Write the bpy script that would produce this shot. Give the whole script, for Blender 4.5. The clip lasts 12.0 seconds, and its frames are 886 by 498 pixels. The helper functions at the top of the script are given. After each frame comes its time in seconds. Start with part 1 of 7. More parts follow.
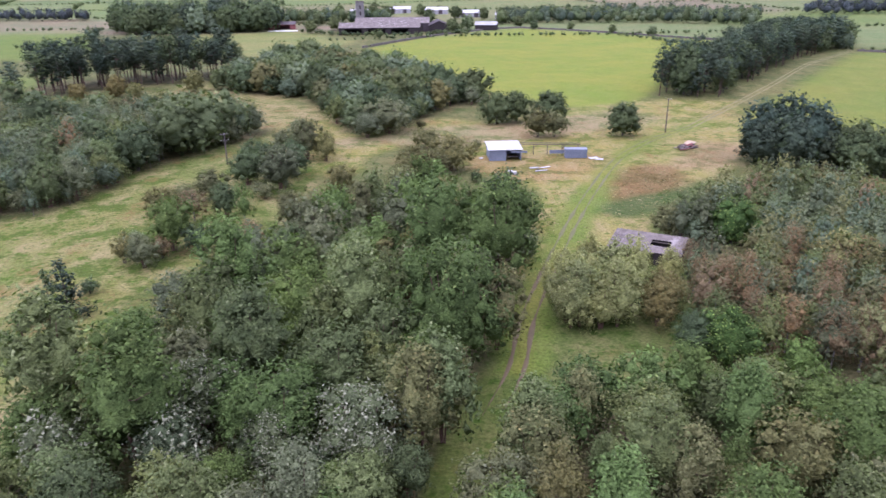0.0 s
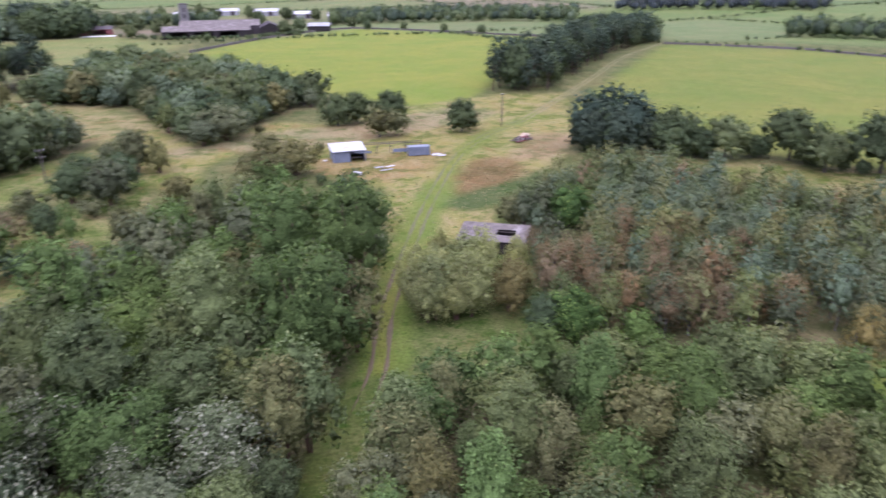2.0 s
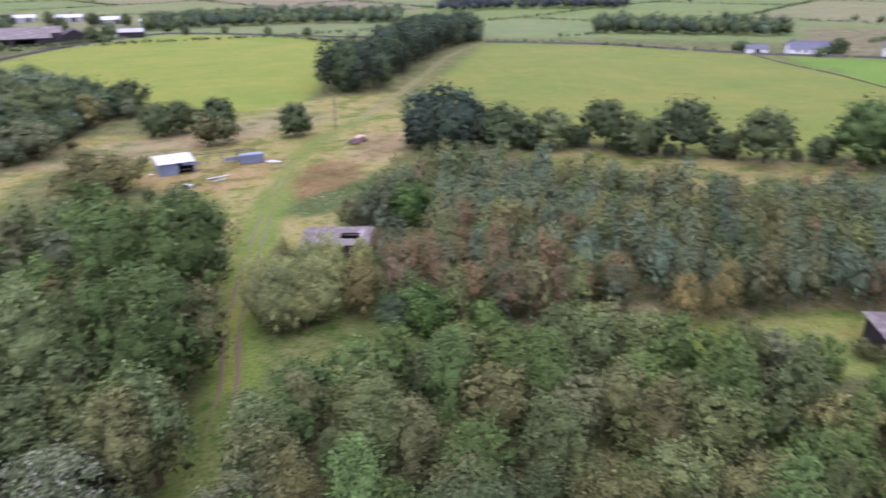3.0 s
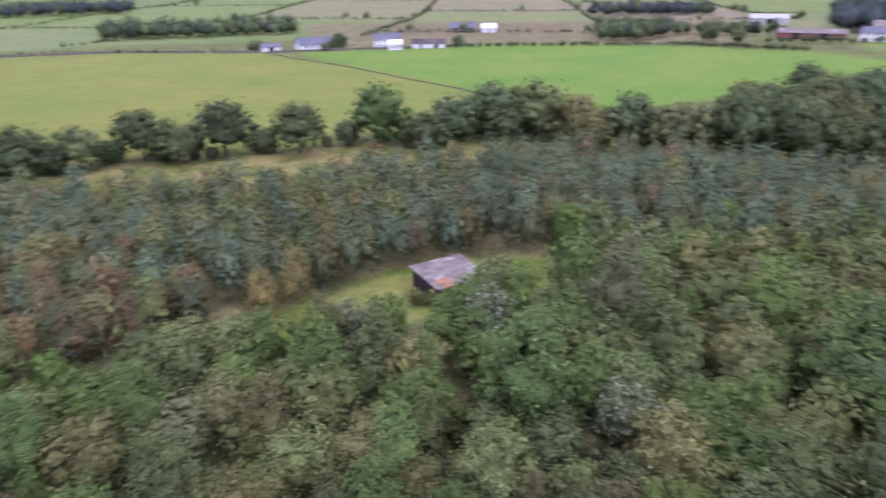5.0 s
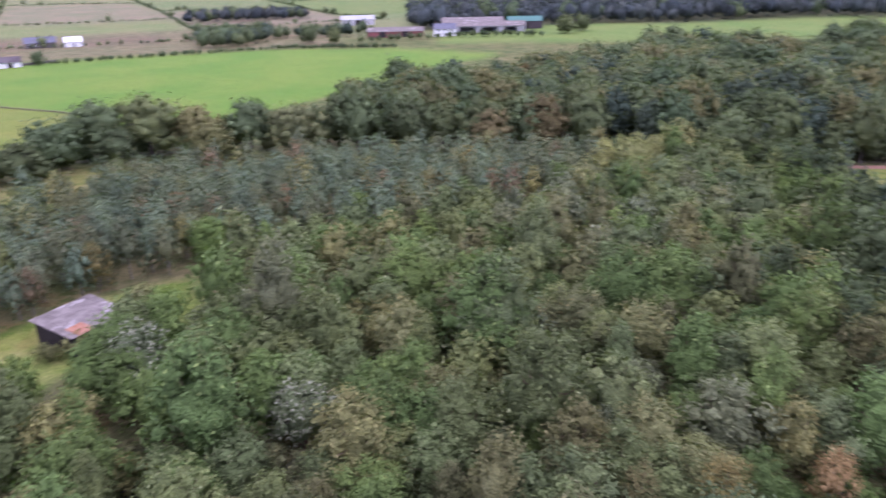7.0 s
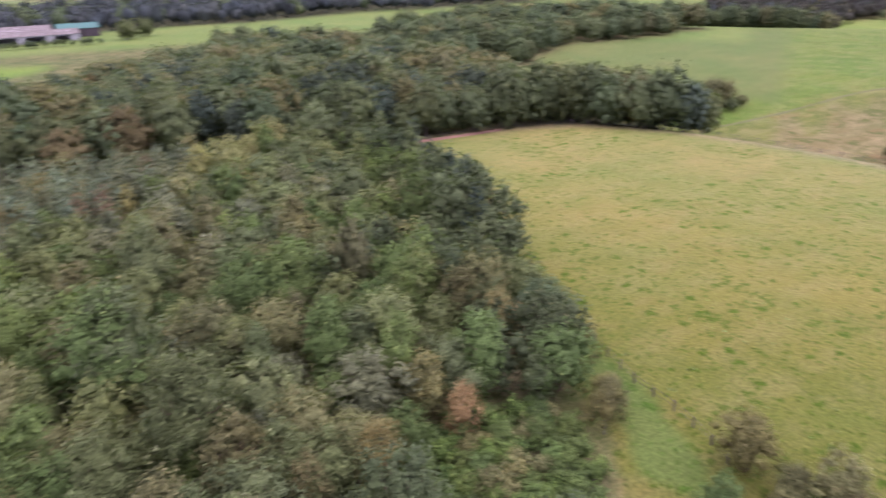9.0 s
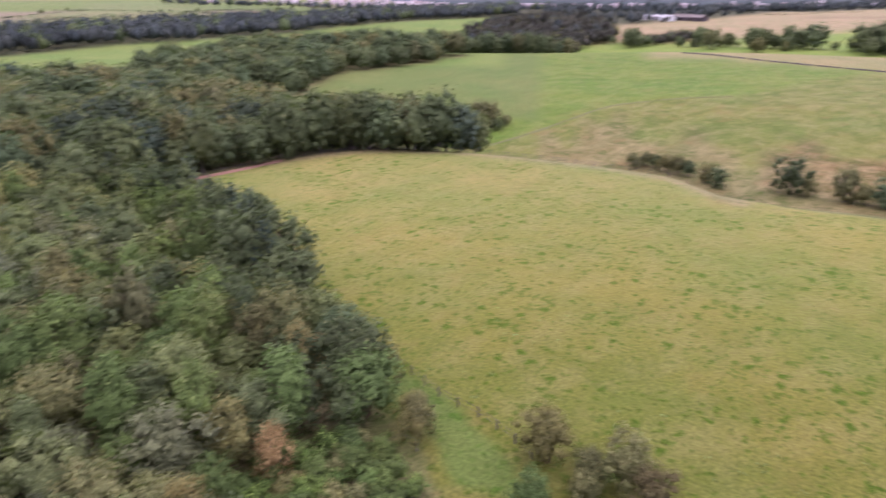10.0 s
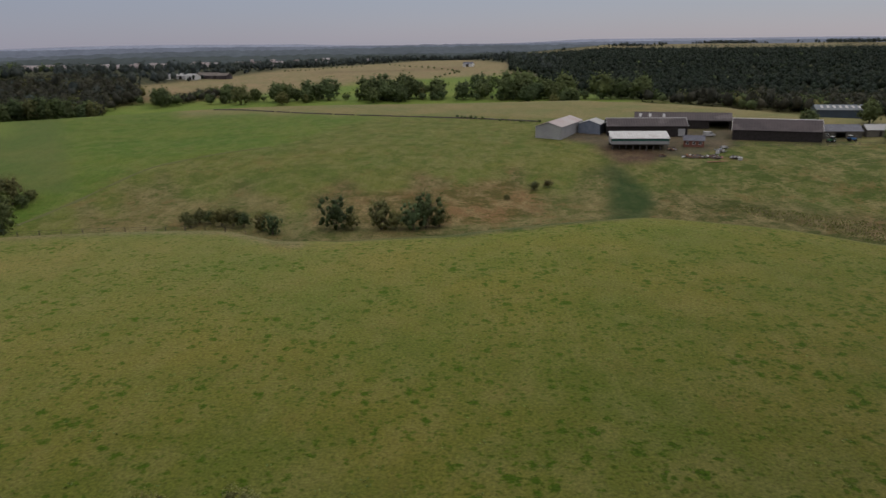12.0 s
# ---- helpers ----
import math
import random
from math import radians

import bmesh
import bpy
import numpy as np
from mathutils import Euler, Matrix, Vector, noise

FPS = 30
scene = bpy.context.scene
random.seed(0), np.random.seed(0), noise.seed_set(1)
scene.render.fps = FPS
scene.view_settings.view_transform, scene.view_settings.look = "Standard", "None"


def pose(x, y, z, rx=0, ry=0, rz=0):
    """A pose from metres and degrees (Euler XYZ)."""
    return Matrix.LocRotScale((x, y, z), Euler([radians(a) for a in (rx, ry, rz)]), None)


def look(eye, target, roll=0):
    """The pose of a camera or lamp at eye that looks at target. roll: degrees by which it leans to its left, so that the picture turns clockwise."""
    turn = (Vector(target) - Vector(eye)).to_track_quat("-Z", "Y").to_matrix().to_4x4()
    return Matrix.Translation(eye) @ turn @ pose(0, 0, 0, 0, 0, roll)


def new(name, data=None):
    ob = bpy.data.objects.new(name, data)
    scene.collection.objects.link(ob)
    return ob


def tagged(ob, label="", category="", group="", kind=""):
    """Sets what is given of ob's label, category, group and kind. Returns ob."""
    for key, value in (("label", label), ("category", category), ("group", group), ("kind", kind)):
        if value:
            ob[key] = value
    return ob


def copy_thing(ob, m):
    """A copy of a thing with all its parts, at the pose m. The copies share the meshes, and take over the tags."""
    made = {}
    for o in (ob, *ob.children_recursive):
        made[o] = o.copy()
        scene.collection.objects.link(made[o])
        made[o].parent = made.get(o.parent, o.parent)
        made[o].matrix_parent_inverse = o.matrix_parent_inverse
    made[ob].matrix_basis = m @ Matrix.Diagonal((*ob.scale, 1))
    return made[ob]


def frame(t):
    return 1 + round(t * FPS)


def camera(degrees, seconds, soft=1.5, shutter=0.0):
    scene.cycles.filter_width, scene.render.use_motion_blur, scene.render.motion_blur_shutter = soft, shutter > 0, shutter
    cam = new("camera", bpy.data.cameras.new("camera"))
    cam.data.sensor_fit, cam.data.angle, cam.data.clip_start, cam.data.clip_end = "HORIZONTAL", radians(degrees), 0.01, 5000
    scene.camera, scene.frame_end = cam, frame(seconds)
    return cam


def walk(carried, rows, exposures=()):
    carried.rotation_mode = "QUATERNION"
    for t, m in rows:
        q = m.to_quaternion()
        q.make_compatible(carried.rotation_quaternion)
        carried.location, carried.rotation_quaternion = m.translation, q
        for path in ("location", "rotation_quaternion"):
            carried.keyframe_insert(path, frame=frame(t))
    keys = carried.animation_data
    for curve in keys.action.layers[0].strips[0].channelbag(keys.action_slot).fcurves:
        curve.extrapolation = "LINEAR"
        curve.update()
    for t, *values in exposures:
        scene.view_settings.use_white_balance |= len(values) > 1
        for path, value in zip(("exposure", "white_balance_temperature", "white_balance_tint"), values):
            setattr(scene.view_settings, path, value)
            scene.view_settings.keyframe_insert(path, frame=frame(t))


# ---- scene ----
# Camera: hovers 40 m over a scrub wood and turns to its right.
cam = camera(63.6, 12.0, soft=1.5, shutter=0.65)
EYE_HEIGHT = 40.0
TURNS = [
    (0.0, 68.80, 0.47, -0.18), (0.5, 68.79, 0.50, -1.99), (1.0, 68.78, 0.57, -3.88), (1.5, 68.74, 0.53, -7.57),
    (2.0, 68.71, 0.59, -12.92), (2.5, 68.72, 0.65, -19.03), (3.0, 68.69, 0.70, -26.24), (5.0, 68.43, 0.75, -62.42),
    (5.5, 68.38, 0.80, -71.05), (6.0, 68.34, 0.94, -78.78), (6.5, 68.33, 0.92, -85.54), (8.5, 68.01, 1.43, -116.07),
    (9.0, 67.81, 1.22, -124.86), (9.5, 68.72, 1.10, -134.02), (10.0, 69.68, 0.84, -142.38), (10.5, 70.76, 0.79, -151.58),
    (11.0, 71.87, 0.80, -161.05), (11.5, 72.94, 0.77, -170.36), (11.8, 73.30, 0.88, -175.88), (11.9, 73.42, 0.92, -177.34), (12.0, 73.45, 0.94, -177.89),
]
walk(cam, [(t, pose(0, 0, EYE_HEIGHT, rx, ry, rz)) for t, rx, ry, rz in TURNS],
     exposures=[(0.0, 0.14, 5380, 34), (3.0, 0.04, 5370, 33), (6.5, 0.15, 5280, 42), (8.5, 0.27, 5680, 42), (9.0, 0.24, 5780, 43), (10.5, 0.03, 5950, 38), (11.0, -0.15, 6200, 25), (11.5, -0.38, 6350, 14), (12.0, -1.45, 6500, 10)])

# World: an overcast sky over a faint clear one, brighter overhead; a weak wide sun behind the cloud.
SUN_EL, SUN_AZ = radians(42), radians(215)
world = bpy.data.worlds.new("world")
scene.world = world
world.use_nodes = True
wt = world.node_tree
wt.nodes.clear()
sky = wt.nodes.new("ShaderNodeTexSky")
sky.dust_density = 0.1
sky.sky_type, sky.sun_disc, sky.sun_elevation, sky.sun_rotation = "NISHITA", False, SUN_EL, SUN_AZ
coord = wt.nodes.new("ShaderNodeTexCoord")
split = wt.nodes.new("ShaderNodeSeparateXYZ")
ramp = wt.nodes.new("ShaderNodeValToRGB")
ramp.color_ramp.elements[0].position, ramp.color_ramp.elements[0].color = 0.0, (0.49, 0.535, 0.86, 1)
ramp.color_ramp.elements[1].position, ramp.color_ramp.elements[1].color = 0.95, (3.75, 3.62, 3.35, 1)
mid_stop = ramp.color_ramp.elements.new(0.10)
mid_stop.color = (0.66, 0.70, 0.96, 1)
high_stop = ramp.color_ramp.elements.new(0.35)
high_stop.color = (1.80, 1.78, 1.80, 1)
cloud = wt.nodes.new("ShaderNodeTexNoise")
cloud.inputs["Scale"].default_value, cloud.inputs["Detail"].default_value = 2.2, 4.0
squash = wt.nodes.new("ShaderNodeVectorMath")
squash.operation = "MULTIPLY"
squash.inputs[1].default_value = (1, 1, 4)
cloud_span = wt.nodes.new("ShaderNodeMapRange")
cloud_span.inputs["To Min"].default_value, cloud_span.inputs["To Max"].default_value = 0.94, 1.06
cloud_mul = wt.nodes.new("ShaderNodeVectorMath")
cloud_mul.operation = "SCALE"
bg_cloud, bg_sky, add = wt.nodes.new("ShaderNodeBackground"), wt.nodes.new("ShaderNodeBackground"), wt.nodes.new("ShaderNodeAddShader")
out = wt.nodes.new("ShaderNodeOutputWorld")
bg_cloud.inputs["Strength"].default_value, bg_sky.inputs["Strength"].default_value = 0.85, 0.05
for a, b in ((coord.outputs["Generated"], split.inputs[0]), (split.outputs["Z"], ramp.inputs[0]), (coord.outputs["Generated"], squash.inputs[0]),
             (squash.outputs[0], cloud.inputs["Vector"]), (cloud.outputs["Fac"], cloud_span.inputs["Value"]), (ramp.outputs["Color"], cloud_mul.inputs[0]),
             (cloud_span.outputs[0], cloud_mul.inputs["Scale"]), (cloud_mul.outputs[0], bg_cloud.inputs["Color"]), (sky.outputs["Color"], bg_sky.inputs["Color"]),
             (bg_cloud.outputs[0], add.inputs[0]), (bg_sky.outputs[0], add.inputs[1]), (add.outputs[0], out.inputs["Surface"])):
    wt.links.new(a, b)
sun = new("sun", bpy.data.lights.new("sun", "SUN"))
sun.data.energy, sun.data.angle, sun.data.color = 1.5, radians(20), (1.0, 0.95, 0.88)
sun.matrix_world = look((300 * math.sin(SUN_AZ), 300 * math.cos(SUN_AZ), 300 * math.tan(SUN_EL)), (0, 0, 0))

# ---- materials ----


def material(name):
    m = bpy.data.materials.new(name)
    m.use_nodes = True
    t = m.node_tree
    return m, t, t.nodes["Principled BSDF"]


def node(t, kind, **values):
    n = t.nodes.new(kind)
    for k, v in values.items():
        n.inputs[k.replace("_", " ")].default_value = v
    return n


def mix(t, fac, a, b, blend="MIX"):
    """A colour mix; fac, a and b are sockets or values."""
    n = t.nodes.new("ShaderNodeMix")
    n.data_type, n.blend_type = "RGBA", blend
    for socket, v in ((n.inputs[0], fac), (n.inputs[6], a), (n.inputs[7], b)):
        if isinstance(v, bpy.types.NodeSocket):
            t.links.new(v, socket)
        elif isinstance(v, (int, float)):
            socket.default_value = v
        else:
            socket.default_value = (*v, 1)
    return n.outputs[2]


def span(t, value, lo, hi, a, b):
    n = node(t, "ShaderNodeMapRange", From_Min=lo, From_Max=hi, To_Min=a, To_Max=b)
    t.links.new(value, n.inputs["Value"])
    return n.outputs[0]


def place(t, stretch=(1, 1, 1)):
    g = t.nodes.new("ShaderNodeNewGeometry")
    v = t.nodes.new("ShaderNodeVectorMath")
    v.operation = "MULTIPLY"
    v.inputs[1].default_value = stretch
    t.links.new(g.outputs["Position"], v.inputs[0])
    return v.outputs[0]


def noise_at(t, where, scale, detail=4.0, rough=0.55):
    n = node(t, "ShaderNodeTexNoise", Scale=scale, Detail=detail, Roughness=rough)
    t.links.new(where, n.inputs["Vector"])
    return n.outputs["Fac"]


def bump(t, bsdf, height, strength, distance):
    b = node(t, "ShaderNodeBump", Strength=strength, Distance=distance)
    t.links.new(height, b.inputs["Height"])
    t.links.new(b.outputs[0], bsdf.inputs["Normal"])


def channel(t, colour):
    n = t.nodes.new("ShaderNodeSeparateColor")
    t.links.new(colour, n.inputs[0])
    return n.outputs[0]


def mul(t, a, b):
    n = t.nodes.new("ShaderNodeMath")
    n.operation = "MULTIPLY"
    t.links.new(a, n.inputs[0])
    t.links.new(b, n.inputs[1])
    return n.outputs[0]


def leaf_material(name, young, old, accent=None, share=0.0, many=False):
    """Leaves: tone by tree, then by leaf, then a slow drift through the crown; a little light passes through."""
    m, t, bsdf = material(name)
    g = t.nodes.new("ShaderNodeNewGeometry")
    if many:
        a = t.nodes.new("ShaderNodeAttribute")
        a.attribute_name = "tone"
        tone = a.outputs["Fac"]
    else:
        tone = t.nodes.new("ShaderNodeObjectInfo").outputs["Random"]
    col = mix(t, tone, young, old)
    w2 = node(t, "ShaderNodeTexWhiteNoise")
    w2.noise_dimensions = "1D"
    t.links.new(tone, w2.inputs["W"])
    col = mix(t, 1.0, col, mix(t, w2.outputs["Value"], (0.70, 0.71, 0.72), (1.30, 1.29, 1.26)), "MULTIPLY")
    w3 = node(t, "ShaderNodeTexWhiteNoise")
    w3.noise_dimensions = "2D"
    t.links.new(w2.outputs["Color"], w3.inputs["Vector"])
    col = mix(t, 1.0, col, mix(t, w3.outputs["Value"], (1.12, 1.02, 0.84), (0.94, 1.00, 1.03)), "MULTIPLY")
    patch = noise_at(t, place(t), 0.55, 3.0)
    col = mix(t, span(t, patch, 0.38, 0.62, 0.0, 0.55), col, old)
    if accent:
        loose = t.nodes.new("ShaderNodeAttribute")
        loose.attribute_name = "spray"
        col = mix(t, mul(t, span(t, g.outputs["Random Per Island"], 1 - share, 1 - share + 0.02, 0, 1), loose.outputs["Fac"]), col, accent)
    w = node(t, "ShaderNodeTexWhiteNoise")
    w.noise_dimensions = "1D"
    t.links.new(g.outputs["Random Per Island"], w.inputs["W"])
    col = mix(t, 1.0, col, mix(t, w.outputs["Value"], (0.74, 0.74, 0.74), (1.26, 1.26, 1.26)), "MULTIPLY")
    cells = node(t, "ShaderNodeTexVoronoi", Scale=4.6)
    t.links.new(place(t), cells.inputs["Vector"])
    col = mix(t, 1.0, col, mix(t, channel(t, cells.outputs["Color"]), (0.75, 0.75, 0.75), (1.25, 1.25, 1.25)), "MULTIPLY")
    inverse = node(t, "ShaderNodeMath")
    inverse.operation = "SUBTRACT"
    inverse.inputs[0].default_value = 1.0
    t.links.new(cells.outputs["Distance"], inverse.inputs[1])
    t.links.new(col, bsdf.inputs["Base Color"])
    bsdf.inputs["Roughness"].default_value, bsdf.inputs["Specular IOR Level"].default_value = 0.8, 0.12
    bump(t, bsdf, inverse.outputs[0], 0.9, 0.22)
    tr = t.nodes.new("ShaderNodeBsdfTranslucent")
    t.links.new(mix(t, 1.0, col, (0.95, 1.15, 0.55), "MULTIPLY"), tr.inputs["Color"])
    ms = t.nodes.new("ShaderNodeMixShader")
    ms.inputs[0].default_value = 0.26
    t.links.new(bsdf.outputs[0], ms.inputs[1])
    t.links.new(tr.outputs[0], ms.inputs[2])
    t.links.new(ms.outputs[0], t.nodes["Material Output"].inputs["Surface"])
    return m


LEAF_TONES = {
    "willow": ((0.171, 0.204, 0.081), (0.114, 0.142, 0.058), (0.239, 0.264, 0.126), 0.05),
    "green": ((0.140, 0.199, 0.061), (0.096, 0.142, 0.045), (0.204, 0.264, 0.085), 0.05),
    "grey": ((0.176, 0.194, 0.106), (0.121, 0.138, 0.077), (0.232, 0.249, 0.155), 0.05),
    "silver": ((0.150, 0.180, 0.097), (0.108, 0.134, 0.068), (0.300, 0.306, 0.215), 0.36),
    "birch": ((0.162, 0.203, 0.121), (0.120, 0.156, 0.096), (0.229, 0.257, 0.160), 0.06),
    "rust": ((0.240, 0.164, 0.090), (0.198, 0.147, 0.084), (0.186, 0.168, 0.090), 0.30),
    "copper": ((0.320, 0.205, 0.092), (0.270, 0.178, 0.082), (0.300, 0.215, 0.095), 0.20),
    "amber": ((0.232, 0.192, 0.072), (0.184, 0.160, 0.066), (0.189, 0.182, 0.077), 0.30),
    "olive": ((0.204, 0.202, 0.084), (0.155, 0.163, 0.069), (0.259, 0.231, 0.094), 0.07),
    "dark": ((0.108, 0.141, 0.067), (0.081, 0.110, 0.053), (0.143, 0.169, 0.081), 0.05),
    "pine": ((0.077, 0.103, 0.068), (0.054, 0.077, 0.054), (0.110, 0.132, 0.091), 0.06),
    "oak": ((0.134, 0.163, 0.073), (0.092, 0.119, 0.056), (0.185, 0.194, 0.088), 0.06),
    "brown": ((0.166, 0.164, 0.072), (0.130, 0.132, 0.060), (0.196, 0.184, 0.082), 0.10),
    "lime": ((0.157, 0.224, 0.061), (0.109, 0.171, 0.050), (0.242, 0.299, 0.088), 0.06),
    "conifer": ((0.036, 0.048, 0.038), (0.027, 0.037, 0.031), (0.050, 0.058, 0.045), 0.04),
    # for far woods: distance haze put into the leaf colour as blue-grey
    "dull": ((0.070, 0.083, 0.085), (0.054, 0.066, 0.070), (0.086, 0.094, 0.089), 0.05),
    "murk": ((0.066, 0.064, 0.049), (0.046, 0.047, 0.039), (0.088, 0.078, 0.055), 0.06),
    "pale": ((0.275, 0.290, 0.118), (0.222, 0.238, 0.098), (0.330, 0.330, 0.155), 0.06),
    "straw": ((0.262, 0.222, 0.134), (0.210, 0.182, 0.108), (0.290, 0.250, 0.165), 0.10),
    "sward": ((0.130, 0.172, 0.055), (0.104, 0.144, 0.048), (0.170, 0.190, 0.076), 0.07),
    "maple": ((0.096, 0.156, 0.038), (0.069, 0.118, 0.032), (0.200, 0.284, 0.068), 0.28),
    "thorn": ((0.190, 0.184, 0.074), (0.150, 0.150, 0.060), (0.216, 0.192, 0.082), 0.15),
    "bracken": ((0.172, 0.140, 0.064), (0.134, 0.114, 0.054), (0.186, 0.168, 0.080), 0.25),
}
LEAF = {k: leaf_material("leaf_" + k, *v) for k, v in LEAF_TONES.items()}
LEAF_MANY = {k: leaf_material("leaf_many_" + k, *v, many=True) for k, v in LEAF_TONES.items()}


def rough_material(name, a, b, scale=1.5, fine=14.0, rough=0.85, relief=0.4, depth=0.02, metal=0.0, third=None, stretch=(1, 1, 1)):
    """Two tones mixed in patches, a fine grain over them, and relief."""
    m, t, bsdf = material(name)
    p = place(t, stretch)
    col = mix(t, span(t, noise_at(t, p, scale), 0.35, 0.65, 0, 1), a, b)
    if third:
        col = mix(t, span(t, noise_at(t, p, scale * 0.45, 5.0, 0.65), 0.56, 0.64, 0, 1), col, third)
    fine_n = noise_at(t, p, fine)
    col = mix(t, 1.0, col, mix(t, fine_n, (0.65, 0.65, 0.65), (1.35, 1.35, 1.35)), "MULTIPLY")
    t.links.new(col, bsdf.inputs["Base Color"])
    bsdf.inputs["Roughness"].default_value, bsdf.inputs["Metallic"].default_value = rough, metal
    bsdf.inputs["Specular IOR Level"].default_value = 0.12 if rough > 0.8 else 0.3
    bump(t, bsdf, fine_n, relief, depth)
    return m


BARK = rough_material("bark", (0.060, 0.051, 0.042), (0.102, 0.090, 0.075), 2.0, 18.0)
BARK_BIRCH = rough_material("bark_birch", (0.204, 0.192, 0.180), (0.084, 0.072, 0.066), 3.0, 20.0)
BARK_PINE = rough_material("bark_pine", (0.102, 0.063, 0.045), (0.066, 0.051, 0.042), 2.0, 18.0)
BARK_RED = rough_material("twig_red", (0.133, 0.077, 0.059), (0.098, 0.066, 0.052), 2.0, 18.0)
DIRT = rough_material("rut_dirt", (0.128, 0.094, 0.060), (0.098, 0.078, 0.048), 0.35, 5.0, depth=0.04)
MUD = rough_material("yard_mud", (0.072, 0.054, 0.045), (0.102, 0.087, 0.075), 0.12, 1.5, depth=0.05)
CONCRETE = rough_material("concrete", (0.180, 0.168, 0.156), (0.126, 0.120, 0.114), 0.3, 5.0)
SHEET_WHITE = rough_material("sheet_white", (0.440, 0.432, 0.440), (0.350, 0.340, 0.346), 0.7, 6.0, 0.5, 0.1, third=(0.310, 0.280, 0.280))
SHEET_PALE = rough_material("sheet_pale", (0.310, 0.304, 0.310), (0.248, 0.242, 0.254), 0.2, 3.0, 0.55, 0.15)
SHEET_BLUE = rough_material("sheet_blue", (0.162, 0.180, 0.228), (0.120, 0.138, 0.180), 0.6, 6.0, 0.5, 0.15)
SHEET_DARK = rough_material("sheet_dark", (0.060, 0.046, 0.051), (0.040, 0.031, 0.036), 0.15, 2.5, 0.8, 0.2, third=(0.086, 0.071, 0.075))
SHEET_PINK = rough_material("sheet_pink", (0.330, 0.290, 0.295), (0.300, 0.225, 0.225), 0.10, 2.0, 0.6, 0.15, third=(0.290, 0.120, 0.120))
SHEET_NAVY = rough_material("sheet_navy", (0.045, 0.062, 0.085), (0.036, 0.048, 0.066), 0.3, 3.0, 0.55, 0.15)
SHEET_RED = rough_material("sheet_red", (0.216, 0.060, 0.060), (0.168, 0.072, 0.066), 0.3, 3.0, 0.6, 0.15)
SHEET_GREEN = rough_material("sheet_green", (0.014, 0.098, 0.077), (0.021, 0.077, 0.063), 0.3, 3.0, 0.55, 0.15)
ASBESTOS = rough_material("old_cement_sheet", (0.168, 0.143, 0.134), (0.100, 0.085, 0.078), 0.8, 7.0, 0.9, 0.4, third=(0.245, 0.218, 0.214))
RUST = rough_material("rusty_sheet", (0.215, 0.098, 0.060), (0.260, 0.140, 0.096), 1.2, 9.0, 0.85, 0.3)
OLD_WOOD = rough_material("weathered_wood", (0.107, 0.091, 0.081), (0.065, 0.055, 0.052), 1.0, 10.0, 0.9, 0.5, stretch=(0.650, 0.650, 0.130))
BLACK_WOOD = rough_material("dark_boards", (0.038, 0.032, 0.032), (0.025, 0.021, 0.021), 1.0, 8.0)
BRICK_RED = rough_material("red_brick", (0.189, 0.078, 0.058), (0.143, 0.065, 0.052), 0.6, 6.0)
STONE = rough_material("field_stone", (0.130, 0.117, 0.104), (0.085, 0.078, 0.068), 0.9, 7.0)
RENDER_WHITE = rough_material("white_render", (0.629, 0.620, 0.612), (0.544, 0.535, 0.527), 0.4, 5.0, 0.8, 0.1)
SLATE = rough_material("slate", (0.098, 0.098, 0.130), (0.072, 0.072, 0.098), 0.5, 6.0, 0.55)
SOIL = rough_material("red_soil", (0.180, 0.102, 0.072), (0.144, 0.084, 0.060), 0.1, 1.5)


def glass_material():
    m, t, bsdf = material("window_glass")
    col = mix(t, noise_at(t, place(t), 0.8), (0.02, 0.025, 0.03), (0.05, 0.055, 0.065))
    t.links.new(col, bsdf.inputs["Base Color"])
    bsdf.inputs["Roughness"].default_value = 0.08
    return m


GLASS = glass_material()


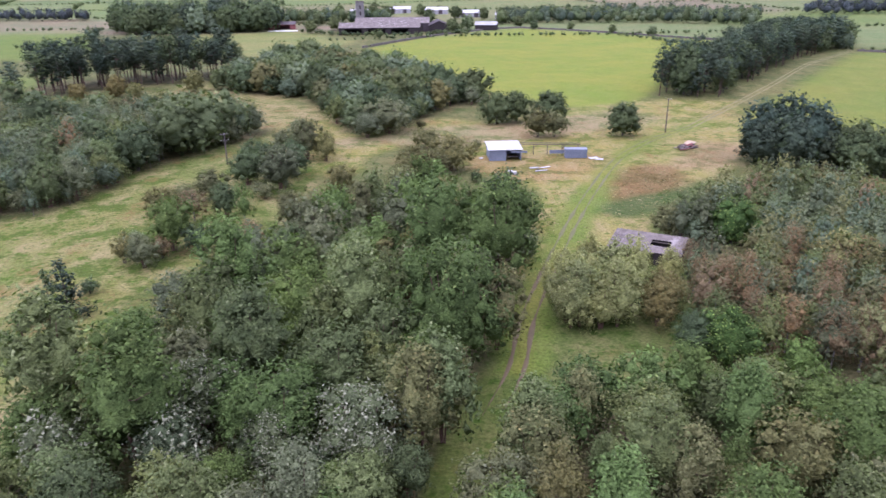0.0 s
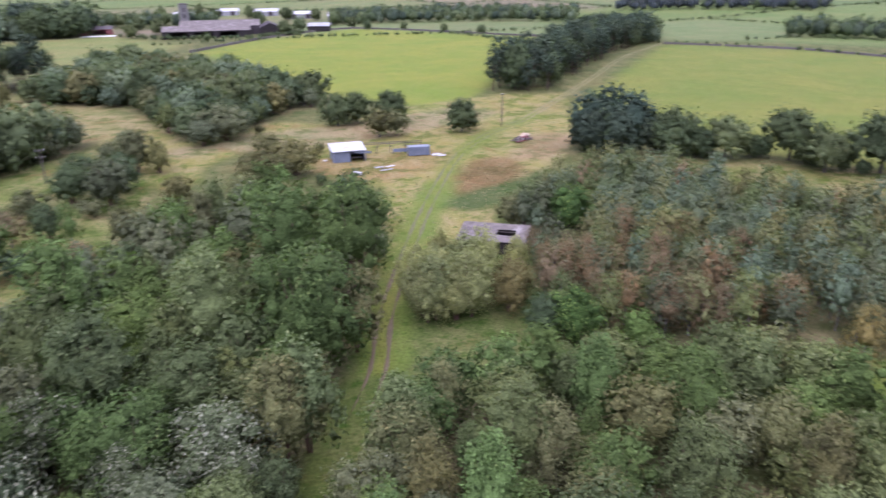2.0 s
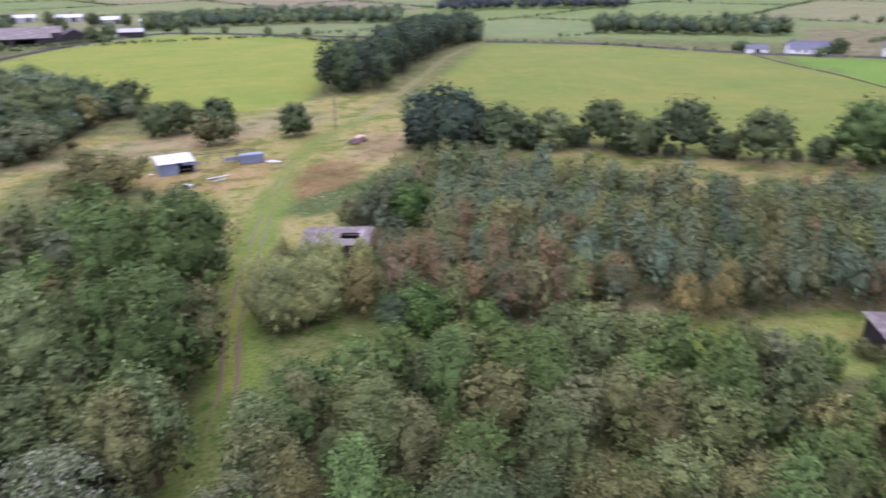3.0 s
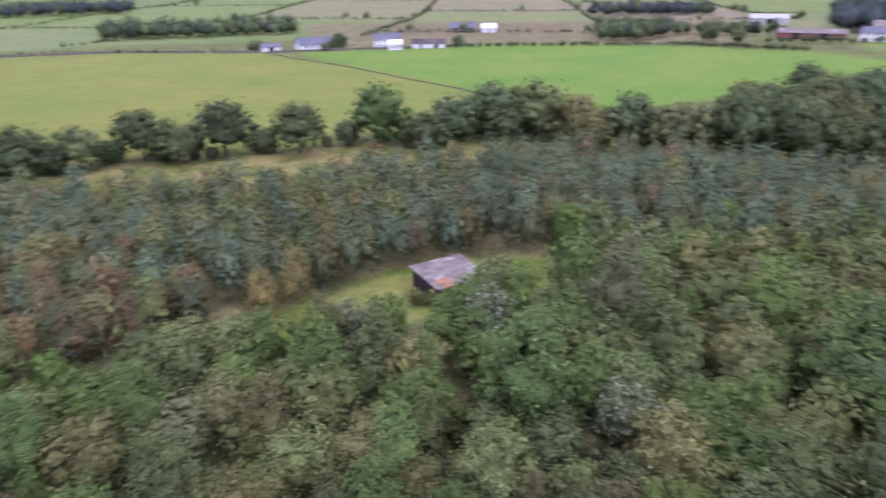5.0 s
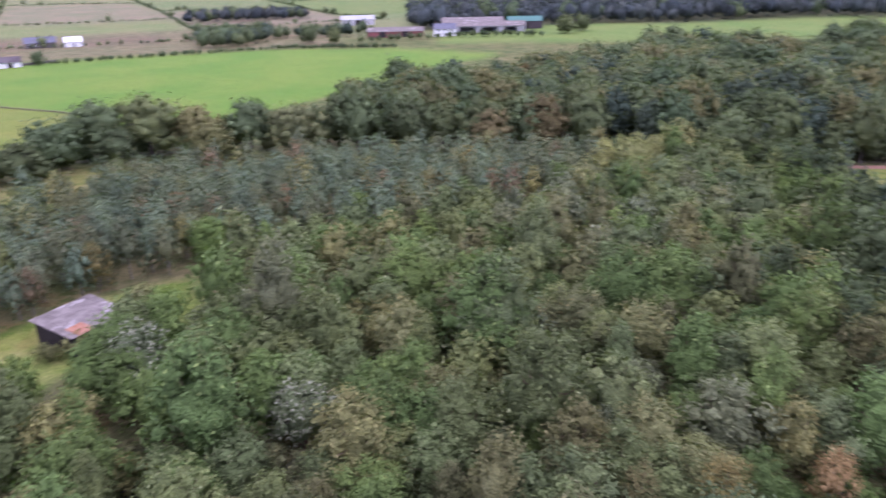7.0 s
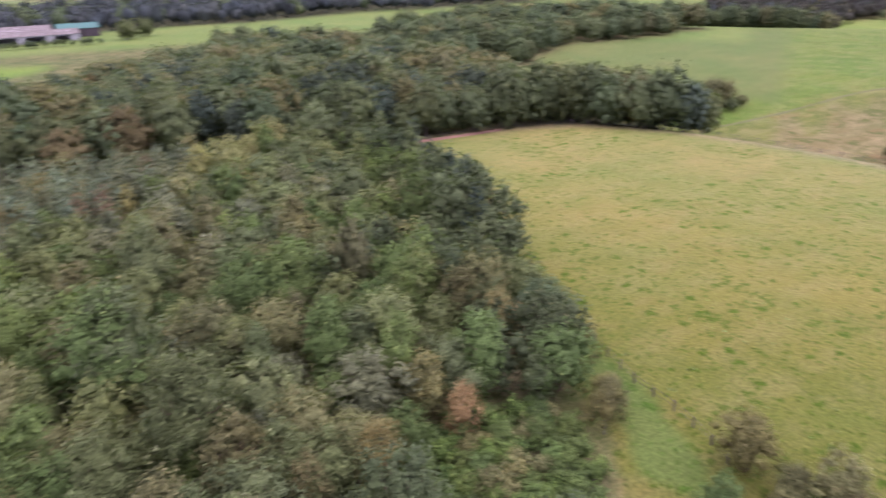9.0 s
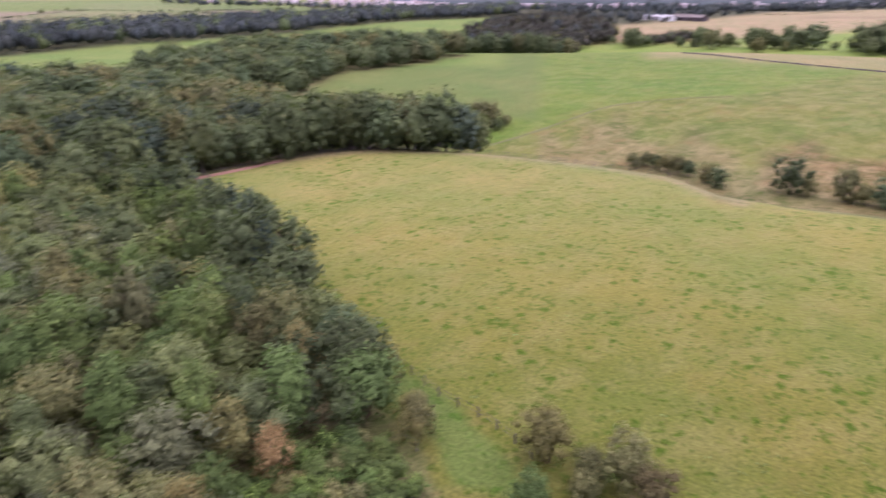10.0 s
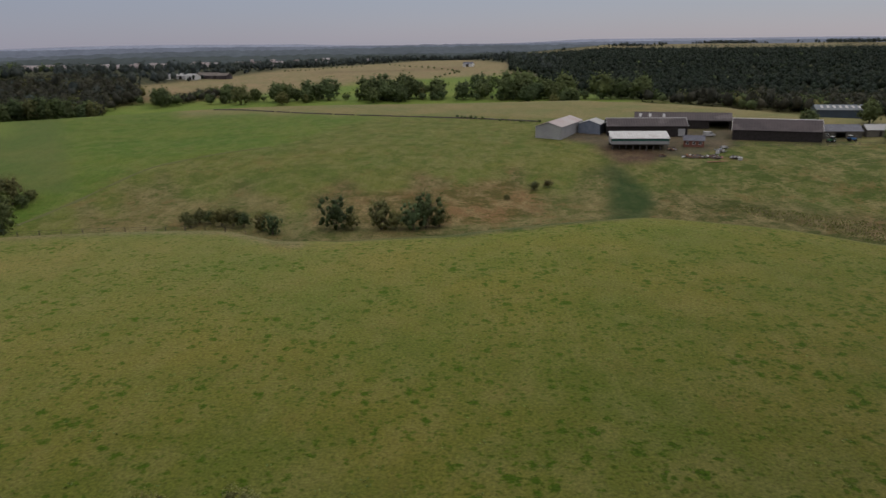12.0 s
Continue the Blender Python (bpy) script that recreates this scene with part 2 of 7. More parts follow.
def ground_material():
    """Grassland: each field's cover colour from the sheet's own layer, broken by straw, tussocks, drifts and fine blades."""
    m, t, bsdf = material("grassland")
    a, wild, tufts = (t.nodes.new("ShaderNodeAttribute") for _ in range(3))
    a.attribute_name, wild.attribute_name, tufts.attribute_name = "cover", "wild", "tufts"
    base = a.outputs["Color"]
    p = place(t, (1, 1, 0.3))
    drift = noise_at(t, p, 0.03, 6.0, 0.62)
    clump = noise_at(t, place(t, (1, 0.55, 0.3)), 0.20, 7.0, 0.68)
    tuft = noise_at(t, p, 0.75, 5.0, 0.62)
    crowd = []
    for scale, thin, wide in ((0.55, -0.12, 0.46), (1.25, -0.16, 0.52)):
        cells = node(t, "ShaderNodeTexVoronoi", Scale=scale)
        t.links.new(p, cells.inputs["Vector"])
        spread = t.nodes.new("ShaderNodeMath")  # each tuft has its own width; many cells hold none
        spread.operation = "MULTIPLY_ADD"
        t.links.new(span(t, channel(t, cells.outputs["Color"]), 0.2, 1.0, thin, wide), spread.inputs[0])
        t.links.new(span(t, noise_at(t, p, 0.055, 4.0, 0.6), 0.35, 0.65, 0.45, 1.35), spread.inputs[1])
        t.links.new(span(t, noise_at(t, p, 1.1, 6.0, 0.7), 0.3, 0.7, -0.46, 0.46), spread.inputs[2])
        gap = t.nodes.new("ShaderNodeMath")
        gap.operation = "SUBTRACT"
        t.links.new(spread.outputs[0], gap.inputs[0])
        t.links.new(cells.outputs["Distance"], gap.inputs[1])
        crowd.append(gap.outputs[0])
    blade = noise_at(t, p, 2.4, 6.0, 0.72)
    col = mix(t, span(t, drift, 0.36, 0.64, 0.0, 1.0), mix(t, 1.0, base, (0.82, 0.96, 0.84), "MULTIPLY"), mix(t, 1.0, base, (1.16, 1.05, 1.08), "MULTIPLY"))
    straw = mix(t, 0.60, base, (0.235, 0.185, 0.095))
    col = mix(t, mul(t, span(t, clump, 0.44, 0.62, 0.0, 1.0), wild.outputs["Fac"]), col, straw)
    rank = noise_at(t, p, 0.13, 6.0, 0.7)
    col = mix(t, mul(t, span(t, rank, 0.50, 0.58, 0.0, 1.0), wild.outputs["Fac"]), col, mix(t, 1.0, base, (0.52, 0.68, 0.42), "MULTIPLY"))
    russet = noise_at(t, place(t, (1, 0.7, 0.3)), 0.11, 6.0, 0.72)
    col = mix(t, mul(t, span(t, russet, 0.555, 0.63, 0.0, 0.8), wild.outputs["Fac"]), col, mix(t, 0.65, base, (0.150, 0.088, 0.036)))
    green = mix(t, 1.0, base, (0.38, 0.66, 0.20), "MULTIPLY")
    for part_of, lo, hi, most in ((crowd[0], -0.12, 0.16, 1.0), (crowd[1], -0.14, 0.14, 0.75)):
        col = mix(t, mul(t, span(t, part_of, lo, hi, 0.0, most), tufts.outputs["Fac"]), col, green)
    col = mix(t, 1.0, col, mix(t, span(t, blade, 0.3, 0.7, 0, 1), (0.50, 0.50, 0.48), (1.50, 1.50, 1.48)), "MULTIPLY")
    t.links.new(col, bsdf.inputs["Base Color"])
    bsdf.inputs["Roughness"].default_value, bsdf.inputs["Specular IOR Level"].default_value = 0.95, 0.1
    n = t.nodes.new("ShaderNodeMath")
    n.operation = "MULTIPLY_ADD"
    t.links.new(tuft, n.inputs[0])
    n.inputs[1].default_value = 2.0
    t.links.new(blade, n.inputs[2])
    bump(t, bsdf, n.outputs[0], 0.6, 0.15)
    return m


GRASSLAND = ground_material()

# ---- the lie of the land ----
# Level ground under the wood; to the south the pasture breaks off at a brow above a gully, and a hill with a farm rises beyond.
BROW_AZ = (0, 90, 119, 129, 136, 144, 152, 160, 164, 169, 178, 185, 194, 204, 210, 260, 360)
BROW_R = (165, 165, 162, 179, 187, 182, 172, 162, 148, 144, 146, 155, 167, 165, 160, 165, 165)
SOUTH_R = (0, 138, 150, 165, 185, 203, 215, 245, 275, 310, 360, 430, 460, 485, 520, 560, 610, 700, 900, 1100, 1500, 2000, 2600, 4000, 6000)
SOUTH_Z = (0, 0, -0.9, -4.5, -11.5, -15.0, -14.9, -12.0, -7.8, -4.7, -3.0, -1.5, -1.0, -2.0, -8.5, -12.5, -10.0, -9.0, -3.5, -1.5, -9.0, -20, -30, -50, -90)
WEST_R = (0, 480, 560, 700, 1000, 1500, 2000, 2600, 4000, 6000)  # rising land under the plantation
WEST_Z = (-3, -3, -12, -10, -3, 6, 11, 0, -50, -90)
NORTH_R = (0, 400, 700, 1100, 1700, 2600, 4000, 6000)
NORTH_Z = (0, 0, 0, 6, 22, 30, 60, 80)


def height(x, y):
    """Height of the ground at x, y (numbers or arrays)."""
    x, y = np.asarray(x, float), np.asarray(y, float)
    r, az = np.hypot(x, y), np.degrees(np.arctan2(x, y)) % 360
    south = np.clip((az - 118) / 30, 0, 1) * np.clip((330 - az) / 40, 0, 1)
    south = south * south * (3 - 2 * south)
    rs = r - (np.interp(az, BROW_AZ, BROW_R) - 150) * np.clip(1.6 - np.abs(r - 165) / 160, 0, 1)
    fall = np.clip((r - 345) / 70, 0, 1)
    rs = rs + np.interp(az, (188, 198, 205, 216), (0, 34, 72, 90)) * fall * fall * (3 - 2 * fall)
    hill = np.interp(rs, SOUTH_R, SOUTH_Z)
    west = np.clip((az - 180) / 10, 0, 1) * np.clip((rs - 520) / 60, 0, 1)
    hill = hill * (1 - west) + np.interp(rs, WEST_R, WEST_Z) * west
    hill = hill + 10 * np.exp(-((az - 150) / 4.5) ** 2 - ((r - 740) / 90) ** 2)
    z = hill * south + np.interp(r, NORTH_R, NORTH_Z) * (1 - south)
    swell = np.sin(x / 47 + 1.3) * np.sin(y / 61 + 0.4) * 0.9 + np.sin(x / 190 + y / 140) * 2.0 * np.clip((r - 300) / 500, 0, 1)
    return z + swell * np.clip((r - 180) / 160, 0, 1)


def inside(poly, x, y):
    x, y = np.asarray(x, float), np.asarray(y, float)
    hit = np.zeros(x.shape, bool)
    for (ax, ay), (bx, by) in zip(poly, poly[1:] + poly[:1]):
        if ay != by:
            hit ^= ((ay > y) != (by > y)) & (x < (bx - ax) * (y - ay) / (by - ay) + ax)
    return hit


# Plan of the fields and woods, in metres east and north of the point below the camera.
SCRUB_WEST = [(-38, 42), (-34, 56), (-32.5, 61), (-33, 66), (-31.5, 72), (-29.5, 78), (-28.5, 86), (-28, 92), (-24.5, 98), (-19.5, 112), (-13, 119), (-8, 126), (6, 122), (12.5, 118), (13.5, 107), (11.5, 90), (8.5, 79), (5.8, 70), (4.4, 61), (2.5, 56), (0.2, 50), (-1.2, 46), (-2.2, 40), (-3, 30), (-21, 21), (-40, 20)]
SCRUB_EAST = [(3.5, 44), (6, 50), (9, 56), (12, 60), (17, 61), (23, 59.5), (30, 58.5), (37, 55.5), (42, 54.5), (52, 50.5), (58, 46), (64, 39.5), (69, 30), (80, 26), (90, 26),
              (101, 21), (109, -4), (116, -18), (128, -34), (146, -38), (149, -56), (140, -68), (109, -68), (86, -62), (64, -52), (50, -49), (42, -43),
              (34, -38), (28, -33), (21, -25), (10, -14), (10, 14), (8, 26), (3, 30)]
BIRCH_WOOD = [(31, 100), (45, 117), (66, 127), (79, 113), (90, 93), (104, 80), (117, 78), (127, 62), (140, 43), (148, 23), (145, 0), (147, -21),
              (147, -36), (132, -35), (119, -25), (113, -17), (110, -6), (103, 19), (92, 35), (87, 44.5), (80.5, 50), (69, 53.5), (61, 56.5), (53.5, 60.5),
              (48, 62), (41, 64), (33, 64), (30, 73), (33, 89), (39, 99)]
WOOD_NW = [(-88, 108), (-78, 119), (-72, 120), (-69, 127), (-67, 137), (-67, 151), (-62, 158), (-56, 174), (-50, 181), (-48, 190), (-53, 199), (-64, 205), (-80, 212), (-97, 217), (-110, 210), (-135, 214), (-160, 214), (-104, 118)]
WOOD_N = [(-84, 267), (-60, 253), (-42, 240), (-32, 212), (-27, 190), (-20, 189), (-10, 196), (-3, 211), (3, 225), (14, 233), (14, 241), (2, 247), (-6, 264), (-18, 288), (-34, 314), (-58, 348), (-74, 330), (-86, 285)]
PINES_NW = [(-139, 245), (-132, 251), (-121, 263), (-119, 272), (-105, 280), (-85, 287), (-78, 305), (-92, 318), (-125, 306), (-152, 272)]
PINE_STRIP = [(69, 244), (94, 236), (164, 333), (225, 408), (205, 412), (140, 345), (80, 265)]
WOOD_SE = [(183, 28), (165, 20), (162, -10), (160, -40), (150, -58), (143, -66), (142, -80), (139, -114), (130, -135), (106, -148), (110, -160), (135, -162), (170, -170),
           (190, -160), (244, -154), (312, -150), (324, -113), (277, -65), (240, -32), (218, 6)]
BELT_SE = [(289, -140), (350, -217), (380, -300), (350, -395), (268, -372), (262, -322), (266, -286), (268, -258), (250, -228), (232, -205), (236, -181), (281, -174)]
FIELD_N = [(-44, 412), (-8, 482), (61, 576), (111, 525), (180, 455), (69, 244), (54, 223), (41, 226), (18, 255), (4, 309), (-23, 364)]
FIELD_E = [(68, 178), (96, 218), (217, 384), (270, 331), (299, 263), (264, 183), (226, 109), (180, 88), (126, 112), (99, 150)]
FIELD_FAR_E = [(311, 256), (331, 208), (367, 173), (402, 68), (390, 9), (354, -44), (319, -15), (231, 35), (190, 70), (215, 99), (226, 108), (264, 183)]
FIELD_W1 = [(-325, 484), (-312, 526), (-248, 534), (-193, 419), (-197, 360), (-223, 371), (-234, 345)]
FIELD_W2 = [(-190, 509), (-111, 561), (-49, 458), (-69, 408), (-83, 356), (-97, 369)]
FIELD_W3 = [(-204, 313), (-171, 306), (-148, 264), (-170, 259)]
MEADOW = [(-84, 50), (-92, 100), (-79, 121), (-69, 128), (-67, 137), (-66, 152), (-61, 160), (-55, 175), (-49, 183), (-47, 195), (-28, 190), (-26, 168), (-28, 143), (-25, 118), (-34, 97), (-40, 89), (-42, 70), (-41, 50)]
CLEARING = [(-65, 242), (-39, 225), (-26, 198), (-4, 209), (11, 204), (40, 224), (68, 240), (93, 233), (79, 182), (65, 154), (40, 122), (30, 103), (20, 90), (11, 92), (16, 118), (17, 136), (8, 151), (-3, 186), (-21, 157), (-22, 139), (-48, 195)]
STRAW_LANE = [(-98, 250), (-63, 208), (-47, 188), (-43, 207), (-31, 206), (-36, 229), (-61, 258), (-83, 277), (-100, 279)]
GLADE = [(44, 63), (53, 59), (61, 55), (69, 52), (80, 48.5), (87, 43), (93, 33), (84, 27), (76, 30), (66, 39), (58, 46), (52, 51), (44, 57)]
EAST_STRIP = [(66, 132), (84, 118), (95, 97), (108, 85), (121, 81), (131, 66), (145, 46), (158, 60), (152, 84), (140, 97), (122, 114), (112, 124), (98, 138), (78, 148)]
BRAMBLES = [(46, -26.6), (45, -34), (41, -41), (34.5, -38.6), (29, -34.5), (26, -29), (30, -21), (37.5, -21.9)]
RUSHES = [(31.5, 128.5), (35, 140), (38.7, 149.7), (46.3, 155.3), (53.3, 151.6), (46.7, 136.4), (37.9, 128.3)]
PALE_GRASS = [(51, 154), (56, 165), (62, 173), (74, 176), (72, 166), (66, 155), (57, 149)]
DRY_NORTH = [(-30, 180), (-8, 195), (10, 196), (40, 212), (60, 225), (66, 205), (40, 190), (20, 178), (5, 172), (-12, 176), (-24, 172)]
DRY_SHED = [(6, 149), (8, 164), (36, 162), (37, 152), (31, 146), (22, 141), (13, 142)]
NETTLES = [(25.8, 120.9), (31.7, 128), (43.9, 133.5), (56, 144), (52, 134), (42.8, 123.7), (33, 117.5)]
PASTURE = [(140, -82), (139, -114), (131, -134), (106, -150), (80, -156), (52, -158), (20, -150), (0, -147), (-20, -154), (-45, -165), (-75, -150), (-140, -90), (-160, 20), (-60, 10), (6, -20),
           (20, -28), (28, -35), (34, -41), (44, -46), (52, -52), (66, -57), (86, -66), (110, -73), (132, -75)]
YARD = [(-40, -318), (-58, -300), (-72, -286), (-88, -286), (-96, -292), (-110, -300), (-112, -312), (-150, -302), (-165, -310), (-150, -345), (-100, -350), (-45, -345)]
EAST_WOOD_AZ = (92, 111, 118, 123, 130, 135, 143, 150)  # near edge of the long wood beyond the eastern fields
EAST_WOOD_R = (500, 540, 600, 640, 750, 870, 1000, 1050)
MOOR_AZ = (150, 154, 160.6, 164.7, 169.8, 178.6, 183.8, 187)  # where the moor gives way to forest
MOOR_R = (740, 800, 900, 1010, 1300, 1640, 1090, 800)
TURF_AZ = (140, 146, 149.4, 152.6, 155.6, 160, 164.2, 167.8, 171.3, 178, 190)  # lower edge of the green turf on the hill
TURF_R = (240, 252, 267, 283, 301, 312, 316, 343, 388, 402, 420)
SCRUB_BANK = [(-84, -229), (-100, -220), (-116, -206), (-130, -196), (-124, -184), (-108, -190), (-98, -204), (-86, -219)]
BRACKEN = [(44, -232), (37, -241), (10, -244), (-13, -260), (-25, -246), (-11, -212), (13, -209), (34, -212)]
VERGE = [(38, -45), (36, -42), (44, -47), (50, -52), (40, -51), (33, -48.5), (27, -46), (24, -42), (30, -40)]
MUCK = [(-51, -279), (-58, -277), (-60, -260), (-62.5, -240), (-57, -219), (-52, -206), (-40, -206), (-44, -225), (-48, -250)]
MUD_PATCH = [(-52, -304), (-55, -290), (-58, -278), (-69, -276), (-79, -288), (-72, -300)]
TRACK = [(0, 30), (1.4, 46.9), (2.7, 52.9), (4.4, 58.1), (6.6, 63.6), (8.3, 68.1), (9.1, 73.9), (10.5, 79.8), (11.7, 83.8), (15.7, 96.1), (21.5, 113.4), (27.4, 129.4), (35.6, 149.8), (41.7, 162.4), (52.5, 178.1), (67.6, 193.7), (93.2, 228.2), (123.6, 269.2), (164, 327), (218, 389.8)]


def patchwork(x, y):
    """The far farmland: number of the field that holds each place, and how far off its nearest edge is."""
    u, v = 0.94 * x + 0.34 * y, -0.34 * x + 0.94 * y + 40 * np.sin(x / 310)
    row = np.floor(v / 150)
    shifted = u + (row * 97.3) % 240
    col = np.floor(shifted / 240)
    edge = np.minimum(np.minimum(v - row * 150, row * 150 + 150 - v), np.minimum(shifted - col * 240, col * 240 + 240 - shifted))
    return ((row * 7 + col * 13) % 11).astype(int), edge


FAR_COVERS = np.array([(0.20, 0.26, 0.10), (0.22, 0.26, 0.12), (0.27, 0.26, 0.15), (0.20, 0.26, 0.09), (0.24, 0.27, 0.12), (0.18, 0.24, 0.10),
                       (0.28, 0.25, 0.17), (0.22, 0.27, 0.12), (0.26, 0.27, 0.14), (0.21, 0.27, 0.10), (0.29, 0.24, 0.18)])


def build_ground():
    """One sheet out to the horizon, in rings that widen with distance."""
    turns = 640
    radii = np.concatenate([[0], np.geomspace(18, 44, 24)[:-1], np.geomspace(44, 330, 165)[:-1], np.geomspace(330, 5600, 105)])
    rings = len(radii) - 1
    ang = np.arange(turns) * (2 * np.pi / turns)
    R, A = np.meshgrid(radii, ang, indexing="ij")
    X, Y = R * np.sin(A), R * np.cos(A)
    Z = height(X, Y)
    az = np.degrees(A)
    wob = 2.5 * np.sin(X / 9 + 1) * np.sin(Y / 11) + 1.6 * np.sin(X / 3.1 + Y / 4.3) + 0.8 * np.sin(X / 1.3 - Y / 1.7)
    cover, wild, tufts = np.empty(X.shape + (3,)), np.full(X.shape, 0.5), np.full(X.shape, 0.6)
    cover[:] = (0.150, 0.165, 0.062)
    far_id, _ = patchwork(X, Y)
    far = R > np.where(az < 200, 470, 560)
    cover[far] = FAR_COVERS[far_id][far]
    wild[far], tufts[far] = 0.15, 0.1

    def paint(mask, colour, w, tuft=0.6):
        cover[mask] = colour
        wild[mask] = w
        tufts[mask] = tuft

    rs = R - (np.interp(az, BROW_AZ, BROW_R) - 150)
    south = (az > 128) & (az < 320)
    pasture = inside(PASTURE, X + wob * 0.3, Y + wob * 0.3)
    paint(south & (rs >= 164) & (rs < 560), (0.200, 0.222, 0.060), 0.5, 0.4)
    paint(south & (rs >= 184) & (rs < 208 + wob), (0.150, 0.140, 0.062), 0.8, 0.9)
    bank = 250 + 14 * np.sin(az * 0.9) + 8 * np.sin(az * 2.3)
    paint(south & (rs >= 205 + wob) & (rs < bank + wob * 2) & (az > 150), (0.230, 0.205, 0.092), 0.7, 0.7)
    paint(south & (rs >= 216) & (rs < bank - 2 + wob * 3) & (az > 167) & (az < 186), (0.240, 0.180, 0.095), 0.8, 0.7)
    paint(south & (R > np.interp(az, TURF_AZ, TURF_R)) & (R < 560) & (az < 190), (0.164, 0.240, 0.046), 0.3, 0.3)
    paint(south & (rs >= 255) & (az < 150) & (R < 560), (0.170, 0.222, 0.068), 0.1, 0.25)
    edge = np.interp(az, EAST_WOOD_AZ, EAST_WOOD_R)
    paint((az > 92) & (az < 147) & (R > 400) & (R <= edge), (0.200, 0.275, 0.075), 0.08, 0.15)
    paint((az > 90) & (az < 148) & (R > edge) & (R <= edge + 260), (0.085, 0.095, 0.055), 0.3, 0.3)
    ridge = np.interp(az, (150, 161, 174, 187, 200, 215), (452, 440, 408, 380, 352, 335))
    paint(south & (R > ridge) & (R < 545) & (az > 158), (0.330, 0.290, 0.150), 0.2, 0.15)
    green_in, moor_in = 560, np.interp(az, (152, 160, 168, 178, 184), (640, 670, 740, 840, 900))
    paint((az > 150) & (az < 192) & (R > green_in) & (R <= moor_in), (0.235, 0.320, 0.075), 0.1, 0.15)
    moor_out = np.interp(az, MOOR_AZ, MOOR_R)
    paint((az > 148) & (az < 190) & (R > moor_out) & (R < 2300), (0.080, 0.090, 0.060), 0.3, 0.3)
    paint((az > 184) & (az < 212) & (R > 1480) & (R < 2100), (0.330, 0.270, 0.180), 0.4, 0.2)
    paint((az > 152) & (az < 184) & (R > moor_in) & (R < moor_out), (0.420, 0.325, 0.215), 0.5, 0.2)
    paint((az > 152) & (az < 161.5) & (R > moor_in) & (R < moor_in + 60 + wob * 6), (0.330, 0.225, 0.150), 0.6, 0.3)
    paint((az > 168) & (az < 180) & (R > moor_in + 170) & (R < moor_in + 230), (0.33, 0.235, 0.165), 0.5, 0.3)
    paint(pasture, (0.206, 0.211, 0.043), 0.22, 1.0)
    # Grazing-view paleness with distance, and dimming to the south-west, put into the colour.
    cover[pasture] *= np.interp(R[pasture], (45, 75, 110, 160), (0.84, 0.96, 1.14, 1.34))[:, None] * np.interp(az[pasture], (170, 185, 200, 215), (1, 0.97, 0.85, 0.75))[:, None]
    # Straw tone mixed in further out, which pales the far pasture again.
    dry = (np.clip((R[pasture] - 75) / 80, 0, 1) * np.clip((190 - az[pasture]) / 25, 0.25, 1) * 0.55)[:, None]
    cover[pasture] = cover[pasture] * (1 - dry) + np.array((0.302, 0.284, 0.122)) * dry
    paint(south & (rs >= 146) & (rs < 166 + wob) & (az < 166), (0.310, 0.262, 0.145), 0.5, 0.5)
    paint(((az > 300) | (az < 118)) & (R < 130), (0.145, 0.182, 0.055), 0.5, 0.8)
    paint((az > 52) & (az < 84) & (R > 415) & (R < 600), (0.225, 0.195, 0.120), 0.6, 0.3)
    paint((az > 58) & (az < 72) & (R > 480) & (R < 540), (0.200, 0.150, 0.110), 0.6, 0.3)
    for poly, colour, w, tuft in ((FIELD_N, (0.285, 0.325, 0.056), 0.15, 0.2), (FIELD_E, (0.240, 0.273, 0.060), 0.15, 0.2), (FIELD_FAR_E, (0.185, 0.300, 0.050), 0.06, 0.12),
                                  (FIELD_W1, (0.185, 0.250, 0.062), 0.1, 0.2), (FIELD_W2, (0.270, 0.285, 0.105), 0.2, 0.2), (FIELD_W3, (0.200, 0.250, 0.070), 0.1, 0.2)):
        paint(inside(poly, X, Y), colour, w, tuft)
    paint(inside(MEADOW, X + wob, Y + wob), (0.236, 0.252, 0.082), 1.0, 0.8)
    paint(inside(CLEARING, X + wob, Y + wob), (0.362, 0.318, 0.112), 1.0, 0.8)
    paint(inside(EAST_STRIP, X + wob, Y + wob), (0.290, 0.262, 0.095), 1.0, 0.8)
    paint(inside(GLADE, X + wob * 0.3, Y + wob * 0.3), (0.215, 0.268, 0.062), 0.6, 0.5)
    paint(inside(STRAW_LANE, X + wob, Y + wob), (0.350, 0.290, 0.140), 1.0, 0.5)
    paint(inside(DRY_NORTH, X + wob, Y + wob), (0.370, 0.300, 0.180), 1.0, 0.4)
    paint(inside(PALE_GRASS, X + wob * 0.6, Y + wob * 0.6), (0.380, 0.275, 0.160), 0.8, 0.2)
    paint(inside(DRY_SHED, X + wob * 0.7, Y + wob * 0.7), (0.400, 0.280, 0.130), 1.0, 0.5)
    paint(inside(RUSHES, X + wob * 0.6, Y + wob * 0.6), (0.270, 0.172, 0.078), 0.5, 0.3)
    paint(inside(NETTLES, X + wob * 0.5, Y + wob * 0.5), (0.115, 0.150, 0.052), 0.2, 0.9)
    paint(south & (rs >= 235) & (R < 345) & (az > 193 + wob) & (az < 232), (0.170, 0.185, 0.056), 0.8, 0.8)
    paint(south & (rs >= 205) & (rs < 236 + wob * 3) & (az > 193 + wob) & (az < 232), (0.165, 0.150, 0.060), 0.9, 0.8)
    paint(inside(YARD, X, Y), (0.150, 0.120, 0.098), 0.3, 0.2)
    paint(inside(MUCK, X + wob * 0.3, Y + wob * 0.3), (0.058, 0.098, 0.030), 0.2, 0.3)
    paint(inside(MUD_PATCH, X + wob * 0.5, Y + wob * 0.5), (0.150, 0.088, 0.075), 0.3, 0.4)
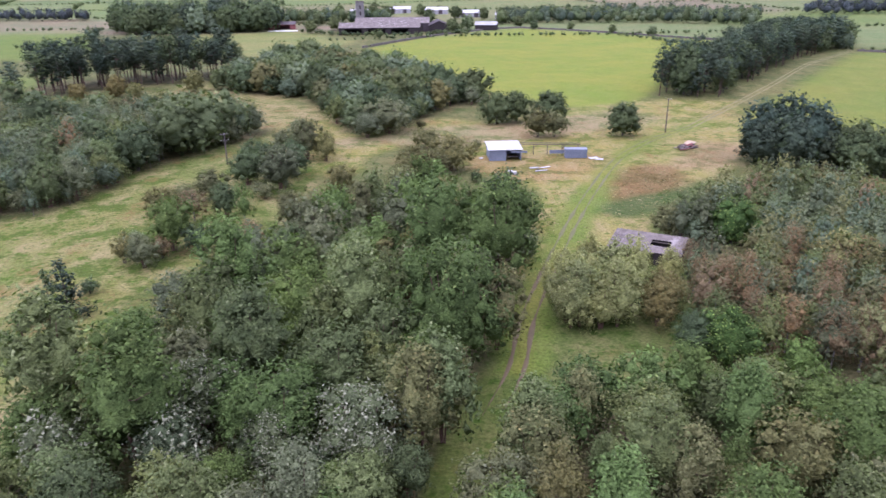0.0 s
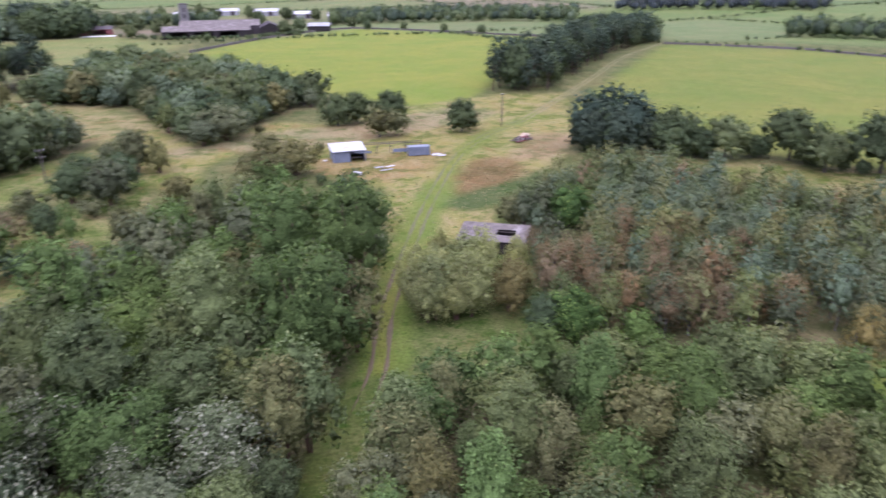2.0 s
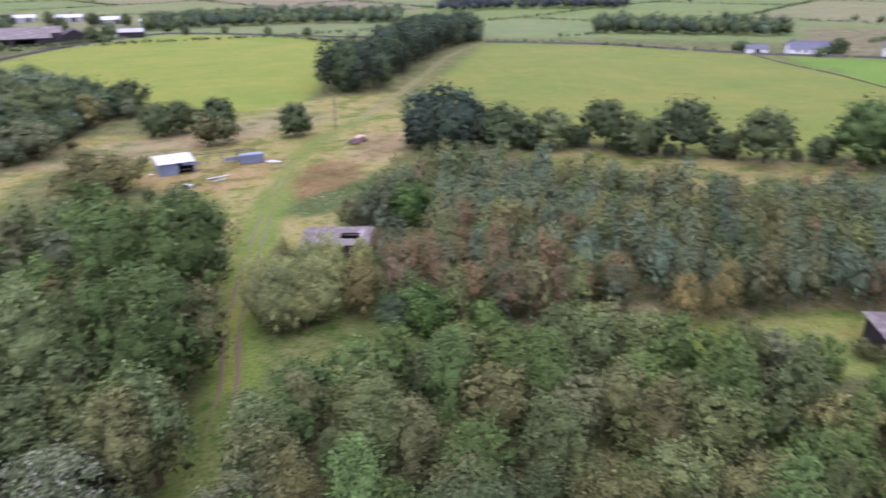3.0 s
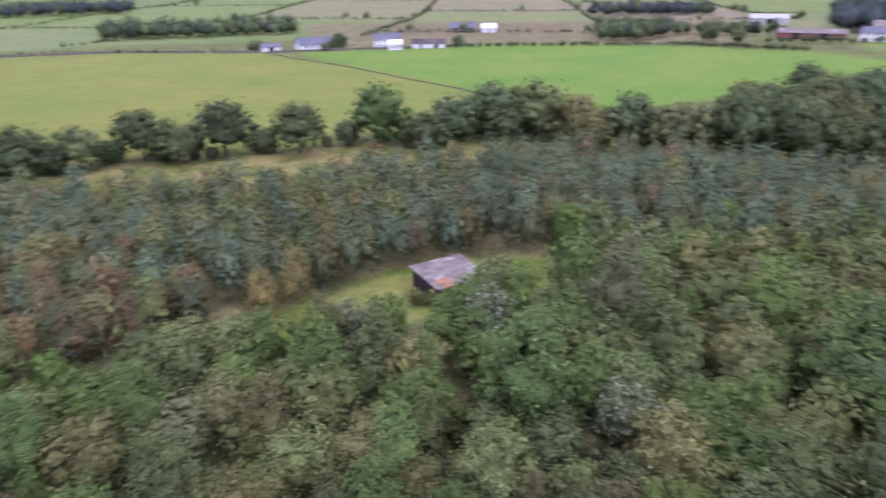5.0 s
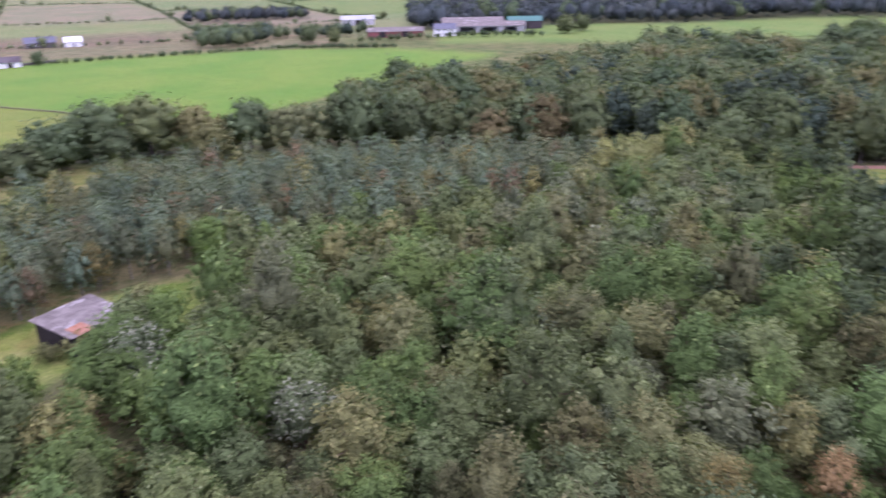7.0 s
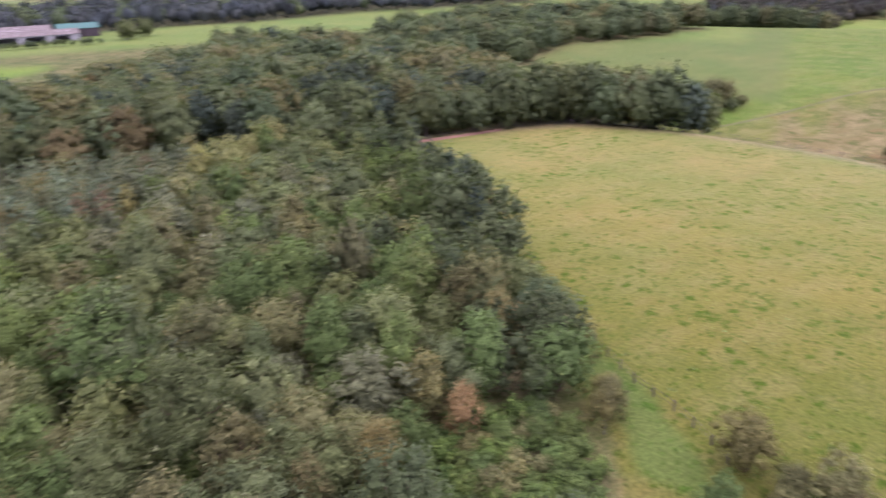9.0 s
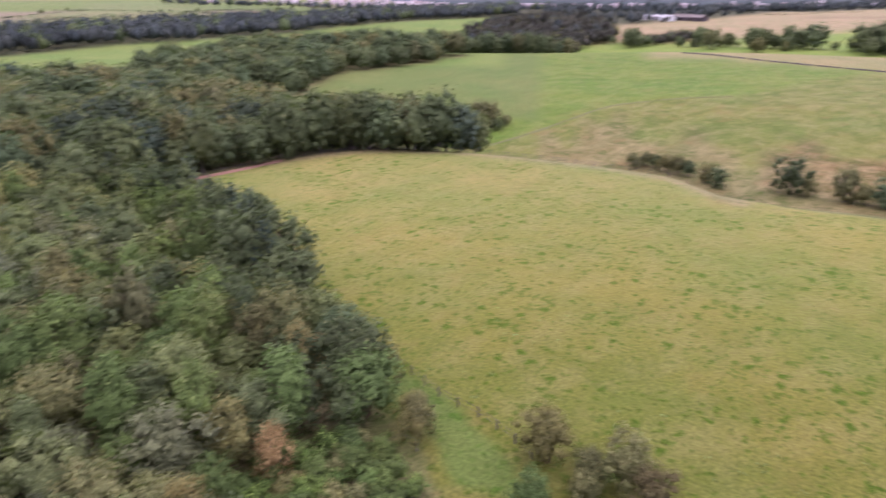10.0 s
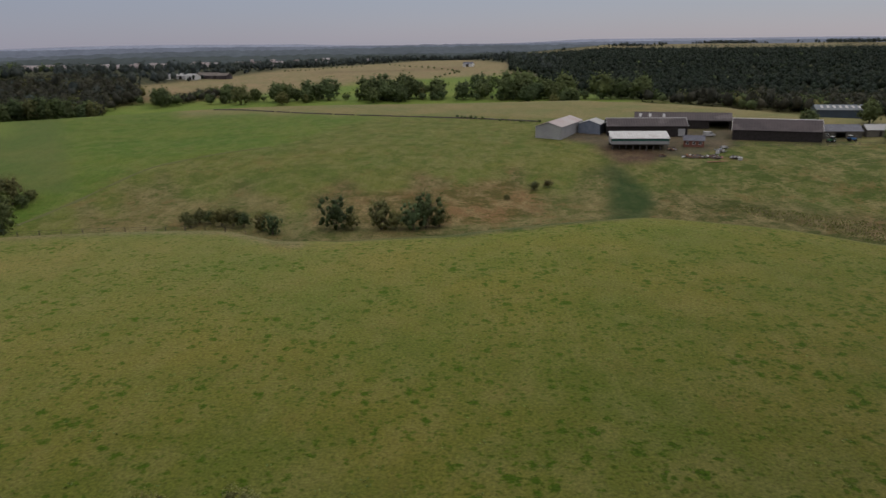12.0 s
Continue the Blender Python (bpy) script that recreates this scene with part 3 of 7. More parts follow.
    paint(inside(SCRUB_BANK, X + wob * 0.6, Y + wob * 0.6), (0.205, 0.150, 0.088), 0.7, 0.6)
    paint(inside(BRACKEN, X + wob * 0.8, Y + wob * 0.8), (0.275, 0.180, 0.090), 0.9, 0.6)
    paint(inside(VERGE, X + wob * 0.2, Y + wob * 0.2), (0.150, 0.205, 0.052), 0.0, 0.6)
    paint((az > 183) & (az < 224) & (R > np.interp(az, (183, 187, 194, 203, 209, 222), (960, 670, 580, 520, 540, 540))) & (R < 1700), (0.075, 0.080, 0.045), 0.3, 0.5)
    tx, ty = np.array(TRACK).T
    ts = np.linspace(0, len(TRACK) - 1, 400)
    px, py = np.interp(ts, range(len(TRACK)), tx), np.interp(ts, range(len(TRACK)), ty)
    near = (R > 20) & (R < 460) & ((az > 340) | (az < 40))
    d = np.full(X.shape, 99.0)
    d[near] = np.min(np.hypot(X[near][:, None] - px[None, ::2], Y[near][:, None] - py[None, ::2]), axis=1)
    paint((d < 2.9 + wob * 0.3) & (R < 230), (0.205, 0.258, 0.058), 0.15, 0.5)
    paint((d < 0.9) & (R < 215), (0.285, 0.285, 0.066), 0.15, 0.4)
    paint((d < 4.5) & (R < 66), (0.150, 0.192, 0.050), 0.4, 0.8)
    paint((d < 2.4) & (R > 215), (0.275, 0.245, 0.105), 0.5, 0.4)
    for poly in (SCRUB_WEST, SCRUB_EAST, BIRCH_WOOD, WOOD_NW, WOOD_N, PINES_NW, WOOD_SE, BELT_SE):
        paint(inside(poly, X + wob * 0.5, Y + wob * 0.5) & (d > 3.5), (0.165, 0.155, 0.080), 0.8, 0.5)
    cover = cover * np.array((0.488, 0.488, 0.435))
    for _ in range(1):
        cover = (np.roll(cover, 1, 1) + 2 * cover + np.roll(cover, -1, 1)) / 4
        cover[1:-1] = (cover[:-2] + 2 * cover[1:-1] + cover[2:]) / 4
    n = rings + 1
    i, j = np.meshgrid(np.arange(n - 1), np.arange(turns), indexing="ij")
    jn = (j + 1) % turns
    F = np.stack([i * turns + j, (i + 1) * turns + j, (i + 1) * turns + jn, i * turns + jn], -1).reshape(-1, 4)[turns:]
    V = np.stack([X, Y, Z], -1).reshape(-1, 3)
    cap = (np.arange(1, turns + 1) % turns + turns)
    me = mesh_np("ground", V, F)
    fill = bmesh.new()
    fill.from_mesh(me)
    fill.verts.ensure_lookup_table()
    fill.faces.new([fill.verts[int(k)] for k in cap[::-1]])
    fill.to_mesh(me)
    fill.free()
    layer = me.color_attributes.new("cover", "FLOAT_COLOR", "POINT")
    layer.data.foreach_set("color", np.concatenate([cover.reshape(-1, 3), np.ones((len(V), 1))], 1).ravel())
    w = me.attributes.new("wild", "FLOAT", "POINT")
    w.data.foreach_set("value", wild.ravel())
    me.attributes.new("tufts", "FLOAT", "POINT").data.foreach_set("value", tufts.ravel())
    me.materials.append(GRASSLAND)
    for p in me.polygons:
        p.use_smooth = True
    ob = new("ground", me)
    return tagged(ob, "rolling farmland of green and straw-coloured grass fields", "ground", kind="structure")


def mesh_np(name, V, F):
    """A mesh of equal-sided faces straight from arrays."""
    me = bpy.data.meshes.new(name)
    k = F.shape[1]
    me.vertices.add(len(V))
    me.vertices.foreach_set("co", np.ascontiguousarray(V, dtype=np.float32).ravel())
    me.loops.add(F.size)
    me.loops.foreach_set("vertex_index", np.ascontiguousarray(F, dtype=np.int32).ravel())
    me.polygons.add(len(F))
    me.polygons.foreach_set("loop_start", np.arange(0, F.size, k, dtype=np.int32))
    me.update(calc_edges=True)
    return me


build_ground()


def ribbon(name, line, width, mat, lift, offset=0.0, label="", category="track", wobble=0.0):
    """A strip laid along a line of the plan, following the ground."""
    pts = np.array(line, float)
    s = np.concatenate([[0], np.cumsum(np.hypot(*np.diff(pts, axis=0).T))])
    t = np.linspace(0, s[-1], max(4, int(s[-1] / 1.5)))
    x, y = np.interp(t, s, pts[:, 0]), np.interp(t, s, pts[:, 1])
    for _ in range(6):
        x[1:-1], y[1:-1] = (x[:-2] + 2 * x[1:-1] + x[2:]) / 4, (y[:-2] + 2 * y[1:-1] + y[2:]) / 4
    dx, dy = np.gradient(x), np.gradient(y)
    n = np.hypot(dx, dy)
    nx, ny = dy / n, -dx / n
    rng = np.random.default_rng(int(abs(offset) * 100) + len(line))
    w = width / 2 * (1 + wobble * np.convolve(rng.normal(size=len(t)), np.ones(4) / 4, "same"))
    cols = []
    for k in (-1, -0.4, 0.4, 1):
        X, Y = x + nx * (offset + k * w), y + ny * (offset + k * w)
        cols.append(np.stack([X, Y, height(X, Y) + lift - (0.0 if abs(k) < 1 else lift + 0.03)], -1))
    V = np.stack(cols, 1).reshape(-1, 3)
    F = []
    for a in range(len(t) - 1):
        for k in range(3):
            F.append((a * 4 + k, a * 4 + k + 1, a * 4 + 5 + k, a * 4 + 4 + k))
    me = mesh_np(name, V, np.array(F))
    me.materials.append(mat)
    return tagged(new(name, me), label, category, kind="structure")

# ---- plants ----


def ball(levels):
    """A unit ball of triangles: twelve corners, split levels times."""
    g = (1 + 5 ** 0.5) / 2
    V = [(-1, g, 0), (1, g, 0), (-1, -g, 0), (1, -g, 0), (0, -1, g), (0, 1, g), (0, -1, -g), (0, 1, -g), (g, 0, -1), (g, 0, 1), (-g, 0, -1), (-g, 0, 1)]
    F = [(0, 11, 5), (0, 5, 1), (0, 1, 7), (0, 7, 10), (0, 10, 11), (1, 5, 9), (5, 11, 4), (11, 10, 2), (10, 7, 6), (7, 1, 8), (3, 9, 4), (3, 4, 2), (3, 2, 6), (3, 6, 8), (3, 8, 9), (4, 9, 5), (2, 4, 11), (6, 2, 10), (8, 6, 7), (9, 8, 1)]
    for _ in range(levels):
        halves, faces = {}, []
        for a, b, c in F:
            m = []
            for p, q in ((a, b), (b, c), (c, a)):
                key = (min(p, q), max(p, q))
                if key not in halves:
                    halves[key] = len(V)
                    V.append(tuple((V[p][k] + V[q][k]) / 2 for k in range(3)))
                m.append(halves[key])
            faces += [(a, m[0], m[2]), (b, m[1], m[0]), (c, m[2], m[1]), tuple(m)]
        F = faces
    V = np.array(V, float)
    return V / np.linalg.norm(V, axis=1)[:, None], np.array(F)


OCTA = (np.array([(1, 0, 0), (-1, 0, 0), (0, 1, 0), (0, -1, 0), (0, 0, 1), (0, 0, -1)], float), np.array([(0, 2, 4), (2, 1, 4), (1, 3, 4), (3, 0, 4), (2, 0, 5), (1, 2, 5), (3, 1, 5), (0, 3, 5)]))
BALLS = [OCTA, ball(0), ball(1)]


def unit(v):
    return v / (np.linalg.norm(v, axis=1)[:, None] + 1e-9)


def leaf_sprays(centres, normals, size, rng, slim=0.55):
    """Folded diamond leaves (sprays of leaves, from afar)."""
    n = len(centres)
    u = np.cross(normals, rng.normal(size=(n, 3)))
    u /= np.linalg.norm(u, axis=1)[:, None] + 1e-9
    v = np.cross(normals, u)
    s = size * rng.uniform(0.6, 1.35, (n, 1))
    fold = normals * s * 0.18
    V = np.stack([centres - u * s, centres + v * s * slim - fold, centres + u * s, centres - v * s * slim - fold], 1)
    k = np.arange(n)[:, None] * 4
    return V.reshape(-1, 3), np.concatenate([k + np.array([[0, 2, 1]]), k + np.array([[0, 3, 2]])], 1).reshape(-1, 3)


def crown_arrays(form, count, leaf, share, split, seed):
    """A crown: a full uneven mass of leafy boughs over a rounded outline, with sprays of leaves standing out all over them."""
    rng = np.random.default_rng(seed)
    H, W, base = form["height"], form["width"], form["base"]
    total = max(5, int(form["lobes"] * share))
    fat = (form["lobes"] / total) ** 0.42
    tall = (H - base) / 2
    heart = np.array((0, 0, base + tall * 0.92))
    swell = rng.uniform(0, 6.28, 4)
    lobes = []
    for k in range(total):
        f = (k + rng.uniform(0.2, 0.8)) / total
        ang = k * 2.4 + rng.uniform(-0.45, 0.45)
        if form["shape"] == "cone":
            rad = W / 2 * (1 - f) ** 0.85
            lobes.append(((math.cos(ang) * rad * 0.5, math.sin(ang) * rad * 0.5, base + (H - base) * f * 0.97), (rad * 0.62 + 0.14, rad * 0.62 + 0.14, (H - base) / total * 1.2 + 0.22)))
        elif form["shape"] == "pine":
            rad = W / 2 * rng.uniform(0.1, 0.72) * math.sin(math.pi * (0.25 + 0.62 * f)) ** 0.7
            r = W * rng.uniform(0.16, 0.25) * fat
            lobes.append(((math.cos(ang) * rad, math.sin(ang) * rad, base + (H - base) * (0.1 + 0.84 * f)), (r, r, r * 0.55)))
        else:
            up = 1 - form.get("skirt", 1.62) * f  # from the top of the crown down past its widest part
            flat = math.sqrt(max(0.0, 1 - up * up))
            uneven = 1 + 0.17 * math.sin(ang * 2 + swell[0]) + 0.13 * math.sin(ang * 3 + up * 3 + swell[1]) + rng.uniform(-0.22, 0.16)
            if form["shape"] == "oval":
                flat *= 1 - 0.30 * max(0.0, up)
            r = W * rng.uniform(0.12, 0.215) * fat
            out = W / 2 * uneven - r * 0.75
            lobes.append(((math.cos(ang) * flat * out, math.sin(ang) * flat * out, heart[2] + up * (tall * (1.05 + 0.4 * (uneven - 1)) - r * 0.6)), (r * rng.uniform(0.9, 1.15), r * rng.uniform(0.9, 1.15), r * form.get("tall", 0.9) * rng.uniform(0.85, 1.15))))
    Vs, Fs, Ns, n = [], [], [], 0
    bv, bf = BALLS[split]
    round_one = form["shape"] in ("dome", "oval")
    cores = [(c, r, form.get("fill", 0.55 if round_one else 0.52), bv, bf) for c, r in lobes] if share > 0.6 else []
    if round_one or share <= 0.6:
        cores.append((heart, (W * 0.5, W * 0.5, tall), form.get("fill", 0.56) if share > 0.6 else 0.70, *BALLS[2 if share > 0.6 else split]))
    for c, r, fill, bv, bf in cores:
        rough = 1 + (0.24 if share > 0.6 else 0.18) * rng.normal(size=(len(bv), 1)).clip(-1.5, 1.5)
        if form["shape"] == "cone":
            rough = rough * (1.0 - 0.45 * bv[:, 2:3])
        Vs.append(np.array(c) + bv * np.array(r) * fill * rough)
        Fs.append(bf + n)
        Ns.append(bv + 0.5 * unit(Vs[-1] - heart) + 0.30 * rng.normal(size=bv.shape))
        n += len(bv)
    per = np.array([l[1][0] * l[1][2] for l in lobes])
    which = rng.choice(len(lobes), count, p=per / per.sum())
    c, r = np.array([l[0] for l in lobes])[which], np.array([l[1] for l in lobes])[which]
    away = unit(c - heart)
    d = unit(unit(rng.normal(size=(count, 3))) + 0.55 * away + np.array((0, 0, 0.28)))
    reach = np.where(rng.uniform(size=(count, 1)) < 0.15, rng.uniform(1.05, 1.50, (count, 1)), rng.uniform(0.62, 1.10, (count, 1)))
    if share <= 0.6:
        reach = rng.uniform(0.6, 1.10, (count, 1))
    pts = c + d * r * reach + rng.normal(size=(count, 3)) * leaf * 0.5
    nrm = unit(d * 0.70 + rng.normal(size=(count, 3)) * 0.42 + np.array([0, 0, 0.30]))
    V, F = leaf_sprays(pts, nrm, leaf, rng, form.get("slim", 0.55))
    Vs.append(V), Fs.append(F + n)
    Ns.append(np.repeat(d * (0.95 - 0.55 * form.get("soft", 0)) + (0.40 + 0.6 * form.get("soft", 0)) * unit(pts - heart) + rng.normal(size=(count, 3)) * 0.26 + np.array((0, 0, 0.1)), 4, 0))
    V = np.concatenate(Vs)
    V[:, 2] = np.maximum(V[:, 2], 0.05)
    return V, np.concatenate(Fs), unit(np.concatenate(Ns)), np.arange(len(V)) >= n


def tube(bm, pts, radii, sides=5):
    rings = []
    for k, (p, r) in enumerate(zip(pts, radii)):
        a = Vector(pts[min(k + 1, len(pts) - 1)]) - Vector(pts[max(k - 1, 0)])
        q = a.to_track_quat("Z", "Y")
        rings.append([bm.verts.new(Vector(p) + q @ Vector((math.cos(i * 2 * math.pi / sides) * r, math.sin(i * 2 * math.pi / sides) * r, 0))) for i in range(sides)])
    for a, b in zip(rings, rings[1:]):
        for i in range(sides):
            bm.faces.new((a[i], a[(i + 1) % sides], b[(i + 1) % sides], b[i]))
    bm.faces.new(rings[-1])


def trunk_mesh(form, seed, bark):
    """A tapered trunk, or several stems, with limbs that reach into the crown."""
    rng = random.Random(seed)
    H, W, base, bm = form["height"], form["width"], form["base"], bmesh.new()
    for s in range(form.get("stems", 1)):
        ang = s * 2.4 + rng.random()
        lean = form.get("lean", 0.06) * (1 if form.get("stems", 1) == 1 else 2.2)
        top = Vector((math.cos(ang) * lean * H, math.sin(ang) * lean * H, H * 0.86))
        r = form["girth"] * rng.uniform(0.8, 1.1)
        line = [Vector((math.cos(ang) * 0.08 * s, math.sin(ang) * 0.08 * s, -0.15)), top * 0.33 + Vector((0, 0, 0.02)), top * 0.66, top]
        tube(bm, line, [r, r * 0.75, r * 0.5, r * 0.12])
        for k in range(form.get("limbs", 3)):
            f = rng.uniform(max(0.3, base / H), 0.75)
            root, a2 = top * f, rng.uniform(0, 6.28)
            reach = W * rng.uniform(0.22, 0.40)
            tip = root + Vector((math.cos(a2) * reach, math.sin(a2) * reach, H * rng.uniform(0.06, 0.18)))
            tube(bm, [root, (root + tip) / 2 + Vector((0, 0, -0.03 * H)), tip], [r * 0.42, r * 0.28, r * 0.07], 4)
    me = bpy.data.meshes.new("trunk")
    bm.to_mesh(me)
    bm.free()
    me.materials.append(bark)
    return me


FORMS = {
    "alder": dict(shape="oval", height=7.6, width=4.4, base=0.4, lobes=30, tall=1.30, stems=3, lean=0.05, girth=0.09, limbs=3),
    "willow": dict(shape="dome", height=6.2, width=5.4, base=0.3, lobes=32, tall=1.10, stems=6, lean=0.09, girth=0.085, limbs=2),
    "shrub": dict(shape="dome", height=3.4, width=3.8, base=0.2, lobes=20, stems=5, lean=0.10, girth=0.05, limbs=2),
    "birch": dict(shape="oval", height=7.4, width=4.4, base=0.7, lobes=30, tall=1.5, soft=0.9, fill=0.36, stems=1, lean=0.02, girth=0.08, limbs=3, slim=0.42),
    "oak": dict(shape="dome", height=9.5, width=9.4, base=0.5, lobes=44, skirt=1.86, fill=0.62, stems=1, lean=0.03, girth=0.30, limbs=5),
    "field_oak": dict(shape="dome", height=9.6, width=10.2, base=1.0, lobes=44, skirt=1.66, fill=0.58, stems=1, lean=0.03, girth=0.34, limbs=6),
    "tall": dict(shape="dome", height=12.0, width=9.6, base=0.4, lobes=46, skirt=1.75, tall=1.05, stems=1, lean=0.03, girth=0.26, limbs=5),
    "thorn": dict(shape="dome", height=6.0, width=5.6, base=0.1, lobes=44, tall=1.25, skirt=1.9, fill=0.40, stems=7, lean=0.08, girth=0.09, limbs=4),
    "pine": dict(shape="pine", height=13.0, width=8.6, base=2.2, lobes=24, stems=1, lean=0.03, girth=0.24, limbs=7, slim=0.4),
    "old_pine": dict(shape="pine", height=14.0, width=8.4, base=6.2, lobes=22, stems=1, lean=0.03, girth=0.24, limbs=6, slim=0.4),
    "spruce": dict(shape="cone", height=7.0, width=4.4, base=0.3, lobes=15, stems=1, lean=0.01, girth=0.13, limbs=2, slim=0.4),
}
BARKS = {"birch": BARK_BIRCH, "pine": BARK_PINE, "old_pine": BARK_PINE, "willow": BARK_RED, "alder": BARK_RED}
DETAIL = {  # at four levels: sprays, their half length, share of the boughs, fineness of a bough
    "alder": ((2300, 0.120, 1, 0), (1150, 0.165, 1, 0), (420, 0.25, 0.7, 0), (34, 0.62, 0.3, 1)),
    "willow": ((2900, 0.120, 1, 0), (1400, 0.165, 1, 0), (500, 0.25, 0.7, 0), (36, 0.68, 0.3, 1)), "shrub": ((1000, 0.11, 1, 0), (420, 0.16, 1, 0), (80, 0.27, 0.7, 0), (14, 0.55, 0.4, 1)),
    "birch": ((2700, 0.106, 1, 0), (1000, 0.150, 1, 0), (340, 0.23, 0.7, 0), (30, 0.55, 0.4, 1)), "oak": ((2200, 0.22, 1, 0), (950, 0.32, 1, 0), (300, 0.50, 0.7, 0), (48, 0.80, 0.3, 1)),
    "field_oak": ((2200, 0.22, 1, 0), (850, 0.32, 1, 0), (300, 0.50, 0.7, 0), (48, 0.80, 0.3, 1)),
    "tall": ((1800, 0.25, 1, 0), (750, 0.39, 1, 0), (280, 0.54, 0.7, 0), (48, 0.85, 0.3, 1)), "pine": ((1300, 0.22, 1, 1), (480, 0.35, 1, 0), (180, 0.56, 0.9, 0), (30, 1.0, 0.4, 1)), "old_pine": ((900, 0.22, 1, 1), (480, 0.35, 1, 0), (180, 0.56, 0.9, 0), (30, 1.0, 0.4, 1)),
    "thorn": ((1500, 0.10, 1, 1), (650, 0.17, 1, 0), (240, 0.26, 0.7, 0), (10, 0.9, 0.4, 1)), "spruce": ((1100, 0.165, 1, 1), (520, 0.25, 1, 0), (110, 0.48, 0.8, 0), (14, 0.75, 0.3, 1)),
}
VARIANTS = 4
CROWNS = {(k, lod, v): crown_arrays(FORMS[k], *DETAIL[k][lod], seed=sum(map(ord, k)) + v * 17 + lod * 5) for k in FORMS for lod in (0, 1, 2, 3) for v in range(VARIANTS)}
TRUNKS = {(k, v): trunk_mesh(FORMS[k], v + len(k), BARKS.get(k, BARK)) for k in FORMS for v in range(2)}
crown_cache, tree_cache = {}, {}


def round_shading(me, N):
    """Leaves take the light as the rounded mass that they clothe."""
    me.polygons.foreach_set("use_smooth", np.ones(len(me.polygons), bool))
    me.normals_split_custom_set_from_vertices(np.ascontiguousarray(N, dtype=np.float32))


def crown_mesh(kind, lod, v, tone):
    key = (kind, lod, v, tone)
    if key not in crown_cache:
        V, F, N, spray = CROWNS[kind, lod, v]
        me = mesh_np("crown", V, F)
        me.materials.append(LEAF[tone])
        me.attributes.new("spray", "FLOAT", "POINT").data.foreach_set("value", spray.astype(np.float32))
        round_shading(me, N)
        crown_cache[key] = me
    return crown_cache[key]


def plant(kind, tone, x, y, size, turn, v=0, lod=0, name="tree", label="", category="tree", group="", tall=1.0):
    """One tree: a base point with its trunk and crown. Alike trees share their meshes."""
    key = (kind, tone, v, lod, name, label)
    m = Matrix.LocRotScale((x, y, float(height(x, y)) - 0.05), Euler((0, 0, turn)), None)
    if key in tree_cache:
        ob = copy_thing(tree_cache[key], m)
    else:
        ob = tagged(new(name), label, category, group)
        ob.empty_display_size = 0.3
        part_trunk = new("trunk", TRUNKS[kind, v % 2])
        part_crown = new("crown", crown_mesh(kind, lod, v, tone))
        part_trunk.parent = part_crown.parent = ob
        ob.matrix_basis = m
        tree_cache[key] = ob
    ob.scale = (size, size, size * tall)
    return ob


def polar(az, r):
    return r * math.sin(radians(az)), r * math.cos(radians(az))


def sector(az0, az1, r0, r1, step=4.0):
    """A piece of the plan between two bearings and two distances."""
    n = max(2, int(abs(az1 - az0) / step) + 1)
    a = np.linspace(az0, az1, n)
    return [polar(v, r0) for v in a] + [polar(v, r1) for v in a[::-1]]


def scatter(poly, step, rng, keep=None):
    """Places in a jittered grid over a piece of the plan."""
    P = np.array(poly, float)
    lo, hi = P.min(0), P.max(0)
    gx, gy = np.meshgrid(np.arange(lo[0], hi[0], step), np.arange(lo[1], hi[1], step * 0.87))
    gx = gx + (np.arange(gx.shape[0])[:, None] % 2) * step / 2
    x = (gx + rng.uniform(-0.38, 0.38, gx.shape) * step).ravel()
    y = (gy + rng.uniform(-0.38, 0.38, gy.shape) * step).ravel()
    ok = inside(poly, x, y)
    if keep is not None:
        ok &= keep(x, y)
    return np.stack([x[ok], y[ok]], 1)


def detail_at(x, y):
    r = math.hypot(x, y)
    return 0 if r < 52 else 1 if r < 80 else 2


def thicket(name, places, kinds, rng, label, category, size=(0.8, 1.2), lod=None):
    """Trees past counting, joined into one object for each leaf tone. kinds: (form, tone, share)."""
    share = np.array([k[2] for k in kinds], float)
    pick = rng.choice(len(kinds), len(places), p=share / share.sum())
    for tone in sorted({k[1] for k in kinds}):
        Vs, Fs, Ts, Ns, Ls, n = [], [], [], [], [], 0
        for k, (form, t, _) in enumerate(kinds):
            if t != tone:
                continue
            for x, y in places[pick == k]:
                V, F, N, spray = CROWNS[form, detail_at(x, y) if lod is None else lod, int(rng.integers(VARIANTS))]
                s, a = rng.uniform(*size), rng.uniform(0, 6.28)
                c, si = math.cos(a) * s, math.sin(a) * s
                W = np.stack([V[:, 0] * c - V[:, 1] * si + x, V[:, 0] * si + V[:, 1] * c + y, V[:, 2] * s * rng.uniform(0.9, 1.12) + float(height(x, y))], 1)
                Ns.append(np.stack([(N[:, 0] * c - N[:, 1] * si) / s, (N[:, 0] * si + N[:, 1] * c) / s, N[:, 2]], 1))
                Ls.append(spray.astype(np.float32))
                Vs.append(W), Fs.append(F + n), Ts.append(np.full(len(W), rng.uniform()))
                n += len(W)
        if not Vs:
            continue
        me = mesh_np(name, np.concatenate(Vs), np.concatenate(Fs))
        me.attributes.new("tone", "FLOAT", "POINT").data.foreach_set("value", np.concatenate(Ts))
        me.attributes.new("spray", "FLOAT", "POINT").data.foreach_set("value", np.concatenate(Ls))
        me.materials.append(LEAF_MANY[tone])
        round_shading(me, np.concatenate(Ns))
        tagged(new(name, me), label, category, kind="stuff")


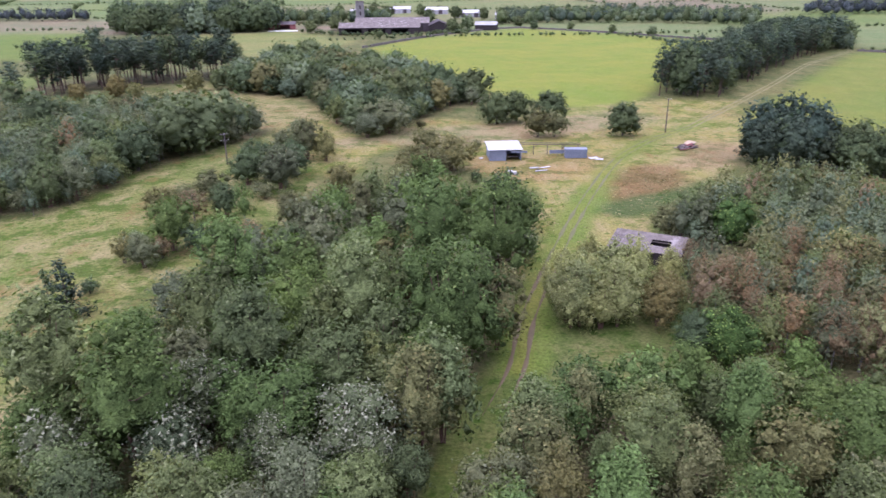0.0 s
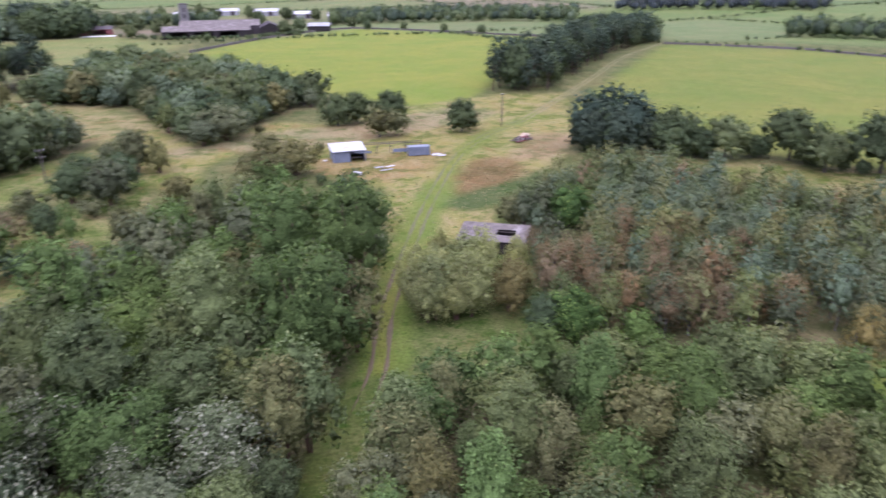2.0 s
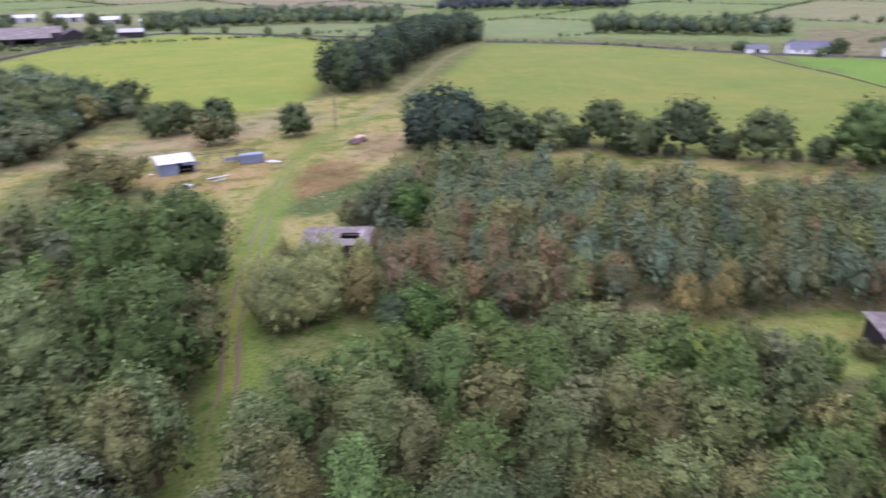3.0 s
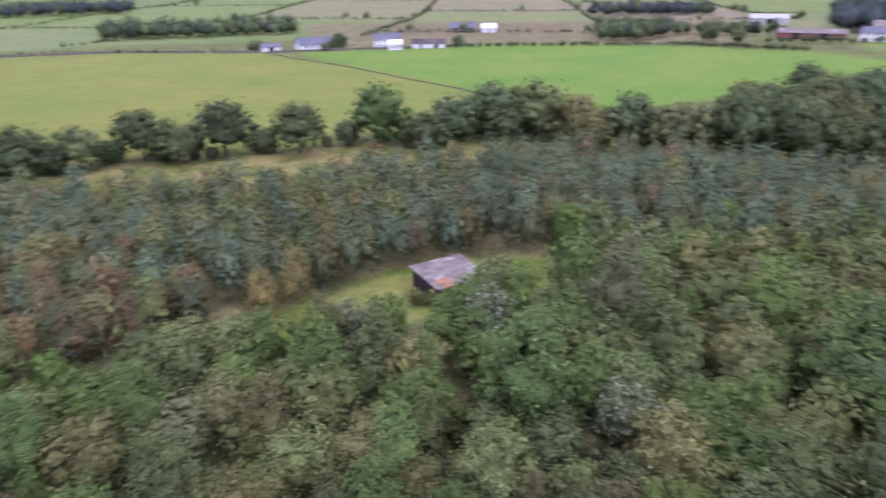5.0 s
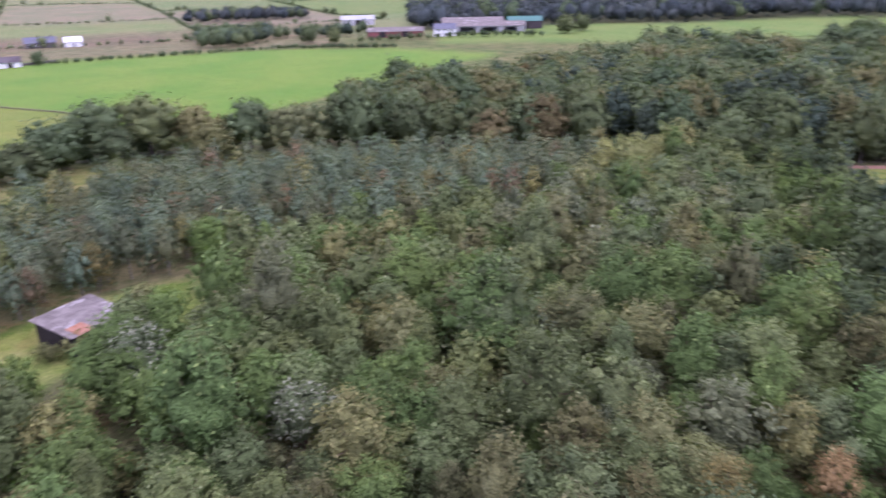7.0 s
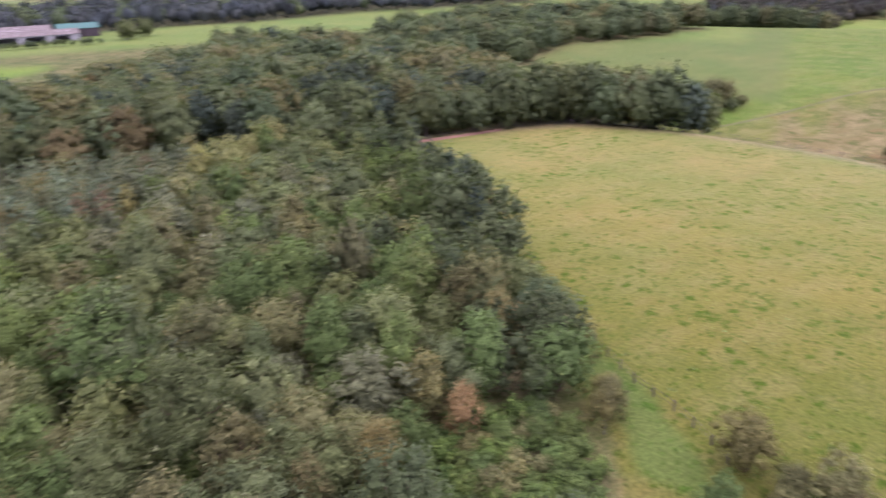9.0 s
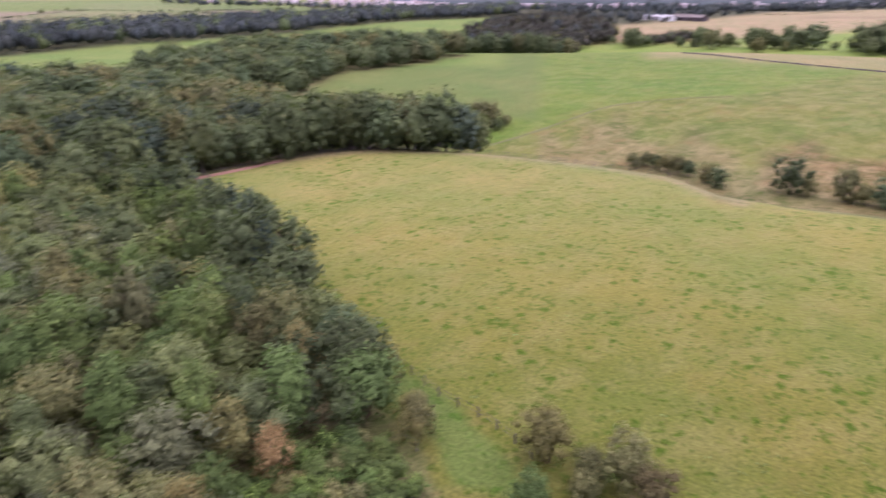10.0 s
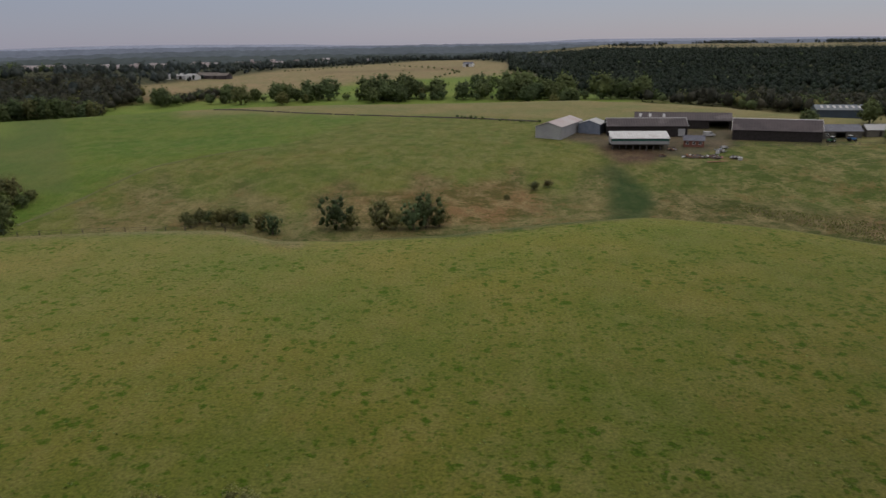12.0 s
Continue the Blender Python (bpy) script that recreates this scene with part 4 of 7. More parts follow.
def mixed_wood(places, kinds, rng, name, label, group, stuff_name, stuff_label, count=300, size=(0.8, 1.2), lod=None, far_lod=None):
    """The nearest trees to the camera's hovering point each a thing, the rest joined."""
    order = np.argsort(np.hypot(places[:, 0], places[:, 1]))
    share = np.array([k[2] for k in kinds], float)
    for x, y in places[order[:count]]:
        form, tone, _ = kinds[rng.choice(len(kinds), p=share / share.sum())]
        plant(form, tone, x, y, rng.uniform(*size), rng.uniform(0, 6.28), int(rng.integers(VARIANTS)), detail_at(x, y) if lod is None else lod, name[form, tone] if isinstance(name, dict) else name, label.get(tone, label[""]), "tree" if form != "shrub" else "bush", group, rng.uniform(0.88, 1.15))
    if len(places) > count:
        thicket(stuff_name, places[order[count:]], kinds, rng, stuff_label, "trees", size, far_lod)


def off_track(x, y, gap=3.2):
    ts = np.linspace(0, len(TRACK) - 1, 300)
    px, py = np.interp(ts, range(len(TRACK)), [p[0] for p in TRACK]), np.interp(ts, range(len(TRACK)), [p[1] for p in TRACK])
    return np.min(np.hypot(x[:, None] - px, y[:, None] - py), axis=1) > gap


rng = np.random.default_rng(7)
# Scrub wood round and below the camera: willow, thorn and alder.
SCRUB_LABELS = {"": "bushy scrub tree with grey-green autumn leaves", "silver": "scrub tree with silvery pale leaf undersides", "green": "bushy scrub tree with fresh green leaves",
                "olive": "bushy scrub tree with olive-yellow leaves", "amber": "scrub tree turning amber in autumn", "brown": "half-bare scrub tree with brown twigs", "dark": "dense dark green thorn tree"}
MAPLES = [("oak", "maple", 44.8, 103.6, 0.76), ("oak", "maple", 30.8, 68.2, 0.68), ("shrub", "lime", 37.0, 65.0, 1.35),
          ("oak", "lime", 98, 30, 0.75), ("oak", "green", 118, -8, 0.6), ("oak", "lime", 113, 10, 0.6), ("oak", "dark", 28, 70, 0.55), ("oak", "green", 60, -34, 0.42), ("oak", "green", 54, -38, 0.40)]


def clear_of_maples(x, y):
    return np.min([np.hypot(x - m[2], y - m[3]) - (3.6 if m[0] == "oak" else 2.8) for m in MAPLES], axis=0) > 0


BIG_SCRUB = [  # the broad trees that stand out of the scrub: form, leaf, place, size, height against width
    ("willow", "green", 0.9, 67.7, 2.10, 1.10), ("willow", "green", 8, 92.2, 2.10, 1.10), ("willow", "green", -0.8, 96.5, 2.10, 1.00), ("alder", "willow", -9.4, 71.6, 1.78, 1.00),
    ("willow", "green", -16.1, 73.7, 1.56, 1.00), ("alder", "green", -25.8, 80.5, 1.93, 0.90), ("willow", "grey", -30.3, 74.6, 1.45, 0.90), ("alder", "green", -26.2, 50.6, 2.06, 0.90),
    ("willow", "green", -14.5, 53.2, 1.50, 0.90), ("alder", "willow", -35.2, 56, 2.08, 0.90), ("willow", "silver", -7.2, 50.7, 1.43, 0.90), ("alder", "olive", -2.1, 53, 1.43, 1.00),
    ("alder", "dark", -18.1, 61.9, 1.64, 1.00), ("willow", "willow", -10.5, 60.8, 1.51, 0.90), ("willow", "willow", 17.3, 52.0, 1.25, 0.90), ("alder", "green", 25.8, 51.6, 1.40, 0.90),
    ("willow", "green", 33.4, 53, 1.10, 0.90), ("alder", "olive", 12.2, 54.5, 1.10, 0.90), ("alder", "green", 33.4, 47, 1.35, 0.95),
    ("alder", "willow", 7.3, 49.8, 1.39, 0.90), ("alder", "green", 49.7, 17.9, 1.79, 1.00), ("willow", "olive", 48.1, 5.6, 1.56, 0.90), ("willow", "green", 63.5, 29.9, 1.42, 1.00),
    ("alder", "dark", 63.2, -7.7, 1.89, 1.00), ("willow", "willow", 61.6, -9.7, 1.30, 0.90), ("willow", "green", 79.2, 1.2, 1.43, 1.00), ("alder", "grey", 71, 15.7, 1.64, 1.00),
    ("willow", "green", 72.4, -22.9, 1.63, 1.00), ("willow", "green", 72.7, -28, 1.80, 0.90), ("willow", "olive", 67, -16.4, 1.52, 0.90), ("alder", "green", 62.9, -6, 2.02, 0.90),
    ("alder", "willow", 49.7, -9.7, 1.74, 1.00), ("willow", "willow", 58.2, -32.5, 1.48, 0.90), ("willow", "dark", 52.1, -48.8, 1.32, 0.90), ("willow", "pale", 131, -41, 1.45, 1.10), ("willow", "pale", 133, -36, 1.25, 1.10), ("willow", "pale", 136, -47, 1.30, 1.05), ("willow", "lime", 116, -30, 1.30, 0.80), ("willow", "willow", 104, -40, 1.35, 0.90),
    ("willow", "oak", 48.3, -33.2, 1.25, 0.90), ("alder", "oak", 83.6, -14.7, 1.69, 1.00),
]


def clear_of_big(x, y):
    room = np.min([np.hypot(x - b[2], y - b[3]) - b[4] * 1.5 for b in BIG_SCRUB], axis=0) > 0
    for bx, by in ((42.6, -30.8), (41, -21.6), (41, -15.4), (52.4, -45.6)):
        room &= np.hypot(x - bx * 0.96, y - by * 0.96) > 3.4
    return room & (np.hypot(x - 72.5, y - 37.0) > 7.5) & ~inside(BRAMBLES, x, y)


for form, tone, x, y, s, tall in BIG_SCRUB:
    plant(form, tone, x, y, s, rng.uniform(0, 6), int(rng.integers(VARIANTS)), 0, "scrub_tree", SCRUB_LABELS.get(tone, SCRUB_LABELS[""]).replace("scrub tree", "broad scrub tree"), "tree", "broad scrub trees", tall)
west = scatter(SCRUB_WEST, 4.1, rng, lambda x, y: off_track(x, y, 2.2) & clear_of_big(x, y) & (np.hypot(x, y) > 27))
silver_patch = np.exp(-((west[:, 0] + 18) / 14) ** 2 - ((west[:, 1] - 52) / 10) ** 2) > rng.uniform(0.15, 1.0, len(west))
mixed_wood(west[silver_patch], [("willow", "silver", 3), ("shrub", "silver", 2), ("willow", "green", 1)], rng, "sallow_tree", SCRUB_LABELS, "silvery sallows", "sallow_thicket", "sallows with silvery leaves", 120, (0.85, 1.2))
west = west[~silver_patch]
mixed_wood(west, [("willow", "willow", 3), ("alder", "willow", 2), ("willow", "green", 3), ("alder", "green", 2), ("willow", "grey", 0.5), ("alder", "grey", 0.5), ("alder", "olive", 1.0), ("shrub", "olive", 1.0), ("willow", "dark", 1.2), ("willow", "grey", 1.0), ("alder", "brown", 0.7), ("shrub", "brown", 0.7)], rng, "willow_tree", SCRUB_LABELS,
           "scrub trees west of the track", "willow_thicket", "dense thicket of green and grey-green willow scrub", 240, (0.62, 1.40))
east = scatter(SCRUB_EAST, 4.1, rng, lambda x, y: clear_of_maples(x, y) & clear_of_big(x, y) & off_track(x, y, 2.1) & (np.hypot(x, y) > 27))
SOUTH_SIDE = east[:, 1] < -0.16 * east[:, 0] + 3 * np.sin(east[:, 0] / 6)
mixed_wood(east[~SOUTH_SIDE], [("willow", "willow", 3.5), ("alder", "willow", 2.5), ("willow", "green", 2.6), ("alder", "green", 2), ("willow", "grey", 0.5), ("alder", "grey", 0.5), ("shrub", "olive", 1.6), ("willow", "silver", 0.15), ("shrub", "brown", 1.4), ("alder", "brown", 1.0), ("willow", "olive", 1.6)], rng, "alder_tree", SCRUB_LABELS,
           "scrub trees east of the track", "alder_thicket", "dense thicket of grey-green scrub trees", 120, (0.72, 1.32))
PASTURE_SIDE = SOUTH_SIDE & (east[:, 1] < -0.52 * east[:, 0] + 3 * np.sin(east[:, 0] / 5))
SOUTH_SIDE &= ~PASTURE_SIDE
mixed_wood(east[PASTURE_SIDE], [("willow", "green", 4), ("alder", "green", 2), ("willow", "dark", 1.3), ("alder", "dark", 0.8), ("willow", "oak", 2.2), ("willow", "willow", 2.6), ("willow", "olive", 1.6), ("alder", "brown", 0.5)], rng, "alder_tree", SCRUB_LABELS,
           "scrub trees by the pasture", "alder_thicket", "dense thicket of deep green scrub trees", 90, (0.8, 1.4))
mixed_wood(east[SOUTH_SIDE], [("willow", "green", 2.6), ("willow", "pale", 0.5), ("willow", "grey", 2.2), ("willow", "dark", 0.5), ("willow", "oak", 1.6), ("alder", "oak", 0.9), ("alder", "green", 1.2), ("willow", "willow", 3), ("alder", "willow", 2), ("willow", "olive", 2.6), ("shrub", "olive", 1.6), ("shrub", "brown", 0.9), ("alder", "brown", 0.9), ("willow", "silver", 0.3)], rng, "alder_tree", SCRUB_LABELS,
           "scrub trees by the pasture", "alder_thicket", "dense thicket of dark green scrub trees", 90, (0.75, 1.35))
birches = scatter(BIRCH_WOOD, 3.75, rng, lambda x, y: clear_of_maples(x, y) & off_track(x, y, 6) & (np.hypot(x - 31, y - 99) > 7.5) & (np.hypot(x - 36, y - 91) > 4) & (np.hypot(x - 41.5, y - 97) > 4.6))
west_side = birches[:, 1] > 54
BIRCH_LABELS = {"": "slender birch with grey-green leaves", "rust": "slender birch with rust-red autumn leaves", "amber": "slender birch with amber autumn leaves", "brown": "slender birch with thin brown leaves", "olive": "slender birch turning olive"}
mixed_wood(birches[west_side], [("birch", "birch", 4), ("birch", "rust", 0.5), ("birch", "olive", 2.0), ("birch", "brown", 1.3), ("birch", "grey", 2.0), ("birch", "willow", 2), ("willow", "willow", 0.8)], rng, "birch_tree", BIRCH_LABELS,
           "birch wood", "birch_wood", "slender birches in grey-green, rust and brown", 150, (0.74, 1.2))
mixed_wood(birches[~west_side], [("birch", "birch", 8), ("birch", "grey", 4), ("birch", "rust", 0.22), ("birch", "amber", 0.25), ("birch", "olive", 1)], rng, "birch_tree", BIRCH_LABELS,
           "birch wood", "birch_wood", "slender grey-green birches, some turning amber", 150, (0.78, 1.2))
mixed_wood(scatter(WOOD_NW, 4.2, rng), [("willow", "willow", 2), ("willow", "grey", 2.4), ("birch", "brown", 1.3), ("willow", "birch", 2.0), ("willow", "olive", 0.5), ("birch", "birch", 2.6), ("willow", "dark", 1.3), ("birch", "grey", 1.6), ("oak", "oak", 0.5), ("birch", "rust", 0.15), ("spruce", "dark", 0.5)], rng, "carr_tree",
           {"": "dull green tree of a mixed carr wood", "brown": "thin brown half-bare birch", "dark": "dark green bushy alder"}, "carr wood by the meadow", "carr_wood", "mixed dull green and brown wood", 100, (0.6, 1.4), 1, 2)
mixed_wood(scatter(WOOD_N, 5.8, rng), [("oak", "oak", 2), ("willow", "willow", 1), ("oak", "brown", 0.8), ("willow", "grey", 1.4), ("oak", "dark", 2.2), ("oak", "birch", 1.6), ("willow", "birch", 1.4)], rng, "copse_tree",
           {"": "round dark green copse tree", "brown": "copse tree turning brown"}, "copse trees", "copse", "dull green mixed copse with brown crowns", 60, (0.6, 1.3))
mixed_wood(scatter(PINES_NW, 5.6, rng), [("old_pine", "pine", 2), ("old_pine", "dark", 1), ("pine", "pine", 0.7)], rng, "scots_pine", {"": "tall pine with a bare reddish trunk"}, "pine stand", "pine_stand", "stand of tall dark pines", 100, (0.82, 1.32), 1)
mixed_wood(scatter(PINE_STRIP, 6.2, rng, lambda x, y: off_track(x, y, 8)), [("pine", "pine", 2), ("old_pine", "pine", 2), ("tall", "dark", 1)], rng, "scots_pine", {"": "dark pine in a strip beside the track"}, "pine strip", "pine_strip", "strip of dark pines", 120, (0.75, 1.3), 1)
OLD_WOOD_MIX = [("tall", "oak", 3), ("tall", "dark", 3), ("tall", "brown", 1.6), ("oak", "oak", 2), ("oak", "olive", 0.8), ("tall", "pine", 1.0), ("oak", "bracken", 0.6)]
OLD_WOOD_LABELS = {"": "tall dark broadleaf woodland tree", "brown": "tall woodland tree turning brown", "olive": "woodland tree with olive leaves"}
old_wood = scatter(WOOD_SE, 7.2, rng)
low_end = np.degrees(np.arctan2(old_wood[:, 0], old_wood[:, 1])) > 132 + 3 * np.sin(old_wood[:, 0] / 13)
for places, count, size in ((old_wood[~low_end], 150, (0.85, 1.25)), (old_wood[low_end], 50, (1.0, 1.4))):
    mixed_wood(places, OLD_WOOD_MIX, rng, "woodland_tree", OLD_WOOD_LABELS, "old broadleaf wood", "broadleaf_wood", "dense dark broadleaf wood with brown patches", count, size, 1)
thicket("woodland_belt", np.concatenate([scatter(BELT_SE, 9.5, rng), scatter(sector(135, 152, 485, 560, 1.0), 8.5, rng, lambda x, y: np.sin(x / 21) + np.sin(y / 17) > -0.5)]), [("tall", "dark", 3), ("oak", "oak", 2), ("tall", "brown", 0.5), ("oak", "olive", 0.5)], rng, "belt of dark broadleaf trees", "trees", (0.9, 1.3), 2)

for form, tone, x, y, s in [("oak", "amber", -112, 250, 0.8), ("oak", "amber", -122, 243, 0.62), ("oak", "olive", -104, 246, 0.6), ("oak", "olive", -89, 262, 0.8), ("oak", "brown", -76, 268, 0.75), ("pine", "pine", -146, 247, 1.0), ("pine", "pine", -141, 240, 0.9)]:
    plant(form, tone, x, y, s, rng.uniform(0, 6), int(rng.integers(4)), 1, "edge_tree", "tree %s at the foot of the pines" % {"amber": "turning amber", "olive": "with olive leaves", "brown": "with thin brown leaves", "pine": "with dark needles"}[tone], "tree", "trees below the pines")
# Single trees: the row along the eastern field, oaks and pines in the clearing.
ROW_EAST = [("oak", "pine", 81.5, 155, 1.25), ("oak", "dark", 87, 145.3, 1.22), ("oak", "oak", 96.4, 139.1, 1.08), ("oak", "dark", 109, 133.9, 1.30), ("oak", "oak", 109.3, 123.2, 1.00), ("oak", "oak", 119.9, 119.8, 1.43),
            ("oak", "oak", 129.4, 105.7, 1.36), ("oak", "green", 146.5, 94.7, 1.57), ("oak", "oak", 142.9, 80, 1.08), ("oak", "dark", 152.9, 77.9, 1.29), ("oak", "dark", 165.1, 73, 1.51), ("oak", "oak", 166.8, 61.7, 1.57),
            ("oak", "brown", 167.1, 50.6, 1.29), ("oak", "oak", 169.2, 39.2, 1.36), ("oak", "olive", 165.1, 27.2, 1.29), ("oak", "oak", 157, 66, 1.00), ("oak", "olive", 158, 45, 1.00)]
for form, tone, x, y, s in ROW_EAST:
    plant("field_oak" if form == "oak" else form, tone, x, y, s, rng.uniform(0, 6), int(rng.integers(4)), 1, "field_tree", "round broadleaf tree in the field-edge row", "tree", "field-edge trees", 0.92)
for form, tone, x, y, s in [("oak", "dark", 15.4, 200, 0.98), ("oak", "dark", 21.3, 204, 0.92), ("oak", "dark", 30.1, 199, 1.0), ("shrub", "brown", 24.4, 182, 2.3), ("shrub", "brown", 29, 183, 2.0), ("oak", "dark", 46.7, 183, 0.95)]:
    plant(form, tone, x, y, s, rng.uniform(0, 6), int(rng.integers(4)), 1, "oak_tree" if form == "oak" else "thorn_bush", "round dark oak in the rough clearing" if form == "oak" else "bare brownish thorn bush under the oaks", "tree", "clearing trees", 1.0)
for form, tone, x, y, s in [("tall", "pine", 77, 158, 1.22), ("oak", "pine", 69.5, 151, 1.05), ("tall", "pine", 74, 149, 0.95), ("tall", "pine", 80, 153, 1.15), ("tall", "pine", 71.5, 157, 1.12), ("oak", "dark", 86, 143, 1.0), ("oak", "pine", 84, 148, 0.9), ("oak", "dark", 73, 154, 1.1), ("oak", "dark", 90, 141, 0.8)]:
    plant(form, tone, x, y, s, rng.uniform(0, 6), int(rng.integers(4)), 1, "field_tree", "big dark evergreen tree at the field corner", "tree", "corner trees")
for (_, ta, xa, ya, _), (_, tb, xb, yb, _) in zip(ROW_EAST[:-2], ROW_EAST[1:-2]):
    for f in (0.33, 0.68):
        plant("oak", (ta, tb, "oak", "dark")[int(rng.integers(4))], xa + (xb - xa) * f + rng.uniform(-3, 3), ya + (yb - ya) * f + rng.uniform(-3, 3), rng.uniform(0.32, 0.72), rng.uniform(0, 6), int(rng.integers(4)), 1, "field_tree", "lower broadleaf tree in the field-edge row", "tree", "field-edge trees", 0.9)
# Bushes in the meadow and the clearing.
MEADOW_BUSHES = [  # form, leaf, place, size, height against width
    ("willow", "dark", -39.3, 139.9, 1.72, 0.84), ("willow", "grey", -31.7, 136.4, 1.93, 0.92), ("willow", "dark", -31.2, 146.5, 1.53, 0.99), ("willow", "dark", -40, 151.4, 1.59, 0.83),
    ("shrub", "dark", -35.4, 143.1, 2.34, 0.95), ("willow", "brown", -31, 161.2, 1.87, 0.97), ("willow", "olive", -26.5, 159.4, 1.28, 1.03), ("willow", "grey", -35.8, 177, 1.42, 0.85),
    ("shrub", "grey", -39.2, 172.8, 1.59, 0.98), ("willow", "brown", -20, 134.5, 1.26, 0.86), ("willow", "brown", -25.6, 114.1, 1.18, 1.02), ("shrub", "dark", -21.6, 119.3, 0.84, 1.27),
    ("willow", "brown", -49.8, 120.7, 1.18, 0.87), ("willow", "green", -41.7, 103.4, 1.53, 1.09), ("willow", "brown", -43.9, 130.7, 1.37, 0.81), ("birch", "rust", -43, 117.5, 1.49, 0.61),
    ("willow", "brown", -46.6, 123.9, 1.28, 0.72), ("birch", "green", -33.5, 114.8, 1.09, 1.09), ("shrub", "olive", -33.6, 103.7, 1.52, 1.06), ("willow", "dark", -37.4, 102.8, 1.15, 0.77),
    ("shrub", "rust", -30.7, 108.2, 1.10, 1.08), ("willow", "dark", -38, 119.5, 1.21, 1.02), ("shrub", "grey", -33.7, 130.4, 1.54, 0.80), ("shrub", "brown", -47.3, 98.5, 1.17, 1.38),
    ("willow", "grey", -43.7, 96.6, 1.08, 0.92), ("shrub", "rust", -42.3, 100.1, 1.11, 1.19), ("shrub", "grey", -48.2, 104.5, 1.33, 0.81), ("willow", "brown", -3.6, 171.5, 1.52, 0.61),
    ("willow", "brown", 2.1, 150, 2.20, 0.69), ("willow", "brown", -5.6, 141.3, 1.81, 0.80), ("willow", "olive", -7.8, 132.2, 1.28, 0.87), ("willow", "brown", -1.5, 142.9, 1.60, 0.74),
    ("shrub", "brown", 8.1, 168.7, 1.06, 0.94), ("shrub", "dark", 6.8, 140.9, 0.96, 0.96), ("shrub", "brown", -5.8, 194.5, 1.13, 0.84), ("shrub", "green", -50.2, 73.4, 0.95, 0.78),
    ("shrub", "green", -51.3, 77.9, 0.89, 0.87), ("shrub", "dark", -47.5, 87.7, 0.94, 0.86), ("willow", "grey", -13.9, 188.9, 2.86, 0.62),
    ("willow", "grey", -19.4, 183.6, 1.86, 0.66), ("spruce", "dark", -49.1, 80.9, 1.25, 0.9), ("spruce", "pine", -46.8, 80.6, 1.6, 0.85),
]
for form, tone, x, y, s, tall in MEADOW_BUSHES:
    plant(form, tone, x, y, s * 0.84, rng.uniform(0, 6), int(rng.integers(4)), 1, "meadow_bush", "rounded %s bush standing in rough meadow grass" % {"pine": "dark spruce", "dark": "dark green", "brown": "brownish thorn", "olive": "olive", "rust": "rust-brown"}.get(tone, "grey-green"), "bush", "meadow bushes", tall)
for form, tone, x, y, s in [("oak", "dark", 40.8, 110, 0.75), ("oak", "oak", 45, 112, 0.8), ("oak", "dark", 50, 113, 0.85), ("oak", "oak", 53, 110, 0.75), ("willow", "brown", 35.8, 107, 0.95), ("willow", "dark", 38, 107.5, 0.9)]:
    plant(form, tone, x, y, s, rng.uniform(0, 6), int(rng.integers(4)), 1, "edge_tree", "rounded %s tree at the edge of the birches" % ("brownish" if tone == "brown" else "dark green"), "tree", "edge trees")
# The big pale willow by the track, and bright maples at the edge of the birches.
for form, tone, x, y, s, tall in [("willow", "pale", 15, 78, 1.1, 1.05), ("alder", "pale", 15.3, 76.5, 0.95, 0.9), ("willow", "pale", 15.8, 82.5, 1.1, 1.1), ("alder", "pale", 16.3, 77, 1.15, 1.0), ("willow", "pale", 18.8, 76.5, 1.1, 0.95), ("alder", "pale", 23.8, 82.5, 1.2, 1.0), ("willow", "pale", 16.8, 79.5, 1.2, 1.05), ("alder", "pale", 20.8, 76.7, 1.2, 1.0), ("willow", "pale", 22.3, 85, 1.2, 1.05), ("willow", "amber", 25.8, 77, 1.0, 1.0), ("alder", "pale", 19.3, 87.5, 1.0, 1.0), ("willow", "amber", 27.3, 80.5, 0.95, 0.95), ("willow", "pale", 24.8, 89.5, 0.9, 0.9), ("alder", "pale", 29.3, 85.5, 0.9, 0.95), ("willow", "pale", 18.3, 83.5, 1.1, 1.0)]:
    plant(form, tone, x, y, s, rng.uniform(0, 6), int(rng.integers(4)), 0, "pale_willow", "large pale olive-green willow beside the track", "tree", "pale willows", tall)
for form, tone, x, y, s in MAPLES:
    plant(form, tone, x, y, s, rng.uniform(0, 6), int(rng.integers(4)), 0, "maple_tree", "spreading bush of large bright green leaves", "tree", "bright green maples")
for x, y, s in [(36, 76, 1.05), (43, 72, 1.1), (46, 70, 1.0), (50, 69, 1.05), (38, 82, 1.0), (46, 78, 1.1), (34, 79, 1.1), (55, 64, 1.0), (34.5, 92.5, 0.7), (48, 92, 1.0), (52, 86, 1.0), (58, 78, 1.05), (44, 66, 0.95), (38, 70, 0.95), (41, 66, 1.0), (35, 72, 0.9), (47, 64, 0.95), (33, 84, 0.85), (40, 78, 0.9), (44, 84, 0.85), (52, 66, 0.8)]:
    plant("birch", "rust", x, y, s, rng.uniform(0, 6), int(rng.integers(4)), 0, "birch_tree", "slender birch with rust-red autumn leaves", "tree", "birch wood")
